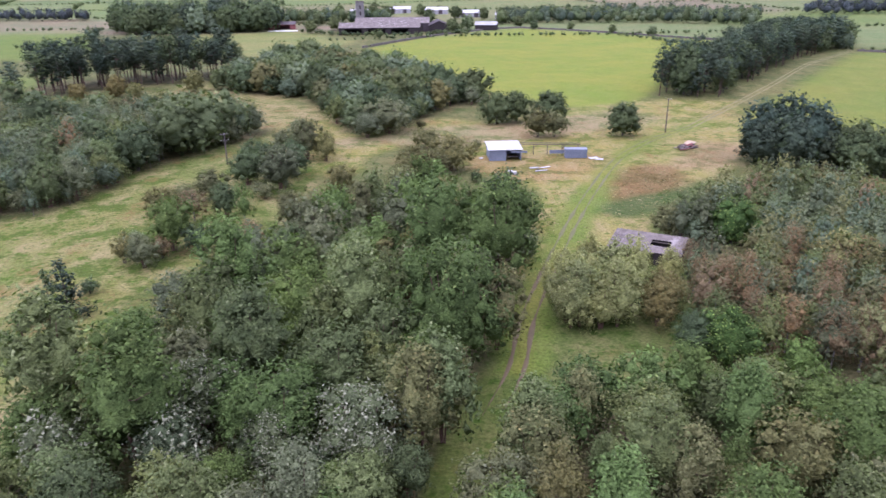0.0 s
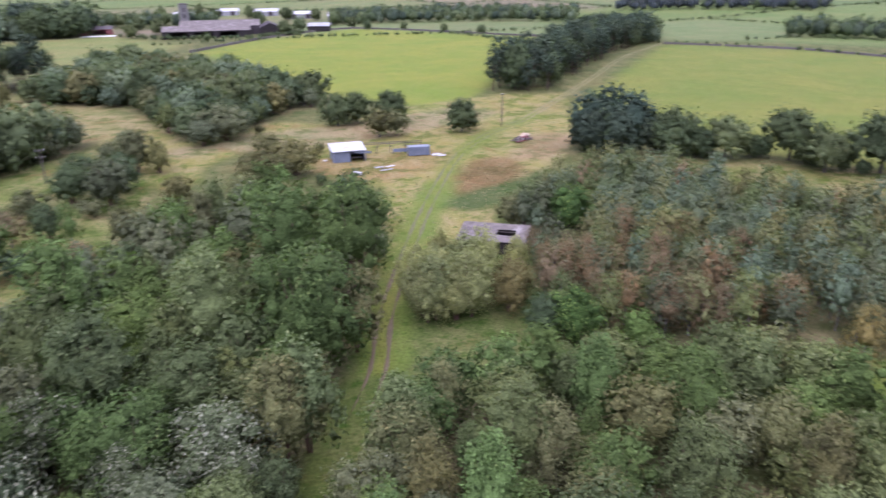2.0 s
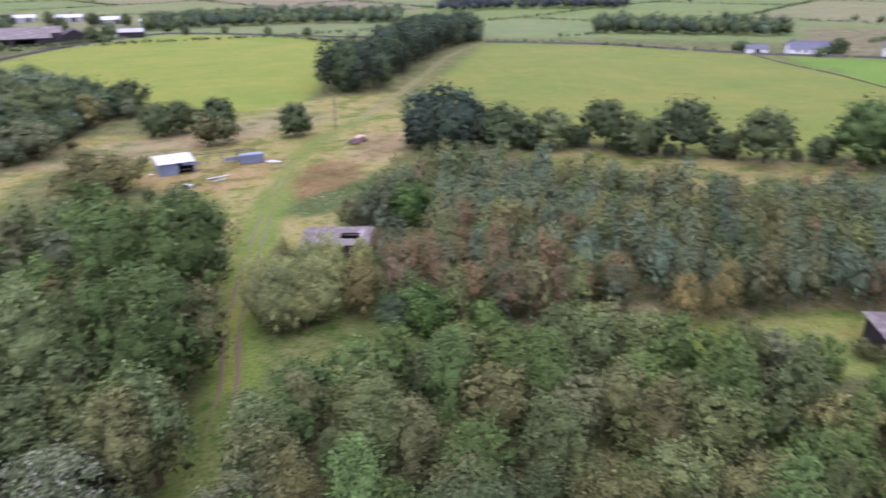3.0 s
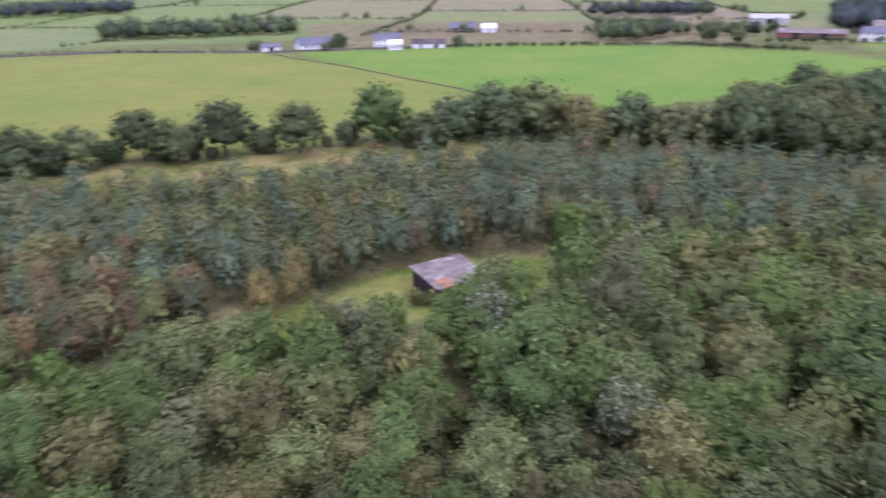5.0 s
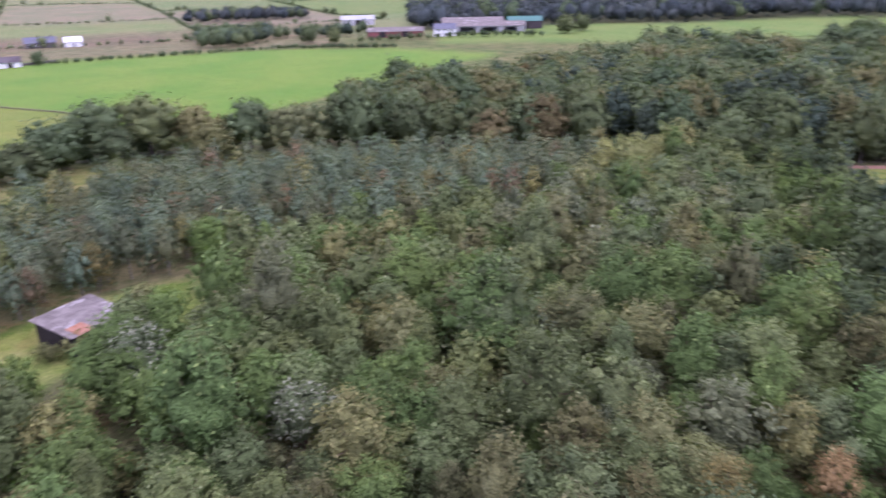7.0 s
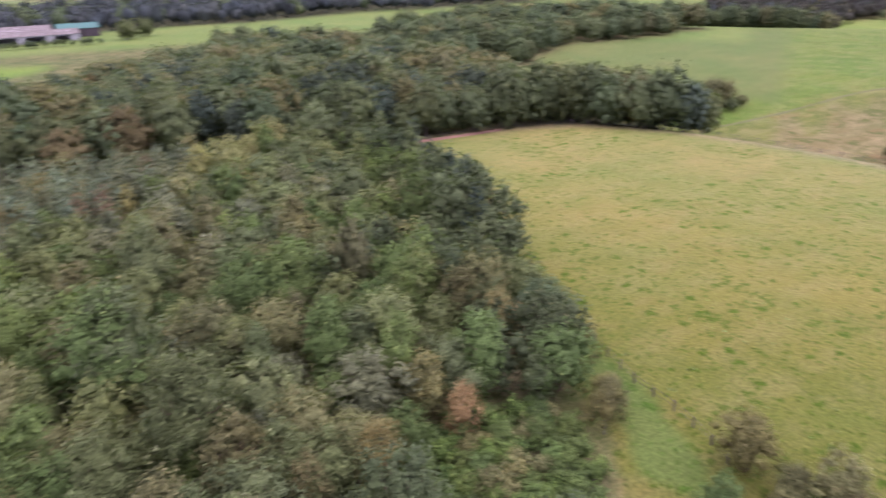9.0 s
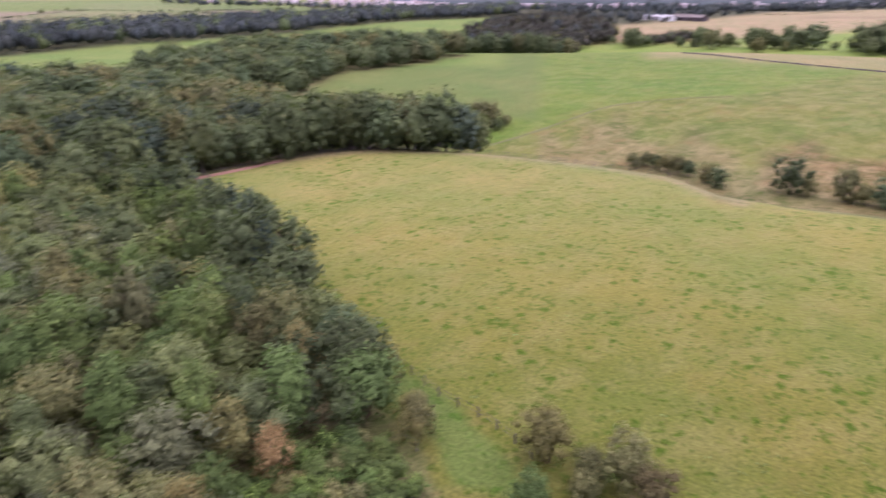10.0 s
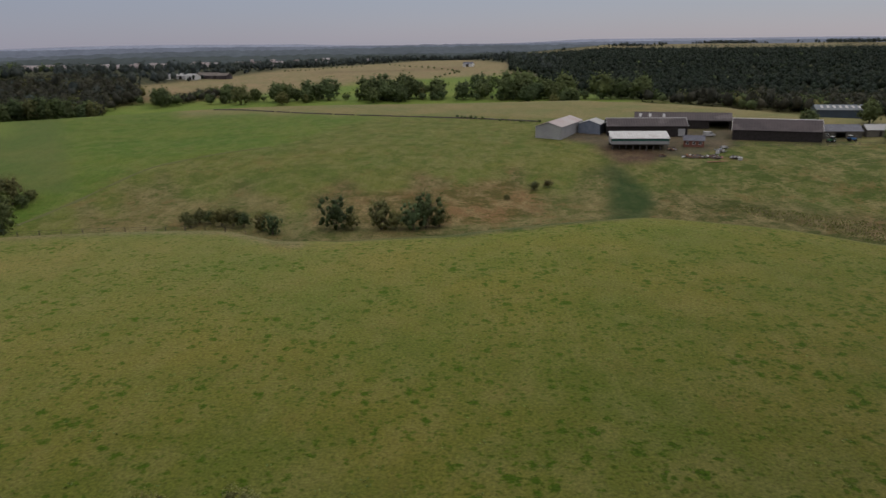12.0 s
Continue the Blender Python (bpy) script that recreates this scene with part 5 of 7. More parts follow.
for form, tone, x, y, s in [("birch", "amber", 58, 55, 1.0), ("birch", "amber", 62, 54, 0.9), ("birch", "copper", 42.6, -30.8, 0.80), ("birch", "amber", 41.0, -21.6, 0.95), ("birch", "amber", 42.6, -23.6, 0.7), ("birch", "amber", 41.0, -15.4, 0.9), ("birch", "copper", 52.4, -45.6, 0.7),
                            ("birch", "amber", 54.0, -44.0, 0.95), ("birch", "brown", 35.8, -41.6, 0.72), ("birch", "brown", 37.0, -43.4, 0.66), ("birch", "brown", 44.5, -47.0, 0.8), ("birch", "copper", 62.5, -47.5, 0.7), ("birch", "amber", 64, -44, 0.9), ("birch", "amber", 115.5, -2.0, 1.15), ("birch", "amber", 117, -5.0, 1.05), ("birch", "rust", 119, 6, 1.05), ("birch", "amber", 127, -15, 1.0), ("birch", "rust", 134, -27, 1.1), ("birch", "amber", 101, 27, 0.95), ("birch", "amber", 89, 43, 0.95), ("birch", "rust", 82.5, 48.5, 0.9), ("birch", "amber", 70, 54.5, 1.05), ("birch", "amber", 66, 56, 0.95)]:
    plant(form, tone, x, y, s, rng.uniform(0, 6), int(rng.integers(4)), 0, "birch_tree", "young birch turning " + {"amber": "amber yellow", "rust": "rust red", "copper": "coppery orange", "brown": "bare brown", "thorn": "olive brown"}[tone], "tree", "young autumn birches")
brambles = scatter(BRAMBLES, 1.9, rng)
for (x, y), pick in zip(brambles, rng.integers(0, 6, len(brambles))):
    plant("shrub", ("green", "green", "maple", "olive", "green", "lime")[pick], x, y, rng.uniform(0.62, 0.9), rng.uniform(0, 6), int(rng.integers(4)), 0, "bramble_bush", "low leafy bramble bush, deep green with pale tips", "bush", "brambles by the pasture", 0.85)
# The end of the broadleaf wood thins out into low trees.
for tone, x, y, s in [("oak", 151, -207, 0.8), ("oak", 154, -214, 0.7), ("olive", 152, -220, 0.55), ("dark", 147, -201, 0.8), ("olive", 150, -233, 0.4), ("olive", 158, -224, 0.5)]:
    plant("oak", tone, x, y, s, rng.uniform(0, 6), int(rng.integers(4)), 1, "edge_tree", "low spreading tree at the end of the wood", "tree", "edge trees")
for tone, x, y, s in [("olive", 72.2, 38.8, 0.8), ("green", 73.5, 36.8, 0.75), ("willow", 75.5, 34.8, 0.8), ("olive", 71.0, 41.2, 0.7), ("willow", 79.5, 35.0, 0.9), ("olive", 84.5, 35.5, 0.9)]:
    plant("shrub", tone, x, y, s, rng.uniform(0, 6), int(rng.integers(4)), 0, "scrub_bush", "bush of mixed green leaves against the shed", "bush", "bushes round the shed")
# Dark hollies along the edge of the pasture, and bushes out on the grass.
for k in range(22):
    f = k / 21
    x, y = np.interp(f, (0, 0.35, 0.7, 1), (64, 86, 110, 134)), np.interp(f, (0, 0.35, 0.7, 1), (-50, -60, -66, -64))
    plant("spruce" if k % 3 else "willow", ("dark", "oak", "pine")[k % 3], x + rng.uniform(-1.5, 1.5), y + rng.uniform(-3.0, 0.5), rng.uniform(1.5, 2.1), rng.uniform(0, 6), int(rng.integers(4)), 1, "holly_tree", "dense dark holly at the pasture edge", "tree", "hollies along the pasture")
for tone, x, y, s in [("thorn", 25.6, -47.2, 1.5), ("thorn", 18.6, -48.3, 1.4), ("green", 23.5, -41, 1.0), ("bracken", 15.8, -46.8, 1.1), ("thorn", 21, -46.5, 1.0), ("olive", 20.5, -44.5, 0.8), ("thorn", 38.5, -44.5, 1.0)]:
    plant("willow", tone, x, y, s * 0.62, rng.uniform(0, 6), int(rng.integers(4)), 0, "thorn_bush", "low brownish thorn bush on the pasture", "bush", "pasture bushes")
for form, tone, x, y, s in [("shrub", "brown", 89, -213, 1.1), ("shrub", "brown", 85, -214, 1.3), ("shrub", "dark", 81, -213, 1.2), ("shrub", "brown", 77, -211, 1.5), ("shrub", "brown", 73, -210, 1.5), ("shrub", "dark", 69.5, -209, 1.3), ("shrub", "brown", 86, -209, 0.9),
                            ("willow", "brown", 62.5, -204, 0.85), ("willow", "dark", 58.5, -201, 0.85), ("willow", "dark", 40.5, -205.5, 1.45), ("shrub", "brown", 36, -206, 1.3), ("willow", "brown", 27, -206, 1.3), ("shrub", "brown", 22.5, -206, 1.4), ("willow", "dark", 17.5, -205, 1.15), ("willow", "dark", 13.5, -207.5, 1.5), ("shrub", "brown", 9.5, -208, 1.4),
                            ("shrub", "brown", -22, -247, 0.9), ("shrub", "bracken", -27, -250, 0.8), ("shrub", "brown", -12, -236, 0.5), ("willow", "brown", 153, -228, 1.3), ("willow", "brown", 157, -226, 1.4), ("shrub", "dark", 149, -226, 1.3), ("willow", "dark", 161, -222, 1.2)]:
    plant("thorn" if form == "willow" else form, tone, x, y, s * (1.25 if form == "willow" else 1.1), rng.uniform(0, 6), int(rng.integers(4)), 0, "gully_thorn", "half-bare thorn bush in the gully, " + ("brown twigs" if tone == "brown" else "dark green leaves"), "bush", "gully bushes")


# Far woods, copses and hedgerow trees.
NEAR_MIX = [("tall", "dark", 2), ("oak", "oak", 1.4), ("tall", "pine", 1.6), ("oak", "birch", 0.8)]
# Most leaves of FAR_MIX carry the haze in their own colour.
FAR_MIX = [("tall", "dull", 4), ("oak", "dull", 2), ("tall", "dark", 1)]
for area, step, size in (
        (sector(-23.3, -12.5, 560, 640), 8.5, (1.25, 1.8)), (sector(-12, -4, 640, 700), 9.5, (0.8, 1.2)), (sector(4.5, 23, 630, 740), 9.5, (0.7, 1.1)), (sector(23.5, 29, 445, 520), 8.5, (0.9, 1.3)), (sector(37.4, 51, 500, 560), 9, (0.7, 1.1)),
        (sector(26, 40, 760, 830), 11, (0.8, 1.1)), (sector(-32, -25, 760, 800), 10, (0.7, 1.0)), (sector(74, 79, 430, 520), 9, (0.7, 1.0)), (sector(79, 87, 470, 505), 9, (0.6, 0.9)), (sector(73.5, 82, 655, 720), 11, (0.8, 1.1)),
        ):
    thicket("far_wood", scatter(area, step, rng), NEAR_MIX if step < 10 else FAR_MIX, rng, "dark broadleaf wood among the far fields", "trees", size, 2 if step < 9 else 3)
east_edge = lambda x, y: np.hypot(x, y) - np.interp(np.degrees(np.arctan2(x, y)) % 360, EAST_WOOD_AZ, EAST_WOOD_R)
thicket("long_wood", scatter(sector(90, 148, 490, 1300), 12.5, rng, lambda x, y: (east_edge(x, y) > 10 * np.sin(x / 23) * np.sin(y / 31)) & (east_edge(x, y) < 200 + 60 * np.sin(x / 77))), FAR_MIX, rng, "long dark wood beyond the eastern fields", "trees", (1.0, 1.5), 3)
knoll = scatter(sector(143, 157, 520, 840), 8.5, rng, lambda x, y: ((np.degrees(np.arctan2(x, y)) - 149.3) / 5.4) ** 2 + ((np.hypot(x, y) - 690) / 140) ** 2 < 1 + 0.35 * np.sin(x / 17) * np.sin(y / 23))
thicket("knoll_wood", knoll, [("tall", "murk", 4), ("oak", "murk", 2), ("oak", "brown", 0.5), ("tall", "dull", 1)], rng, "brownish dark broadleaf wood on a knoll", "trees", (0.8, 1.25), 3)
moor_edge = lambda x, y: np.hypot(x, y) - np.interp(np.degrees(np.arctan2(x, y)) % 360, MOOR_AZ, MOOR_R)
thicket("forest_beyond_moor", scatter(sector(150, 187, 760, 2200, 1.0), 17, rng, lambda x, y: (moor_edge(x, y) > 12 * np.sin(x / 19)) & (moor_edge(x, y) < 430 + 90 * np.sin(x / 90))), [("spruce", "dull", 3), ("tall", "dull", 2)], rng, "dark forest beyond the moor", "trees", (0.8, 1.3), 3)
moor_copse = scatter(sector(153.5, 162.5, 590, 760, 1.0), 6.5, rng, lambda x, y: np.abs(np.hypot(x, y) - np.interp(np.degrees(np.arctan2(x, y)) % 360, (153, 158, 162), (650, 650, 700))) < 16 + 8 * np.sin(x / 9))
thicket("moor_copse", moor_copse, [("oak", "murk", 3), ("oak", "oak", 1), ("shrub", "brown", 1)], rng, "line of dark trees along the foot of the moor", "trees", (0.6, 1.0), 3)
HEDGE_TREES = [(179.4, -600, 0.6), (152.6, -600, 0.8), (136, -604, 0.9), (119, -604, 1.0), (86, -600, 1.0), (74, -606, 1.1), (55, -604, 1.1), (46, -610, 0.8), (28, -604, 0.9), (6, -596, 0.8), (-10, -600, 0.7), (-29, -596, 1.2), (-42, -602, 1.2), (-60, -600, 0.9), (-75, -596, 1.1), (-106, -590, 1.1), (-120, -586, 0.9), (-135, -580, 1.0)]
for x, y, s in HEDGE_TREES:
    plant("oak", "oak", x, y, s * 2.0, rng.uniform(0, 6), int(rng.integers(4)), 2, "hedgerow_tree", "dark round hedgerow tree below the moor", "tree", "hedgerow trees")
for az, r, count in ((166, 610, 7), (168, 640, 5), (173.5, 600, 7), (176.5, 640, 6), (181, 640, 7), (184.5, 600, 8), (187.5, 570, 7), (157, 650, 5), (161, 620, 5)):
    for _ in range(count):
        x, y = polar(az + rng.normal() * 0.7, r + rng.normal() * 12)
        plant("oak", ("oak", "dark", "olive")[int(rng.integers(3))], x, y, rng.uniform(0.7, 1.7), rng.uniform(0, 6), int(rng.integers(4)), 2, "hedgerow_tree", "dark round hedgerow tree below the moor", "tree", "hedgerow trees")
for k in range(60):
    f = k / 59
    x, y = 190 - 345 * f + rng.uniform(-5, 5), -604 + 20 * f * f + rng.uniform(-6, 6)
    plant("shrub", "dark", x, y, rng.uniform(1.0, 2.4), rng.uniform(0, 6), int(rng.integers(4)), 2, "hedge_bush", "dark bush of a field hedge", "bush", "hedge bushes")
on_moor = lambda x, y: (y < 0) & (np.abs(np.degrees(np.arctan2(x, y)) % 360 - 168) < 18) & (np.hypot(x, y) > 620)
hedge = scatter(sector(-35, 212, 470, 1250), 4.5, rng, lambda x, y: (patchwork(x, y)[1] < 2.2) & ~((east_edge(x, y) < 260) & (x > 300) & (y < 20)) & ~on_moor(x, y) & (np.hypot(x, y) > np.where(y < 0, 700, 470)))
thicket("far_hedges", hedge, [("shrub", "dark", 3), ("shrub", "oak", 2), ("oak", "oak", 0.12)], rng, "hedges between far fields", "hedge", (0.55, 0.95), 3)
# Conifer plantation beyond the farm, and darker strips of it further off.
plant_in = lambda az: np.interp(az, (183, 187, 194, 203, 209, 222), (980, 690, 600, 540, 560, 560))
spots = np.array([polar(a, q) for a, q in zip(rng.uniform(183, 213, 6600), np.sqrt(rng.uniform(520 ** 2, 1480 ** 2, 6600)))])
spot_az, spot_r = np.degrees(np.arctan2(spots[:, 0], spots[:, 1])) % 360, np.hypot(spots[:, 0], spots[:, 1])
cells = spots[spot_r > plant_in(spot_az) + 45 * np.sin(spots[:, 0] / 31) * np.sin(spots[:, 1] / 43)]
thicket("conifer_plantation", cells, [("spruce", "conifer", 1)], rng, "dark close-planted conifer forest", "trees", (1.25, 1.65), 3)
thicket("broadleaf_fringe", scatter(sector(184, 218, 515, 570), 8, rng, lambda x, y: np.hypot(x, y) > plant_in(np.degrees(np.arctan2(x, y)) % 360) - 40), [("oak", "oak", 1), ("tall", "murk", 2.4), ("oak", "murk", 1.0), ("oak", "brown", 0.4)], rng, "broadleaf trees along the plantation", "trees", (0.8, 1.2), 3)
thicket("far_conifers", scatter(sector(187, 212, 1900, 2010), 9, rng, lambda x, y: np.sin(x / 37) + np.sin(y / 23 + 1) + 0.6 * np.sin((x + y) / 9) > 0.7), [("spruce", "conifer", 1), ("oak", "dull", 2)], rng, "dark clumps of trees along the far ridge", "trees", (0.5, 1.1), 3)
for area in (sector(122, 140, 1350, 1450), sector(140, 152, 1150, 1260)):
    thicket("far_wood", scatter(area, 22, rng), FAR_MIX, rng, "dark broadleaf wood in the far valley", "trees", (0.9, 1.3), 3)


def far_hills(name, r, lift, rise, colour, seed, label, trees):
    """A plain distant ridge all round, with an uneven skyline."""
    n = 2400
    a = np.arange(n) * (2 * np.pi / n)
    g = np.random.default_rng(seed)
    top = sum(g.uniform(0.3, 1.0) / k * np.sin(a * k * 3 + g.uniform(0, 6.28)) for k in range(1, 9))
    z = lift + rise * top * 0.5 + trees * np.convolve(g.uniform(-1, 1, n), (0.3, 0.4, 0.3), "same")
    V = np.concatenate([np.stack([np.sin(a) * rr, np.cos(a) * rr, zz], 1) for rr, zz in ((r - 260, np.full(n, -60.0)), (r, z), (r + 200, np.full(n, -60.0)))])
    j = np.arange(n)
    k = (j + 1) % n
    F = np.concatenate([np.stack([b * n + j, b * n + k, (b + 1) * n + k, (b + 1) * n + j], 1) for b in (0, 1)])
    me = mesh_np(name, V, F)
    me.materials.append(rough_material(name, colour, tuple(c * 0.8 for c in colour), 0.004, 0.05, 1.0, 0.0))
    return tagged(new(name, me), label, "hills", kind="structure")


# Haze is put into the ridge colours: each ring further off is bluer and paler.
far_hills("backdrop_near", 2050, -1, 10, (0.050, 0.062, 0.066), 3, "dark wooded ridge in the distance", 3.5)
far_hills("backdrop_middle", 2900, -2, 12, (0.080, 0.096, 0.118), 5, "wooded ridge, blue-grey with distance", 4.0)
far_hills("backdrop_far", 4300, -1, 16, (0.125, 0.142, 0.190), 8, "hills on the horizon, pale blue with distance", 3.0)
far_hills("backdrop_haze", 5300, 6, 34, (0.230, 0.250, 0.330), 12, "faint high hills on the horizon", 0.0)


def far_town():
    """Small pale houses scattered in the far valley, past counting."""
    g = np.random.default_rng(21)
    cube = np.array([(x, y, z) for z in (0, 1) for x, y in ((-1, -1), (1, -1), (1, 1), (-1, 1))], float)
    faces = np.array([(4, 5, 6, 7), (0, 1, 5, 4), (1, 2, 6, 5), (2, 3, 7, 6), (3, 0, 4, 7)])
    Vs, Fs = [], []
    for k in range(320):
        az, r = radians(g.normal(148, 11)), g.uniform(1480, 2350)
        s = np.array((g.uniform(4, 13), g.uniform(3, 6), g.uniform(5, 11)))
        a = g.uniform(0, 3.14)
        v = cube * s
        v = np.stack([v[:, 0] * math.cos(a) - v[:, 1] * math.sin(a) + r * math.sin(az), v[:, 0] * math.sin(a) + v[:, 1] * math.cos(a) + r * math.cos(az), v[:, 2]], 1)
        v[:, 2] += float(height(r * math.sin(az), r * math.cos(az))) - 0.5
        Fs.append(faces + len(Vs) * 8)
        Vs.append(v)
    me = mesh_np("far_town", np.concatenate(Vs), np.concatenate(Fs))
    me.materials.append(rough_material("far_walls", (0.46, 0.41, 0.42), (0.26, 0.20, 0.20), 0.02, 0.2, 0.9, 0.0))
    tagged(new("far_town", me), "small pale houses of a town in the far valley", "town", kind="stuff")


far_town()

# ---- buildings and made things ----


def part(name, bm, mat, parent, label=""):
    me = bpy.data.meshes.new(name)
    bm.normal_update()
    bm.to_mesh(me)
    bm.free()
    me.materials.append(mat)
    ob = new(name, me)
    ob.parent = parent
    if label:
        ob["label"] = label
    return ob


def thing(name, x, y, turn, label, category, group="", z=None):
    ob = tagged(new(name), label, category, group)
    ob.matrix_basis = pose(x, y, float(height(x, y)) if z is None else z, 0, 0, turn)
    return ob


def box(x0, y0, z0, x1, y1, z1, bm=None, taper=0.0):
    bm = bm or bmesh.new()
    v = [bm.verts.new(p) for p in ((x0, y0, z0), (x1, y0, z0), (x1, y1, z0), (x0, y1, z0), (x0 + taper, y0 + taper, z1), (x1 - taper, y0 + taper, z1), (x1 - taper, y1 - taper, z1), (x0 + taper, y1 - taper, z1))]
    for f in ((3, 2, 1, 0), (4, 5, 6, 7), (0, 1, 5, 4), (1, 2, 6, 5), (2, 3, 7, 6), (3, 0, 4, 7)):
        bm.faces.new([v[k] for k in f])
    return bm


def prism(outline, depth, bm=None):
    """A flat outline of 3D points pushed along depth."""
    bm = bm or bmesh.new()
    a = [bm.verts.new(p) for p in outline]
    b = [bm.verts.new(Vector(p) + Vector(depth)) for p in outline]
    bm.faces.new(a[::-1])
    bm.faces.new(b)
    for k in range(len(a)):
        m = (k + 1) % len(a)
        bm.faces.new((a[k], a[m], b[m], b[k]))
    return bm


def ribbed(eave0, eave1, top1, top0, pitch=1.0, depth=0.06, thick=0.05):
    """A profiled sheet between an eave line and a top line, with its underside."""
    bm = bmesh.new()
    e0, e1, t1, t0 = (Vector(p) for p in (eave0, eave1, top1, top0))
    n = max(2, int((e1 - e0).length / pitch) * 4)
    up = (e1 - e0).cross(t0 - e0).normalized()
    rows = []
    for k in range(n + 1):
        f, lift = k / n, (depth if k % 4 in (1, 2) else 0.0)
        a, b = e0.lerp(e1, f) + up * lift, t0.lerp(t1, f) + up * lift
        rows.append((bm.verts.new(a), bm.verts.new(b), bm.verts.new(a - up * thick), bm.verts.new(b - up * thick)))
    for p, q in zip(rows, rows[1:]):
        bm.faces.new((p[0], q[0], q[1], p[1]))
        bm.faces.new((p[2], p[3], q[3], q[2]))
        bm.faces.new((p[0], p[2], q[2], q[0]))
        bm.faces.new((p[1], q[1], q[3], p[3]))
    for r in (rows[0], rows[-1]):
        bm.faces.new((r[0], r[1], r[3], r[2]))
    return bm


def window(parent, u, z, w, h, side, depth, frame_mat=None):
    """A window in a long wall (side -1 front, 1 back): frame, sill and panes."""
    y = side * depth
    o = 0.06 * side
    bm = box(u - w / 2 - 0.08, min(y, y + o), z - 0.08, u + w / 2 + 0.08, max(y, y + o), z)
    for x0, z0, x1, z1 in ((u - w / 2 - 0.08, z + h, u + w / 2 + 0.08, z + h + 0.08), (u - w / 2 - 0.08, z, u - w / 2, z + h), (u + w / 2, z, u + w / 2 + 0.08, z + h), (u - 0.03, z, u + 0.03, z + h)):
        box(x0, min(y, y + o), z0, x1, max(y, y + o), z1, bm)
    win = part("window", bm, frame_mat or RENDER_WHITE, parent)
    for k in (-1, 1):
        part("pane", box(min(u, u + k * w / 2) + 0.02, min(y + o * 0.1, y + o * 0.5), z, max(u, u + k * w / 2) - 0.02, max(y + o * 0.1, y + o * 0.5), z + h), GLASS, win)


def gable_house(name, x, y, turn, L, W, eave, ridge, wall_mat, roof_mat, label, category, group="", z=None, windows=(), doors=(), openings=(), skylights=0, chimneys=(), storeys=1, over=0.4, door_mat=None, roof_label="", barge=None, pitch=1.1):
    """A gabled building, its ridge along its own x; front on its own -y. openings: stretches of the front left open."""
    ob = thing(name, x, y, turn, label, category, group, z)
    t, low = 0.25, -1.6
    edges = sorted(openings)
    start = -L / 2
    for a, b in list(edges) + [(L / 2, L / 2)]:
        if a - start > 0.05:
            part("wall", box(start, -W / 2, low, a, -W / 2 + t, eave), wall_mat, ob)
        if b > a:
            part("wall", box(a, -W / 2, eave * 0.82, b, -W / 2 + t, eave), wall_mat, ob)
        start = b
    part("wall", box(-L / 2, W / 2 - t, low, L / 2, W / 2, eave), wall_mat, ob)
    for s in (-1, 1):
        x0 = s * (L / 2) - (t if s > 0 else 0)
        part("wall", prism([(x0, -W / 2 + t, low), (x0, W / 2 - t, low), (x0, W / 2 - t, eave + 0.02), (x0, 0, ridge - 0.12), (x0, -W / 2 + t, eave + 0.02)], (t, 0, 0)), wall_mat, ob)
    drop = (ridge - eave) / (W / 2) * over
    e, g = eave + 0.08 - drop, over
    slope = []
    for s in (-1, 1):
        a, b = (-L / 2 - g, s * (W / 2 + over), e), (L / 2 + g, s * (W / 2 + over), e)
        c, d = (L / 2 + g, 0, ridge + 0.08), (-L / 2 - g, 0, ridge + 0.08)
        slope.append(part("roof_slope", ribbed(a, b, c, d, pitch) if s < 0 else ribbed(b, a, d, c, pitch), roof_mat, ob, roof_label))
    part("ridge_cap", prism([(-L / 2 - g, -0.35, ridge - 0.02), (-L / 2 - g, 0, ridge + 0.22), (-L / 2 - g, 0.35, ridge - 0.02)], (L + 2 * g, 0, 0)), barge or roof_mat, ob)
    if barge:
        for s in (-1, 1):
            for q in (-1, 1):
                x0 = s * (L / 2 + g) - (0.12 if s > 0 else 0)
                part("bargeboard", prism([(x0, q * (W / 2 + over), e - 0.1), (x0, 0, ridge - 0.02), (x0, 0, ridge + 0.28), (x0, q * (W / 2 + over), e + 0.2)], (0.14, 0, 0)), barge, ob)
    for u, zz, w, h in windows:
        window(ob, u, zz, w, h, -1, W / 2)
    for u, w, h in doors:
        d = part("door", box(u - w / 2, -W / 2 - 0.05, 0, u + w / 2, -W / 2, h), door_mat or BLACK_WOOD, ob)
        part("door_frame", box(u - w / 2 - 0.1, -W / 2 - 0.07, h, u + w / 2 + 0.1, -W / 2, h + 0.12), wall_mat, d)
    ang = math.atan2(ridge - eave, W / 2)
    for u in skylights if isinstance(skylights, tuple) else [-L / 2 + L * (k + 1) / (skylights + 1) for k in range(skylights)]:
        ym = -W * 0.22
        zm = ridge + 0.14 + (ym / (W / 2)) * (ridge - eave)
        light = part("skylight", box(-0.6, -W * 0.12, 0, 0.6, W * 0.12, 0.06), SHEET_PALE, ob, "pale translucent roof panel")
        light.matrix_basis = Matrix.Translation((u, ym, zm)) @ Matrix.Rotation(ang, 4, "X")
    for u in chimneys:
        ch = part("chimney", box(u - 0.45, -0.35, ridge - 0.5, u + 0.45, 0.35, ridge + 1.1), STONE, ob)
        part("chimney_pot", box(u - 0.16, -0.16, ridge + 1.1, u + 0.16, 0.16, ridge + 1.5, taper=0.04), BRICK_RED, ch)
    return ob


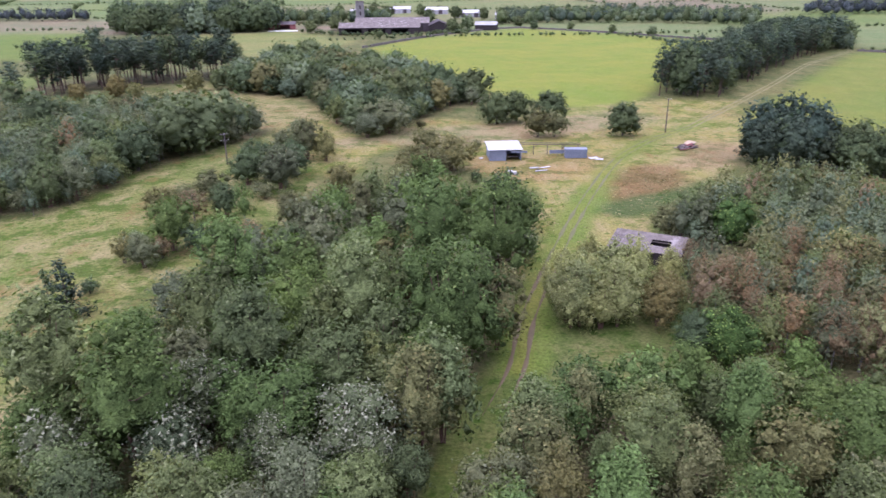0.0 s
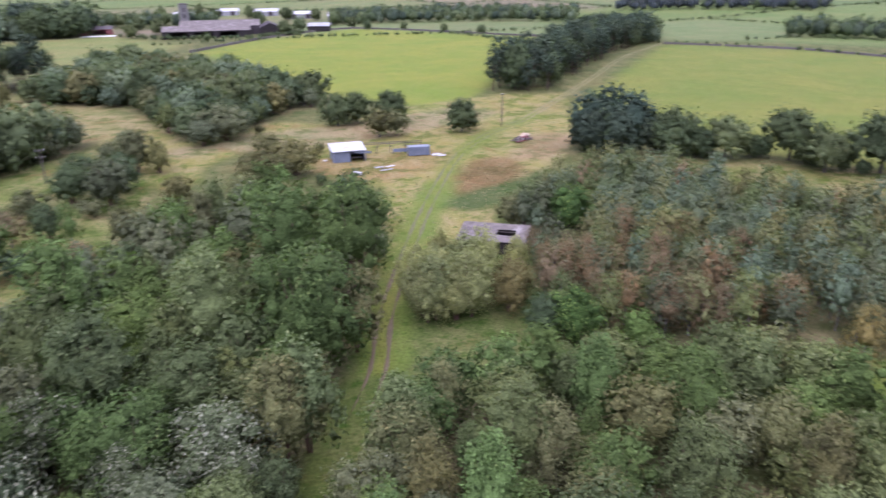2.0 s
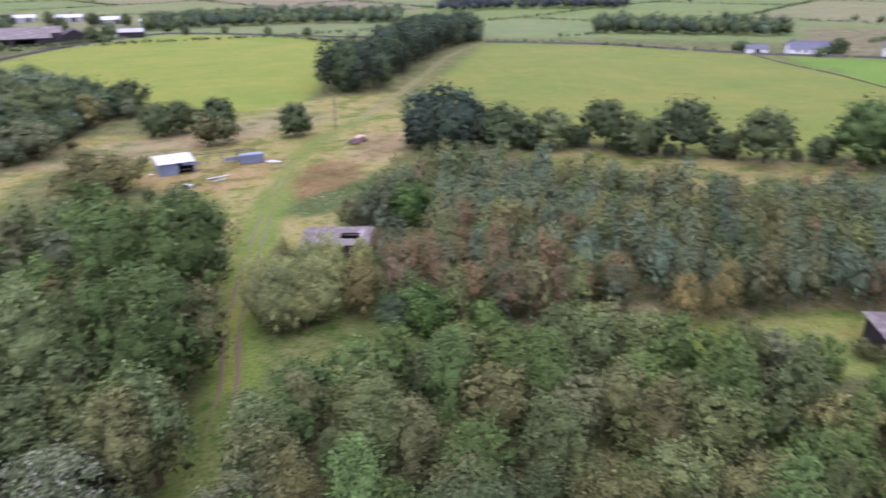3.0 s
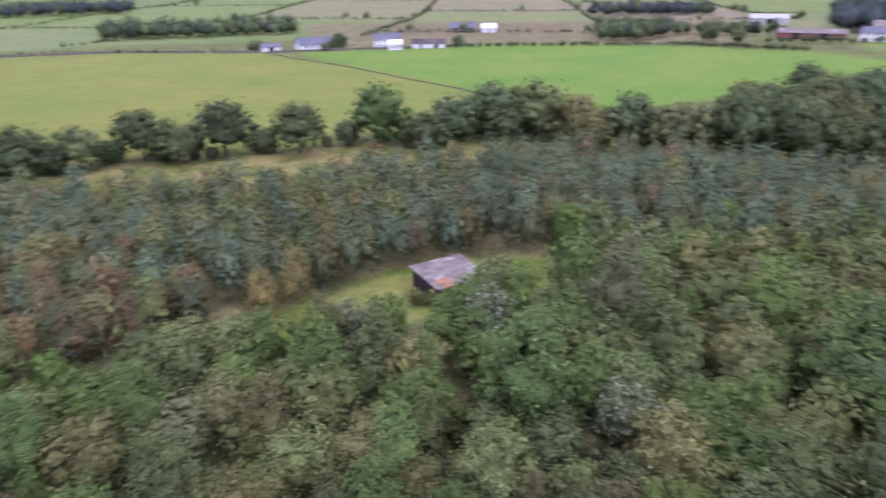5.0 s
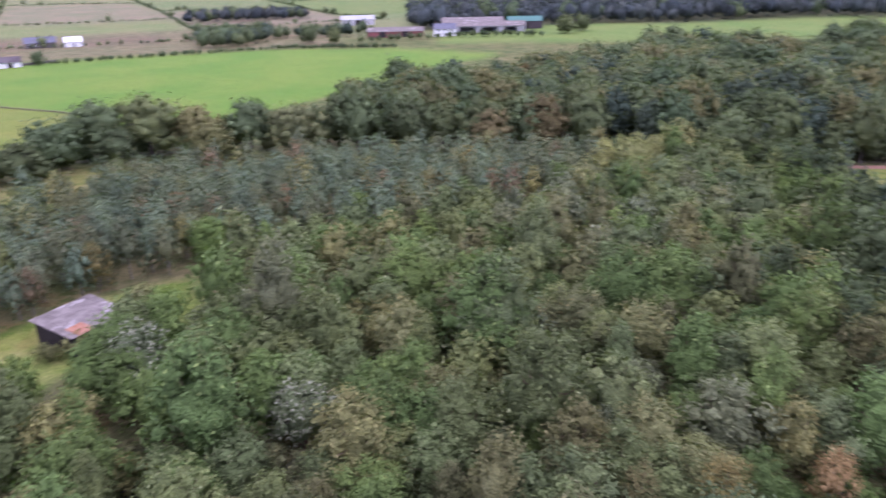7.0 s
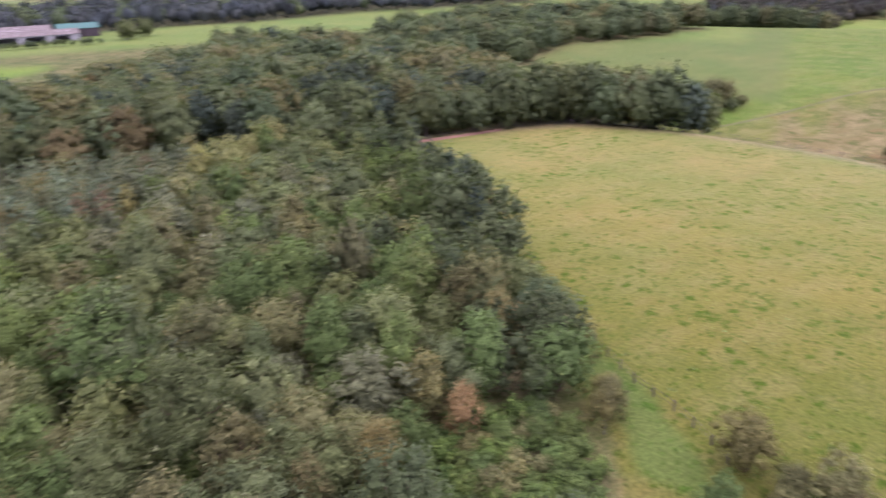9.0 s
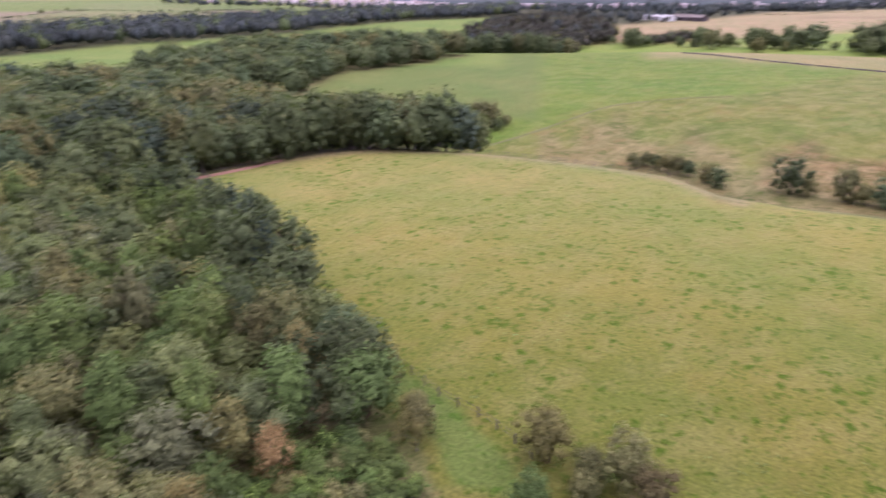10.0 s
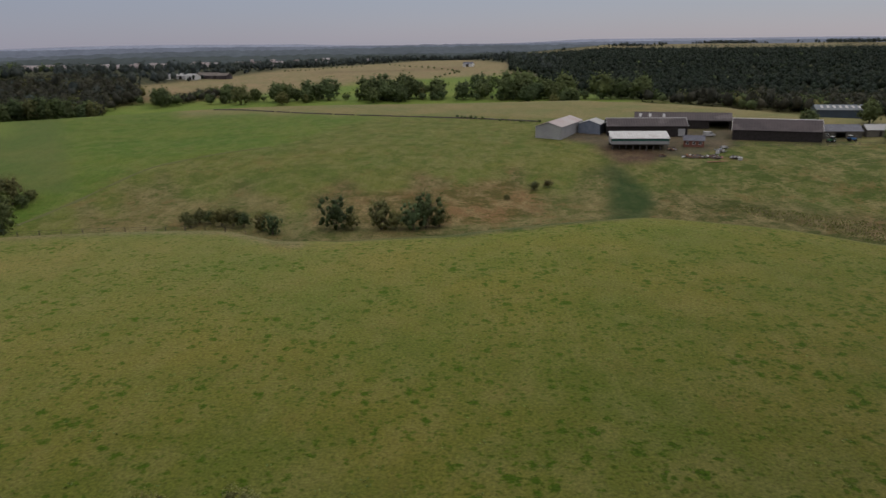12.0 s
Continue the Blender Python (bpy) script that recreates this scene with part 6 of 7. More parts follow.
def sheet_shed(name, x, y, turn, L, W, front, back, wall_mat, roof_mat, label, columns, rows, holes=(), rusty=(), gaps=(), seed=1):
    """A low shed with a one-way roof of single sheets on purlins. holes: sheets that have fallen in; rusty: rusted ones; gaps: open stretches of the front."""
    g = random.Random(seed)
    ob = thing(name, x, y, turn, label, "shed")
    t = 0.12
    start = -L / 2
    for a, b in list(gaps) + [(L / 2, L / 2)]:
        if a - start > 0.05:
            part("wall", box(start, -W / 2, -0.2, a, -W / 2 + t, front), wall_mat, ob)
        start = b
    part("wall", box(-L / 2, W / 2 - t, -0.2, L / 2, W / 2, back), wall_mat, ob)
    for s in (-1, 1):
        x0 = s * L / 2 - (t if s > 0 else 0)
        part("wall", prism([(x0, -W / 2 + t, -0.2), (x0, W / 2 - t, -0.2), (x0, W / 2 - t, back), (x0, -W / 2 + t, front)], (t, 0, 0)), wall_mat, ob)
    for k in range(4):
        f = (k + 0.5) / 4
        yy, zz = -W / 2 + W * f, front + (back - front) * f
        part("purlin", box(-L / 2, yy - 0.06, zz - 0.12, L / 2, yy + 0.06, zz), OLD_WOOD, ob)
    cw, over = (L + 0.6) / columns, 0.35
    for i in range(columns):
        for j in range(rows):
            if (i, j) in holes:
                continue
            x0, x1 = -L / 2 - 0.3 + cw * i - 0.04, -L / 2 - 0.3 + cw * (i + 1) + 0.02
            f0, f1 = j / rows, (j + 1) / rows + 0.03
            y0, y1 = -W / 2 - over + (W + 2 * over) * f0, -W / 2 - over + (W + 2 * over) * f1
            z0, z1 = (front + (back - front) * (yy + W / 2) / W + 0.05 + 0.02 * j for yy in (y0, y1))
            dz, dx = g.uniform(0, 0.03), g.uniform(-0.03, 0.03)
            part("roof_sheet", ribbed((x0, y0 + g.uniform(-0.05, 0.05), z0 + dz), (x1, y0, z0 + dz + dx), (x1, y1, z1 + dz + dx), (x0, y1, z1 + dz), 0.45, 0.05, 0.015), RUST if (i, j) in rusty else roof_mat, ob, "rusted orange sheet" if (i, j) in rusty else "")
    return ob


# Sheds in the scrub and in the clearing.
sheet_shed("old_shed", 30.4, 99.2, -26, 10, 5.8, 2.0, 2.5, BLACK_WOOD, ASBESTOS, "derelict dark timber shed under a greyish pink sheet roof with holes", 11, 3, holes={(6, 1), (7, 1), (8, 1)}, gaps=[(-3.4, -2.6), (-0.6, 1.4)], seed=4)
sheet_shed("brush_shed", 76.6, 39.6, -31, 7.4, 6.6, 2.4, 2.9, BLACK_WOOD, ASBESTOS, "dark shed with a greyish pink sheet roof and a rusty patch", 8, 3, rusty={(1, 0), (2, 0)}, gaps=[(0.5, 2.2)], seed=9)


def white_shed():
    """Pale metal shed with an open bay, a blue panel sagging from it, and a pole frame leading on to a steel box."""
    ob = sheet_shed("metal_shed", 14.1, 161.2, 3, 7.2, 6.4, 2.5, 2.9, SHEET_BLUE, SHEET_WHITE, "blue-grey metal shed with a white roof and open bay", 7, 2, gaps=[(0.2, 3.4)], seed=3)
    part("workbench", box(0.8, -2.6, 0.7, 3.2, -1.9, 0.8), OLD_WOOD, ob)
    part("hanging_panel", prism([(1.2, -3.3, 1.9), (4.9, -3.35, 1.7), (4.9, -3.35, 2.2), (1.2, -3.3, 2.4)], (0, 0.05, 0)), SHEET_BLUE, ob, "sagging blue sheet panel")
    return ob


white_shed()
frame_ob = thing("pole_frame", 24.5, 163.6, -4, "weathered timber pole frame between shed and steel box", "frame")
for k, px in enumerate((-6.6, -3.2, 0.0, 3.4, 7.0)):
    part("post", box(px - 0.09, -0.09, -0.3, px + 0.09, 0.09, 2.35), OLD_WOOD, frame_ob)
part("rail", box(-7.2, -0.07, 2.35, 7.6, 0.07, 2.5), OLD_WOOD, frame_ob)
part("rail", box(-7.2, 1.5, 2.35, 7.6, 1.62, 2.47), OLD_WOOD, frame_ob)
for px in (-3.2, 3.4):
    part("brace", prism([(px, -0.05, 1.5), (px + 0.7, -0.05, 2.35), (px + 0.85, -0.05, 2.35), (px + 0.1, -0.05, 1.4)], (0, 0.1, 0)), OLD_WOOD, frame_ob)


def steel_box():
    ob = thing("steel_container", 30.6, 160.8, -3, "blue-grey steel storage box in rough grass", "container")
    part("body", box(-2.5, -1.1, 0.08, 2.5, 1.1, 2.0), SHEET_BLUE, ob)
    for k in range(13):
        u = -2.35 + k * 0.39
        part("rib", box(u - 0.06, -1.15, 0.15, u + 0.06, -1.1, 1.95), SHEET_BLUE, ob)
    part("roof", box(-2.55, -1.16, 2.0, 2.55, 1.16, 2.08), SHEET_BLUE, ob)
    for s in (-1, 1):
        part("skid", box(-2.4, s * 0.8 - 0.1, -0.1, 2.4, s * 0.8 + 0.1, 0.08), OLD_WOOD, ob)
    return ob


steel_box()
low = thing("sheet_screen", 26.8, 162.6, -3, "low blue-grey sheet screen on short posts", "screen")
part("panel", ribbed((-1.9, 0, 0.5), (1.9, 0, 0.5), (1.9, 0, 1.3), (-1.9, 0, 1.3), 0.4, 0.05, 0.02), SHEET_BLUE, low)
for px in (-1.7, 0, 1.7):
    part("post", box(px - 0.06, 0.03, -0.2, px + 0.06, 0.15, 1.35), OLD_WOOD, low)


def loose_sheet(x, y, turn, w, d, mat, label, lean=4.0, name="loose_sheet"):
    ob = thing(name, x, y, turn, label, "debris", "scrap in the grass")
    p = part("sheet", ribbed((-w / 2, -d / 2, 0), (w / 2, -d / 2, 0), (w / 2, d / 2, 0), (-w / 2, d / 2, 0), 0.4, 0.05, 0.03), mat, ob)
    p.matrix_basis = Matrix.Translation((0, 0, 0.12)) @ Matrix.Rotation(radians(lean), 4, "X")
    part("lath", box(-w / 2, -0.05, 0.0, w / 2, 0.05, 0.06), OLD_WOOD, ob)
    return ob


for x, y, turn, w, d, mat, label in [(34.6, 159.6, 20, 2.2, 1.2, SHEET_WHITE, "white metal sheet lying in the grass"), (35.6, 158.4, -15, 1.8, 1.0, SHEET_WHITE, "white metal sheet lying in the grass"), (9.0, 160.4, 50, 0.9, 0.8, SHEET_WHITE, "small white sheet beside the shed"),
                                     (20.0, 151.3, 15, 2.0, 0.7, SHEET_PALE, "pale board on the rough grass"), (21.3, 148.9, 20, 3.0, 0.5, SHEET_PALE, "long pale board on the grass"), (22.5, 151.7, 25, 2.4, 0.5, SHEET_WHITE, "long pale board on the grass"), (20.6, 150.2, 95, 1.6, 0.4, OLD_WOOD, "weathered plank on the grass")]:
    loose_sheet(x, y, turn, w, d, mat, label)


def tub(x, y, turn):
    ob = thing("bath_tub", x, y, turn, "white bath tub lying in the grass", "tub")
    bm = box(-0.85, -0.36, 0.02, 0.85, 0.36, 0.55, taper=-0.06)
    part("body", bm, SHEET_WHITE, ob)
    part("rim", box(-0.93, -0.44, 0.55, 0.93, 0.44, 0.6), SHEET_WHITE, ob)
    return ob


tub(14.8, 146.8, -50)


def timber_pile(x, y, turn, count, seed):
    g = random.Random(seed)
    ob = thing("timber_pile", x, y, turn, "heap of pinkish timber lengths and boards by the track", "timber")
    for k in range(count):
        L, tier = g.uniform(1.6, 3.4), k % 3
        b = part("timber", box(-L / 2, -0.13, -0.11, L / 2, 0.13, 0.11), (SHEET_RED, OLD_WOOD, ASBESTOS, ASBESTOS)[k % 4], ob)
        b.matrix_basis = pose(g.uniform(-3.0, 2.2), g.uniform(-1.3, 1.3), 0.15 + tier * 0.26, g.uniform(-6, 6), g.uniform(-8, 8), g.uniform(-35, 35))
    p = part("board", box(-1.6, -1.0, 0, 1.6, 1.0, 0.06), rough_material("pale_board", (0.38, 0.29, 0.21), (0.31, 0.24, 0.18), 0.8, 6.0), ob, "pale yellow board on top")
    p.matrix_basis = pose(2.8, 0.9, 0.75, 6, -5, 15)
    return ob


timber_pile(58.6, 168.6, 38, 34, 5)


def utility_pole(x, y, h, arms, turn):
    ob = thing("utility_pole", x, y, turn, "wooden electricity pole with crossarms in rough grass", "pole", "poles")
    bm = bmesh.new()
    tube(bm, [(0, 0, -0.5), (0, 0, h / 2), (0, 0, h)], [0.16, 0.14, 0.11], 8)
    part("shaft", bm, OLD_WOOD, ob)
    for k in range(arms):
        z = h - 0.3 - k * 1.4
        arm = part("crossarm", box(-0.85, -0.14, z - 0.05, 0.85, -0.02, z + 0.05), STONE, ob, "weathered grey crossarm")
        for u in (-0.72, 0.0, 0.72):
            bm = bmesh.new()
            tube(bm, [(u, -0.09, z + 0.07), (u, -0.09, z + 0.18), (u, -0.09, z + 0.28)], [0.03, 0.045, 0.025], 6)
            part("insulator", bm, RENDER_WHITE, arm)


utility_pole(-48.2, 156.6, 7.2, 2, 20)
utility_pole(58.9, 186.7, 9.0, 1, -30)

# Farm beyond the gully.
FARM = "farm buildings"
gable_house("sheet_barn", -40.6, -332.0, 64.0, 30, 12, 5.0, 6.9, SHEET_PALE, SHEET_PINK, "pale grey corrugated barn with a pinkish roof", "barn", FARM, doors=[(3, 3.5, 3.6)], door_mat=SHEET_DARK)
gable_house("sheet_barn", -56.6, -338.0, 66.5, 12, 10, 4.3, 5.9, SHEET_BLUE, SHEET_PALE, "small blue-sided barn with a pale roof", "barn", FARM, doors=[(-3.4, 1.6, 3.0)], door_mat=SHEET_RED)
gable_house("long_barn", -79.6, -332.5, 175, 35, 14, 4.4, 7.2, BLACK_WOOD, SHEET_DARK, "long dark barn with a purplish grey roof", "barn", FARM, barge=SHEET_PALE, doors=[(15, 3, 3.2)], door_mat=SHEET_PALE)
gable_house("long_barn", -102.0, -353.0, 166, 44, 15, 3.7, 6.4, BLACK_WOOD, SHEET_DARK, "very long dark barn with rooflights", "barn", FARM, openings=[(12, 21)], skylights=(-19.5, -15.0, -8.5), windows=[(-5, 1.6, 2.4, 0.9)])
gable_house("long_barn", -132.4, -317.2, 160, 35, 16, 4.2, 8.2, BLACK_WOOD, SHEET_DARK, "big dark brown barn with pale edged roof", "barn", FARM, barge=SHEET_WHITE, doors=[(8, 3.4, 3.4), (-9, 3.4, 3.4)], door_mat=BLACK_WOOD)
gable_house("brick_outhouse", -93.2, -303.2, 164, 8, 5, 2.6, 4.2, BRICK_RED, SLATE, "small red brick outhouse with white windows", "outhouse", FARM, windows=[(-2.6, 0.9, 1.0, 1.1), (0, 0.9, 1.0, 1.1), (2.6, 0.9, 1.0, 1.1)], pitch=0.6)
gable_house("stone_barn", -158.0, -315.0, 176, 16, 8, 3.0, 5.2, STONE, SLATE, "stone cart shed with a slate roof", "barn", FARM, openings=[(-3, 1.5)], windows=[(-6, 1.0, 1.0, 1.0)], pitch=0.6)
gable_house("stone_barn", -173.5, -314.0, 178, 11, 7, 2.8, 4.6, STONE, SHEET_PALE, "stone shed with a pale sheet roof", "barn", FARM, doors=[(0, 1.2, 2.1)])
gable_house("sheet_barn", -186.0, -374.0, 168, 23, 13, 5.0, 7.0, SHEET_NAVY, SHEET_NAVY, "navy blue shed with pale rooflights behind the farm", "barn", FARM, skylights=7)


def lean_to():
    """Raised loft on posts with a white sheet roof and a green band."""
    ob = thing("feed_loft", -69.8, -301.5, 176, "raised timber loft on posts with a white roof and green band", "barn", FARM, z=-6.4)
    for k in range(9):
        u = -11 + k * 2.75
        part("post", box(u - 0.15, -4.6, -0.8, u + 0.15, -4.3, 2.4), OLD_WOOD, ob)
    part("floor", box(-11.6, -4.8, 2.4, 11.6, 4.5, 2.7), OLD_WOOD, ob)
    part("lower_band", box(-11.6, -4.8, 2.7, 11.6, -4.6, 3.9), SHEET_PALE, ob)
    part("green_band", box(-11.6, -4.7, 3.9, 11.6, -4.5, 5.0), SHEET_GREEN, ob)
    for s in (-1, 1):
        part("wall", box(s * 11.6 - 0.1, -4.6, 2.7, s * 11.6 + 0.1, 4.5, 5.6), SHEET_PALE, ob)
    part("back_wall", box(-11.5, 4.3, -0.6, 11.5, 4.5, 5.9), BLACK_WOOD, ob)
    part("roof", ribbed((-12, -5.2, 5.05), (12, -5.2, 5.05), (12, 4.7, 6.9), (-12, 4.7, 6.9), 1.0), SHEET_WHITE, ob)
    return ob


lean_to()


def rubble_heap(x, y, spread, count, mats, label, seed):
    g = random.Random(seed)
    ob = thing("scrap_heap", x, y, g.uniform(0, 360), label, "heap", "farmyard heaps")
    bm = bmesh.new()
    bv, bf = BALLS[1]
    vs = [bm.verts.new((p[0] * spread * g.uniform(0.8, 1.1), p[1] * spread * 0.6 * g.uniform(0.8, 1.1), max(-0.2, p[2]) * 0.8 * g.uniform(0.6, 1.1))) for p in bv]
    for f in bf:
        bm.faces.new([vs[k] for k in f])
    part("mound", bm, MUD, ob)
    for k in range(count):
        s = g.uniform(0.25, 0.8)
        b = part("scrap_piece", box(-s, -s * 0.4, -0.12, s, s * 0.4, 0.14, taper=0.03), mats[k % len(mats)], ob)
        a, r = g.uniform(0, 6.28), math.sqrt(g.random()) * spread
        b.matrix_basis = pose(math.cos(a) * r, math.sin(a) * r * 0.6, 0.75 * (1 - r / spread) + 0.18, g.uniform(-30, 30), g.uniform(-30, 30), g.uniform(0, 180))
    return ob


rubble_heap(-83, -297, 2.6, 22, [SHEET_PALE, SOIL, OLD_WOOD, RUST], "heap of scrap and earth beside the loft", 1)
rubble_heap(-88.5, -284.5, 5.2, 46, [OLD_WOOD, SHEET_WHITE, SHEET_DARK, RUST, SOIL], "big heap of scrap timber and metal", 2)
rubble_heap(-95.5, -283, 4.2, 36, [SHEET_DARK, OLD_WOOD, SHEET_WHITE, SHEET_RED], "tangled heap of rusty farm scrap", 6)
rubble_heap(-101, -292.5, 3.4, 24, [SHEET_WHITE, SHEET_PALE, SHEET_BLUE, OLD_WOOD], "heap of pale scrap in the yard", 3)
rubble_heap(-102.5, -281, 3.0, 22, [OLD_WOOD, SHEET_PALE, BLACK_WOOD], "heap of boards and scrap", 4)
rubble_heap(-104, -298, 2.4, 16, [SHEET_WHITE, SHEET_PALE, OLD_WOOD], "heap of pale sheets in the yard", 7)
rubble_heap(-76, -287, 2.2, 14, [SOIL, SHEET_DARK], "low heap of reddish earth and scrap", 8)
loose_sheet(-95, -276.5, 12, 9, 1.3, RUST, "long rusty trailer bed on the grass", 0, "trailer_bed")


def white_tank(x, y):
    ob = thing("water_tank", x, y, 0, "round white plastic tank in the yard", "tank")
    bm = bmesh.new()
    tube(bm, [(0, 0, 0), (0, 0, 0.1), (0, 0, 1.1), (0, 0, 1.35)], [0.75, 0.8, 0.8, 0.5], 12)
    part("body", bm, SHEET_WHITE, ob)
    part("lid", box(-0.2, -0.2, 1.35, 0.2, 0.2, 1.45), SHEET_DARK, ob)


white_tank(-103.5, -277.5)
white_tank(-98.5, -288.5)


def wheel(parent, x, y, r, w, label=""):
    bm = bmesh.new()
    tube(bm, [(x, y - w / 2, r), (x, y - w / 2 + 0.03, r), (x, y + w / 2 - 0.03, r), (x, y + w / 2, r)], [r * 0.85, r, r, r * 0.85], 14)
    ty = part("tyre", bm, BLACK_WOOD, parent)
    bm = bmesh.new()
    tube(bm, [(x, y - w / 2 - 0.02, r), (x, y + w / 2 + 0.02, r)], [r * 0.5, r * 0.5], 10)
    part("rim", bm, SHEET_PALE, ty)


def tractor(x, y, turn, paint, label):
    ob = thing("tractor", x, y, turn, label, "tractor", "farm machines")
    part("bonnet", box(0.2, -0.42, 0.75, 1.9, 0.42, 1.45, taper=0.05), paint, ob)
    part("chassis", box(-1.0, -0.35, 0.55, 1.9, 0.35, 0.8), BLACK_WOOD, ob)
    cab = part("cab", box(-1.15, -0.65, 0.9, 0.25, 0.65, 1.5), paint, ob)
    part("cab_glass", box(-1.05, -0.6, 1.5, 0.18, 0.6, 2.35, taper=0.06), GLASS, cab)
    part("cab_roof", box(-1.2, -0.7, 2.35, 0.3, 0.7, 2.5, taper=0.05), SHEET_WHITE, cab)
    for s in (-1, 1):
        wheel(ob, -0.75, s * 0.75, 0.8, 0.42)
        wheel(ob, 1.5, s * 0.65, 0.5, 0.3)
        part("mudguard", box(-1.3, s * 0.75 - 0.25, 1.55, -0.2, s * 0.75 + 0.25, 1.65), paint, ob)
    part("exhaust", box(0.9, 0.3, 1.45, 0.98, 0.38, 2.2), BLACK_WOOD, ob)


tractor(-158.4, -304.5, 170, rough_material("blue_paint", (0.05, 0.16, 0.36), (0.04, 0.12, 0.28), 1.0, 6.0, 0.4), "blue tractor with a cab in the farmyard")
tractor(-149.8, -303.5, 20, rough_material("green_paint", (0.03, 0.13, 0.05), (0.03, 0.10, 0.04), 1.0, 6.0, 0.4), "dark green tractor parked beside the barn")


def van(x, y, turn):
    ob = thing("van", x, y, turn, "white van parked between the barns", "van")
    body = bmesh.new()
    prism([(-2.4, -0.95, 0.35), (2.5, -0.95, 0.35), (2.5, -0.95, 1.0), (1.7, -0.95, 1.15), (1.0, -0.95, 2.1), (-2.4, -0.95, 2.2)], (0, 1.9, 0), body)
    part("body", body, SHEET_WHITE, ob)
    part("windscreen", prism([(1.72, -0.8, 1.2), (1.72, 0.8, 1.2), (1.08, 0.8, 2.02), (1.08, -0.8, 2.02)], (0.04, 0, 0.03)), GLASS, ob)
    for s in (-1, 1):
        part("side_window", box(0.3, s * 0.96 - 0.02, 1.3, 1.1, s * 0.96 + 0.02, 1.9), GLASS, ob)
        wheel(ob, -1.5, s * 0.85, 0.34, 0.22)
        wheel(ob, 1.6, s * 0.85, 0.34, 0.22)
        part("headlight", box(2.48, s * 0.65 - 0.15, 0.75, 2.53, s * 0.65 + 0.15, 0.95), SHEET_PALE, ob)
    return ob


van(-106.4, -325.0, 175)


def post_fence(line, gap, label, rails=2, high=1.15, group="fences", name="fence"):
    """Posts with rails or wires between them along a line of the plan."""
    ob = thing(name, line[0][0], line[0][1], 0, label, "fence", group)
    base = Vector((line[0][0], line[0][1], float(height(*line[0]))))
    pts = np.array(line, float)
    s = np.concatenate([[0], np.cumsum(np.hypot(*np.diff(pts, axis=0).T))])
    t = np.linspace(0, s[-1], max(2, int(s[-1] / gap) + 1))
    xs, ys = np.interp(t, s, pts[:, 0]), np.interp(t, s, pts[:, 1])
    zs = height(xs, ys)
    g = random.Random(len(t))
    tops = [Vector((x, y, z)) - base for x, y, z in zip(xs, ys, zs)]
    shaft = None
    for p in tops:
        if shaft is None:
            post = part("post", box(-0.07, -0.07, -0.35, 0.07, 0.07, high, taper=0.01), OLD_WOOD, ob)
            shaft = post.data
        else:
            post = new("post", shaft)
            post.parent = ob
        post.matrix_basis = pose(p.x, p.y, p.z, g.uniform(-5, 5), g.uniform(-5, 5), g.uniform(0, 90))
    for k in range(rails):
        bm = bmesh.new()
        z = Vector((0, 0, high * (0.45 + 0.45 * k)))
        tube(bm, [p + z for p in tops], [0.025 if high < 1.2 else 0.05] * len(tops), 3)
        part("rail", bm, OLD_WOOD, ob)


post_fence([(66, -58), (52, -54), (44, -51.5), (39.4, -50), (35, -49.6), (30.3, -48.4), (26.8, -46.8)], 2.6, "old leaning post and wire fence beside the pasture")
post_fence([(141, -83), (139, -95), (138.5, -113), (131, -133), (107, -149), (80, -155), (52, -157)], 4.5, "post and wire fence along the pasture brow")
post_fence([(-107.4, -299), (-125, -297), (-145, -294.5), (-166, -294)], 3.0, "post and rail fence before the big barn", 2, 1.3)


MOSSY = rough_material("mossy_stone", (0.150, 0.140, 0.075), (0.105, 0.110, 0.052), 0.5, 5.0)


def stone_wall(line, high, wide, label, seed=1, name="stone_wall", mat=STONE):
    """A dry stone wall as a course of uneven blocks."""
    g = random.Random(seed)
    ob = thing(name, line[0][0], line[0][1], 0, label, "wall", "field walls")
    base = Vector((line[0][0], line[0][1], float(height(*line[0]))))
    pts = np.array(line, float)
    s = np.concatenate([[0], np.cumsum(np.hypot(*np.diff(pts, axis=0).T))])
    t = np.arange(0, s[-1], 1.6)
    xs, ys = np.interp(t, s, pts[:, 0]), np.interp(t, s, pts[:, 1])
    bm = bmesh.new()
    for k in range(len(t) - 1):
        if g.random() < 0.03:
            continue
        a = Vector((xs[k], ys[k], float(height(xs[k], ys[k])))) - base
        b = Vector((xs[k + 1], ys[k + 1], float(height(xs[k + 1], ys[k + 1])))) - base
        n = (b - a).cross(Vector((0, 0, 1))).normalized() * wide / 2 * g.uniform(0.85, 1.15)
        h0, h1 = high * g.uniform(0.75, 1.1), high * g.uniform(0.75, 1.1)
        v = [bm.verts.new(p) for p in (a - n + Vector((0, 0, -0.3)), b - n + Vector((0, 0, -0.3)), b + n + Vector((0, 0, -0.3)), a + n + Vector((0, 0, -0.3)), a - n * 0.7 + Vector((0, 0, h0)), b - n * 0.7 + Vector((0, 0, h1)), b + n * 0.7 + Vector((0, 0, h1)), a + n * 0.7 + Vector((0, 0, h0)))]
        for f in ((3, 2, 1, 0), (4, 5, 6, 7), (0, 1, 5, 4), (1, 2, 6, 5), (2, 3, 7, 6), (3, 0, 4, 7)):
            bm.faces.new([v[m] for m in f])
    part("courses", bm, mat, ob)


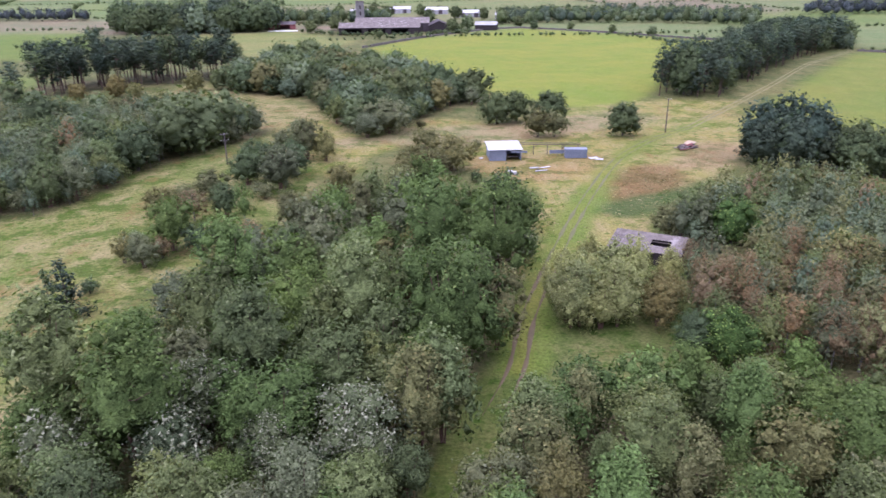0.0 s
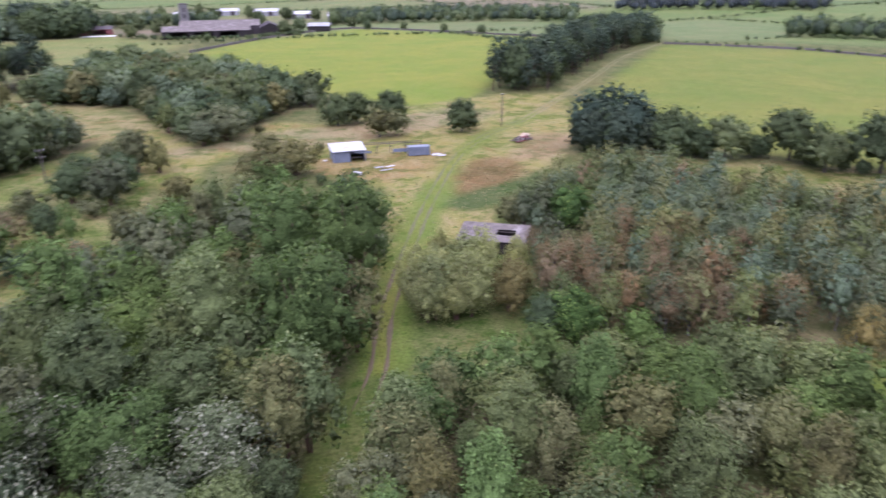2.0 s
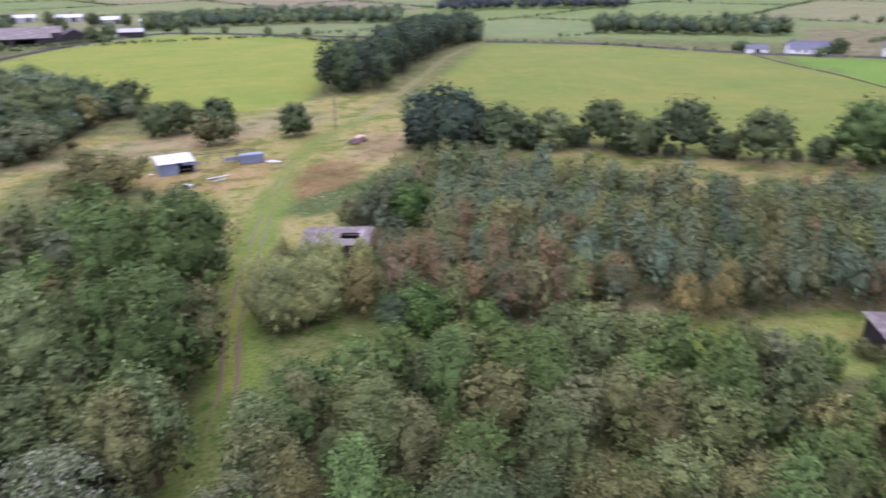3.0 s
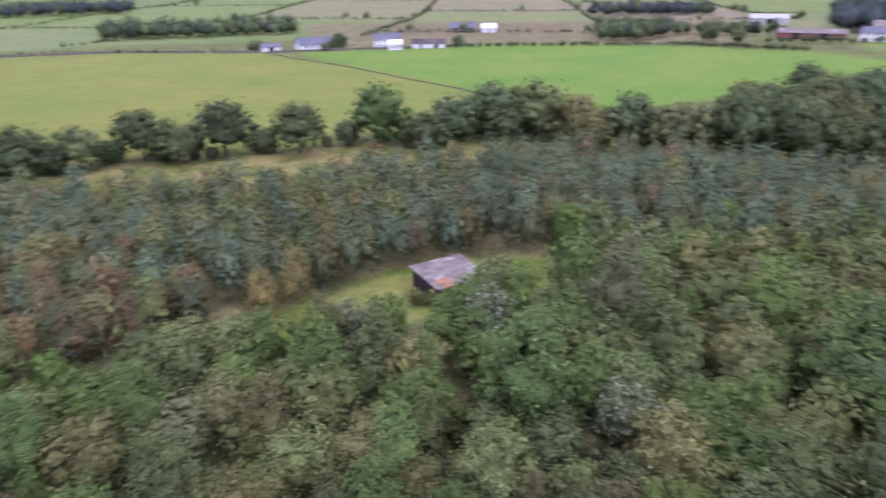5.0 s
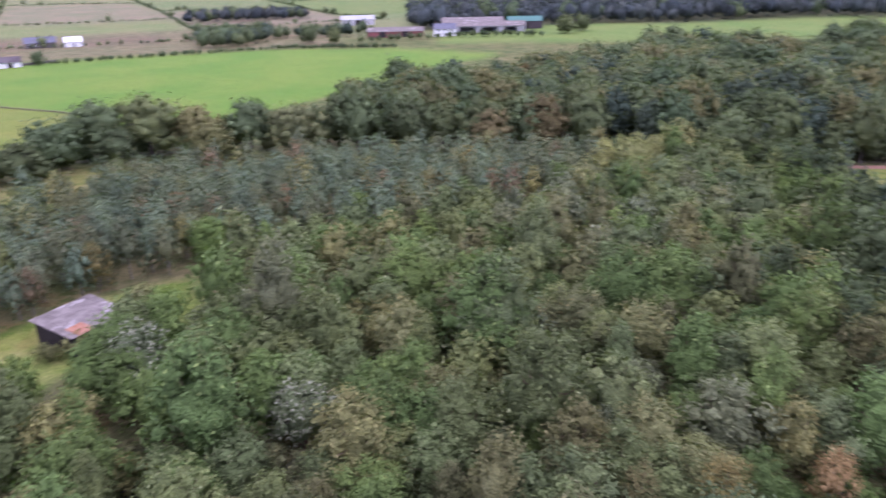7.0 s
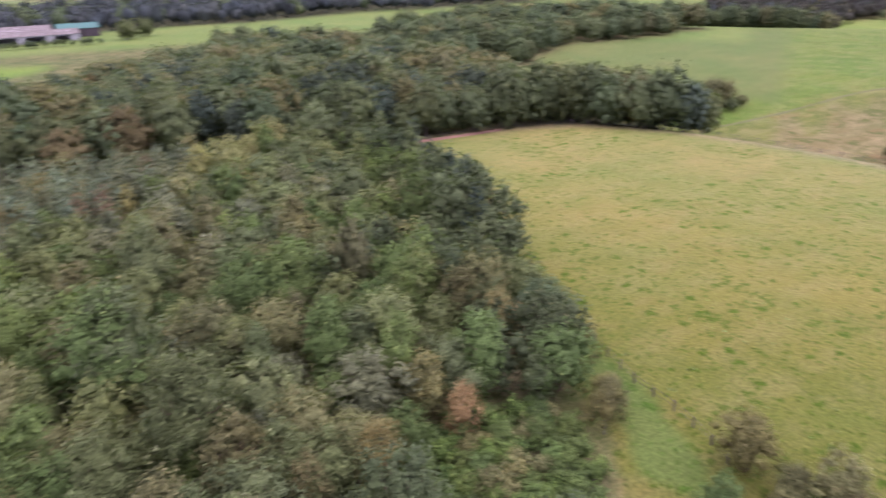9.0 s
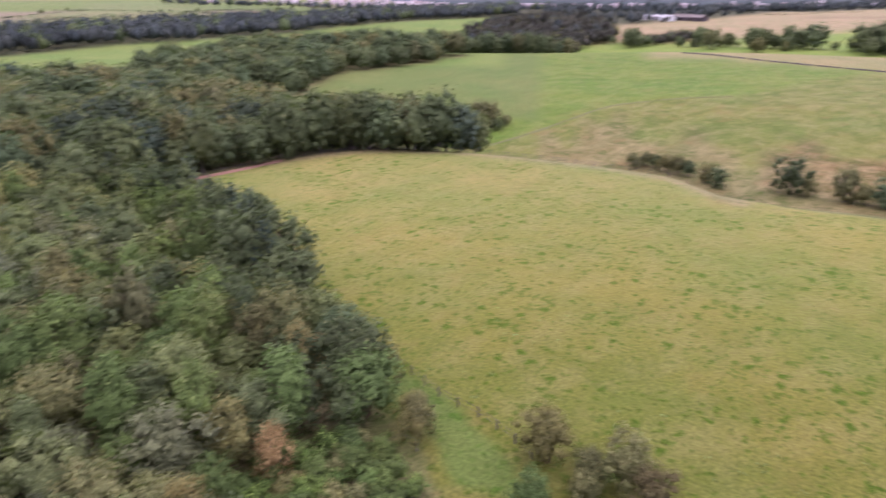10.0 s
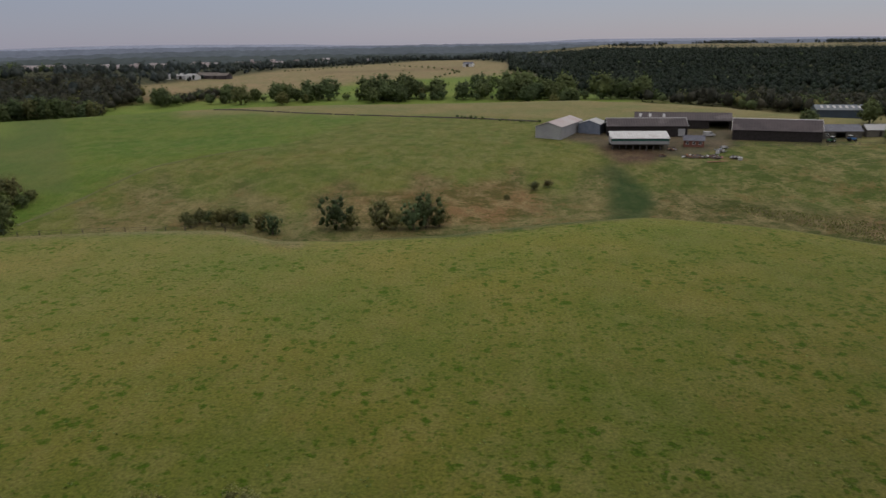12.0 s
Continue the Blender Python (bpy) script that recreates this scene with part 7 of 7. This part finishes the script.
stone_wall([(299, 262), (279, 222), (264, 187), (242, 145), (226, 110), (205, 78)], 0.55, 0.5, "low mossy stone wall between two green fields", 1, mat=MOSSY)
stone_wall([(300, 262), (330, 222), (345, 190), (366, 172)], 1.1, 0.8, "dark stone wall before the white houses", 2)
stone_wall([(160, -446), (100, -421), (45, -402), (0, -386), (-36, -370)], 0.65, 0.6, "dark stone wall across the hill", 3)
stone_wall([(218, 386), (270, 333), (299, 266)], 1.1, 0.9, "stone wall at the far edge of the field", 4)
stone_wall([(-44, 414), (-8, 484), (39, 572), (61, 580), (111, 530), (180, 460)], 1.3, 1.2, "dark wall and hedge bank along the field", 5)

# Northern farm, houses to the east, and farms far off.
N_FARM, E_FARM = "northern farm", "eastern farm"
gable_house("cattle_barn", -43, 524, 2, 56, 18, 4.6, 7.4, BLACK_WOOD, ASBESTOS, "long dark-sided cattle barn with a pale roof", "barn", N_FARM, openings=[(-24, -12), (-8, 4), (8, 20)])
gable_house("cattle_barn", -36, 556, 2, 54, 26, 6.0, 9.4, SHEET_DARK, ASBESTOS, "wide barn with a pale greenish roof", "barn", N_FARM, doors=[(20, 5, 4.5)])
gable_house("cattle_barn", -2, 545, 92, 26, 14, 5.0, 8.0, BLACK_WOOD, SHEET_DARK, "dark barn set end-on to the others", "barn", N_FARM, doors=[(0, 4, 4)])
gable_house("cattle_barn", -122, 574, 8, 20, 9, 3.6, 5.4, SHEET_RED, SHEET_DARK, "low maroon shed beside a pale slab", "barn", N_FARM, openings=[(-6, 6)])
gable_house("cattle_barn", 34, 560, -12, 16, 9, 4.0, 6.0, BLACK_WOOD, SHEET_PALE, "small dark barn with a pale roof", "barn", N_FARM, doors=[(0, 3, 3)])
for x, y, L, W, turn in ((-78, 760, 26, 12, 4), (-44, 790, 24, 12, 2), (-8, 770, 30, 14, 0), (28, 730, 26, 12, -6), (66, 700, 30, 12, -10)):
    gable_house("industrial_shed", x, y, turn, L, W, 4.0, 6.5, SHEET_PALE, SHEET_WHITE, "pale industrial shed beyond the northern farm", "shed", N_FARM, doors=[(-L / 4, 4, 4.2), (L / 4, 4, 4.2)], door_mat=SHEET_DARK)
tower = thing("silo", -61, 566, 12, "tall weathered concrete silo tower", "silo", N_FARM)
part("shaft", box(-3.0, -3.0, -1, 3.0, 3.0, 20.0, taper=0.15), CONCRETE, tower)
part("cap", box(-3.1, -3.1, 20.0, 3.1, 3.1, 20.8), STONE, tower)
for k in range(4):
    part("ladder_slot", box(-0.5, -3.06, 2 + k * 4.4, 0.5, -2.8, 4.6 + k * 4.4), BLACK_WOOD, tower)
slab = thing("concrete_slab", -118, 556, 8, "pale concrete slab before the dark shed", "slab", N_FARM)
part("slab", box(-11, -4, -0.4, 11, 4, 0.15), RENDER_WHITE, slab)

W2 = [(-6, 0.9, 1.4, 1.2), (-2.4, 0.9, 1.4, 1.2), (4.5, 0.9, 1.6, 1.2), (7.5, 0.9, 1.4, 1.2)]
gable_house("bungalow", 326, 250, -36, 20, 9, 2.8, 6.0, RENDER_WHITE, SLATE, "white bungalow with a blue-grey slate roof", "house", "eastern houses", windows=W2, doors=[(1, 1.0, 2.05)], chimneys=(-8,), pitch=0.5)
gable_house("garage", 308, 266, -38, 10, 6, 2.4, 4.0, RENDER_WHITE, SLATE, "white garage with a blue-grey slate roof", "garage", "eastern houses", doors=[(0, 2.6, 2.1)], pitch=0.5)
gable_house("farmhouse", 340, 212, -58, 14, 8, 4.8, 7.6, RENDER_WHITE, SLATE, "white two-storey farmhouse with a slate roof", "house", "eastern houses", windows=[(-5, 0.9, 1.1, 1.3), (-2, 0.9, 1.1, 1.3), (4, 0.9, 1.1, 1.3), (-5, 3.2, 1.1, 1.1), (0, 3.2, 1.1, 1.1), (5, 3.2, 1.1, 1.1)], doors=[(1, 1.0, 2.05)], chimneys=(-6, 6), pitch=0.5)
gable_house("farmhouse", 333, 203, -58, 7, 6, 3.2, 5.0, RENDER_WHITE, RENDER_WHITE, "white porch wing of the farmhouse", "house", "eastern houses", windows=[(-1.5, 0.9, 1.2, 1.2), (1.5, 0.9, 1.2, 1.2)], pitch=0.5)
gable_house("long_outhouse", 346, 190, -62, 17, 6, 2.6, 4.6, RENDER_WHITE, SHEET_DARK, "long white outhouse with a dark roof", "outhouse", "eastern houses", doors=[(-4, 1.2, 2.1), (4, 2.4, 2.1)], pitch=0.6)
gable_house("cottage", 438, 215, -62, 16, 8, 3.0, 5.8, STONE, SLATE, "stone cottage with a grey-mauve roof on the moor edge", "house", "eastern houses", windows=W2[:2], chimneys=(6,), pitch=0.6)
gable_house("cottage", 442, 198, -62, 9, 7, 3.0, 5.4, RENDER_WHITE, RENDER_WHITE, "small white cottage on the moor edge", "house", "eastern houses", doors=[(0, 1, 2)], pitch=0.6)
gable_house("brick_house", 226, 420, -28, 9, 8, 5.0, 8.0, BRICK_RED, SLATE, "red brick house among trees at the track end", "house", "eastern houses", windows=[(-2.4, 1.0, 1.0, 1.3), (2.4, 1.0, 1.0, 1.3), (-2.4, 3.5, 1.0, 1.1), (2.4, 3.5, 1.0, 1.1)], doors=[(0, 1, 2.05)], chimneys=(-3.6, 3.6), pitch=0.5)
gable_house("sheet_barn", 462, 10, -88, 34, 12, 3.4, 5.4, SHEET_RED, ASBESTOS, "red-sided barn with a greyish roof", "barn", E_FARM, doors=[(-8, 4, 3.4), (6, 4, 3.4)])
gable_house("farmhouse", 452, -20, -88, 13, 8, 4.6, 7.2, RENDER_WHITE, SLATE, "white farmhouse beside the barns", "house", E_FARM, windows=[(-4, 0.9, 1.1, 1.2), (4, 0.9, 1.1, 1.2), (-4, 3.1, 1.1, 1.0), (0, 3.1, 1.1, 1.0), (4, 3.1, 1.1, 1.0)], doors=[(0, 1, 2)], chimneys=(-5,), pitch=0.5)
gable_house("cattle_barn", 470, -48, -92, 46, 14, 4.0, 6.2, SHEET_PALE, ASBESTOS, "long pale barn with dark openings", "barn", E_FARM, openings=[(-18, -8), (-4, 6), (10, 18)])
gable_house("cattle_barn", 492, -40, -92, 40, 20, 5.0, 7.6, SHEET_DARK, ASBESTOS, "high barn with a greyish double roof", "barn", E_FARM, doors=[(0, 5, 5)])
gable_house("cattle_barn", 488, -74, -94, 22, 16, 5.0, 7.4, SHEET_DARK, SHEET_GREEN, "dark barn with a teal green roof", "barn", E_FARM, doors=[(0, 5, 4)])
gable_house("sheet_barn", 560, 40, -84, 24, 12, 4.0, 6.5, SHEET_WHITE, SHEET_PALE, "pale shed in the fields past the farm", "barn", E_FARM, doors=[(0, 4, 3.4)])
for x, y, L, wm, rm, label in ((352, -836, 12, RENDER_WHITE, SLATE, "small white house on the moor"), (334, -842, 16, SHEET_WHITE, SHEET_WHITE, "white farm building on the moor"), (318, -830, 14, RENDER_WHITE, SHEET_PALE, "pale farm building on the moor"), (292, -838, 34, SHEET_DARK, ASBESTOS, "long dark barn on the moor"), (306, -850, 30, SHEET_DARK, ASBESTOS, "barn with a grey roof on the moor"), (3, -1085, 14, RENDER_WHITE, SLATE, "white house at the top of the moor")):
    gable_house("moor_farm_building", x, y, 158, L, 10, 4, 6.5, wm, rm, label, "barn", "moor farm", doors=[(0, 4, 3.6)])

# Hedges and small trees round the farms, and a clipped hedge by the white houses.
for line, n, tone, s in (([(-100, 540), (-60, 500), (-8, 492), (20, 530)], 34, "dark", 1.0), ([(300, 272), (312, 276)], 5, "dark", 1.5), ([(318, 238), (330, 236)], 4, "dark", 1.3), ([(352, 170), (402, 70), (392, 10)], 75, "dark", 0.75), ([(430, 30), (440, -30), (430, -75)], 22, "dark", 1.2),
                         ([(8, -389), (-5, -381)], 6, "dark", 0.55), ([(-15, -373), (-34, -366)], 7, "dark", 0.45), ([(218, 392), (255, 356), (299, 272)], 20, "dark", 0.6), ([(180, 462), (225, 420)], 10, "dark", 1.1), ([(244, -960), (221, -992), (203, -1084), (177, -1193)], 18, "dark", 0.8), ([(138, -1262), (78, -1086), (25, -977), (13, -938), (40, -825)], 22, "dark", 0.9)):
    pts = np.array(line, float)
    for k in range(n):
        f = k / (n - 1) * (len(line) - 1)
        x, y = np.interp(f, range(len(line)), pts[:, 0]), np.interp(f, range(len(line)), pts[:, 1])
        plant("shrub", tone, x + rng.uniform(-1, 1), y + rng.uniform(-1, 1), s * rng.uniform(0.8, 1.2), rng.uniform(0, 6), int(rng.integers(4)), 2, "hedge_bush", "dark bush of a field hedge", "bush", "hedge bushes")
for x, y, s in ((-92, 532, 1.0), (-80, 560, 1.2), (8, 520, 1.1), (20, 566, 1.2), (52, 640, 1.3), (-10, 640, 1.4), (60, 686, 1.3), (40, 702, 1.2), (14, 712, 1.3), (-20, 742, 1.3), (-52, 740, 1.2), (-66, 742, 1.3), (-100, 745, 1.3), (90, 680, 1.3), (-100, 610, 1.2), (331, 237, 0.9), (353, 176, 0.7), (436, 60, 1.1), (424, 44, 1.0), (440, -92, 1.2), (452, -104, 1.1), (-184, -340, 1.2), (-192, -330, 1.1), (-156, -338, 0.9), (-172, -300, 0.7), (70, 560, 0.8), (95, 548, 0.7), (120, 522, 0.7), (142, 500, 0.7), (62, 596, 0.9)):
    plant("oak", "oak", x, y, s, rng.uniform(0, 6), int(rng.integers(4)), 2, "farm_tree", "round dark tree standing near farm buildings", "tree", "farm trees")

# The track: two worn ruts with grass between.
near_track = [p for p in TRACK if 57 < p[1] < 97]
grass_track = [p for p in TRACK if 96 < p[1] < 240]
WORN = rough_material("worn_turf", (0.120, 0.116, 0.054), (0.096, 0.098, 0.046), 0.35, 5.0, depth=0.04)
for off in (-0.85, 0.85):
    ribbon("track_rut", near_track, 0.66, DIRT, 0.06, off, "muddy brown wheel rut of a grassy farm track", "track", 0.9)
    ribbon("track_rut", grass_track, 0.42, WORN, 0.05, off, "faint worn wheel rut of a grassy farm track", "track", 1.3)
ribbon("turf_bank", [(140.9, -209), (135.8, -230), (130.2, -251), (124.3, -274), (106.8, -293), (86, -304)], 1.1, rough_material("bank_turf", (0.088, 0.096, 0.034), (0.105, 0.105, 0.044), 0.4, 3.0), 0.22, 0.0, "low dark grassed-over bank on the hillside", "bank", 0.7)
ribbon("earth_bank", [(142.5, -80.5), (140.2, -92), (139, -104), (138.8, -112)], 1.8, SOIL, 0.35, 1.4, "bare reddish earth bank at the wood edge", "bank", 0.3)
far_track = [p for p in TRACK if p[1] > 190]
for off in (-0.9, 0.9):
    ribbon("track_rut", far_track, 0.6, rough_material("dry_track", (0.175, 0.150, 0.075), (0.135, 0.124, 0.058), 0.4, 4.0), 0.08, off, "dry pale wheel rut of a farm track", "track", 0.3)


def tussocks(name, places, tone, size, label, blades=7, rise=1.0):
    """Grass tussocks past counting, joined."""
    g = np.random.default_rng(len(places))
    n = len(places)
    z = height(places[:, 0], places[:, 1])
    c = np.repeat(np.column_stack([places, z]), blades, 0)
    a = g.uniform(0, 6.28, n * blades)
    s = np.repeat(g.uniform(0.6, 1.4, n), blades) * size
    r = g.uniform(0.1, 0.9, n * blades) * s
    root = c + np.column_stack([np.cos(a) * r * 0.7, np.sin(a) * r * 0.7, np.zeros(n * blades) - 0.03])
    tip = c + np.column_stack([np.cos(a) * r * 1.5, np.sin(a) * r * 1.5, s * rise * g.uniform(0.10, 0.32, n * blades)])
    side = np.column_stack([-np.sin(a), np.cos(a), np.zeros(n * blades)]) * (s * 0.34)[:, None]
    V = np.stack([root - side, root + side, tip], 1).reshape(-1, 3)
    me = mesh_np(name, V, np.arange(len(V)).reshape(-1, 3))
    me.attributes.new("tone", "FLOAT", "POINT").data.foreach_set("value", np.repeat(g.uniform(0, 1, n), blades * 3))
    me.materials.append(LEAF_MANY[tone])
    tagged(new(name, me), label, "grass", kind="stuff")


tussocks("pasture_tussocks", scatter(PASTURE, 2.6, rng, lambda x, y: (np.hypot(x, y) < 165) & (rng.uniform(size=x.shape) < 0.12 + 0.2 * np.sin(x / 7 + np.sin(y / 5)) * np.sin(y / 9 + np.sin(x / 6)))), "sward", 0.34, "darker green grass tussocks on the pasture")
tussocks("rush_tussocks", scatter([(p[0] + (p[0] - 41) * 0.2, p[1] + (p[1] - 142) * 0.2) for p in RUSHES], 1.0, rng, lambda x, y: np.exp(-((x - 41) / 8.5) ** 2 - ((y - 142) / 10.5) ** 2) > rng.uniform(0.1, 0.9, x.shape)), "bracken", 0.5, "dry brown rushes in the clearing", rise=0.7)
tussocks("clearing_tussocks", scatter(CLEARING, 1.5, rng, lambda x, y: off_track(x, y, 2.5) & (rng.uniform(size=x.shape) < 0.7)), "straw", 0.42, "rough straw-coloured grass tussocks", rise=0.7)
tussocks("meadow_tussocks", scatter(MEADOW, 1.7, rng), "sward", 0.3, "rough green grass tussocks in the meadow")
tussocks("gully_scrub", scatter(SCRUB_BANK, 0.9, rng), "olive", 0.4, "low brown scrub and dead bracken on an eroded bank", rise=2.2)
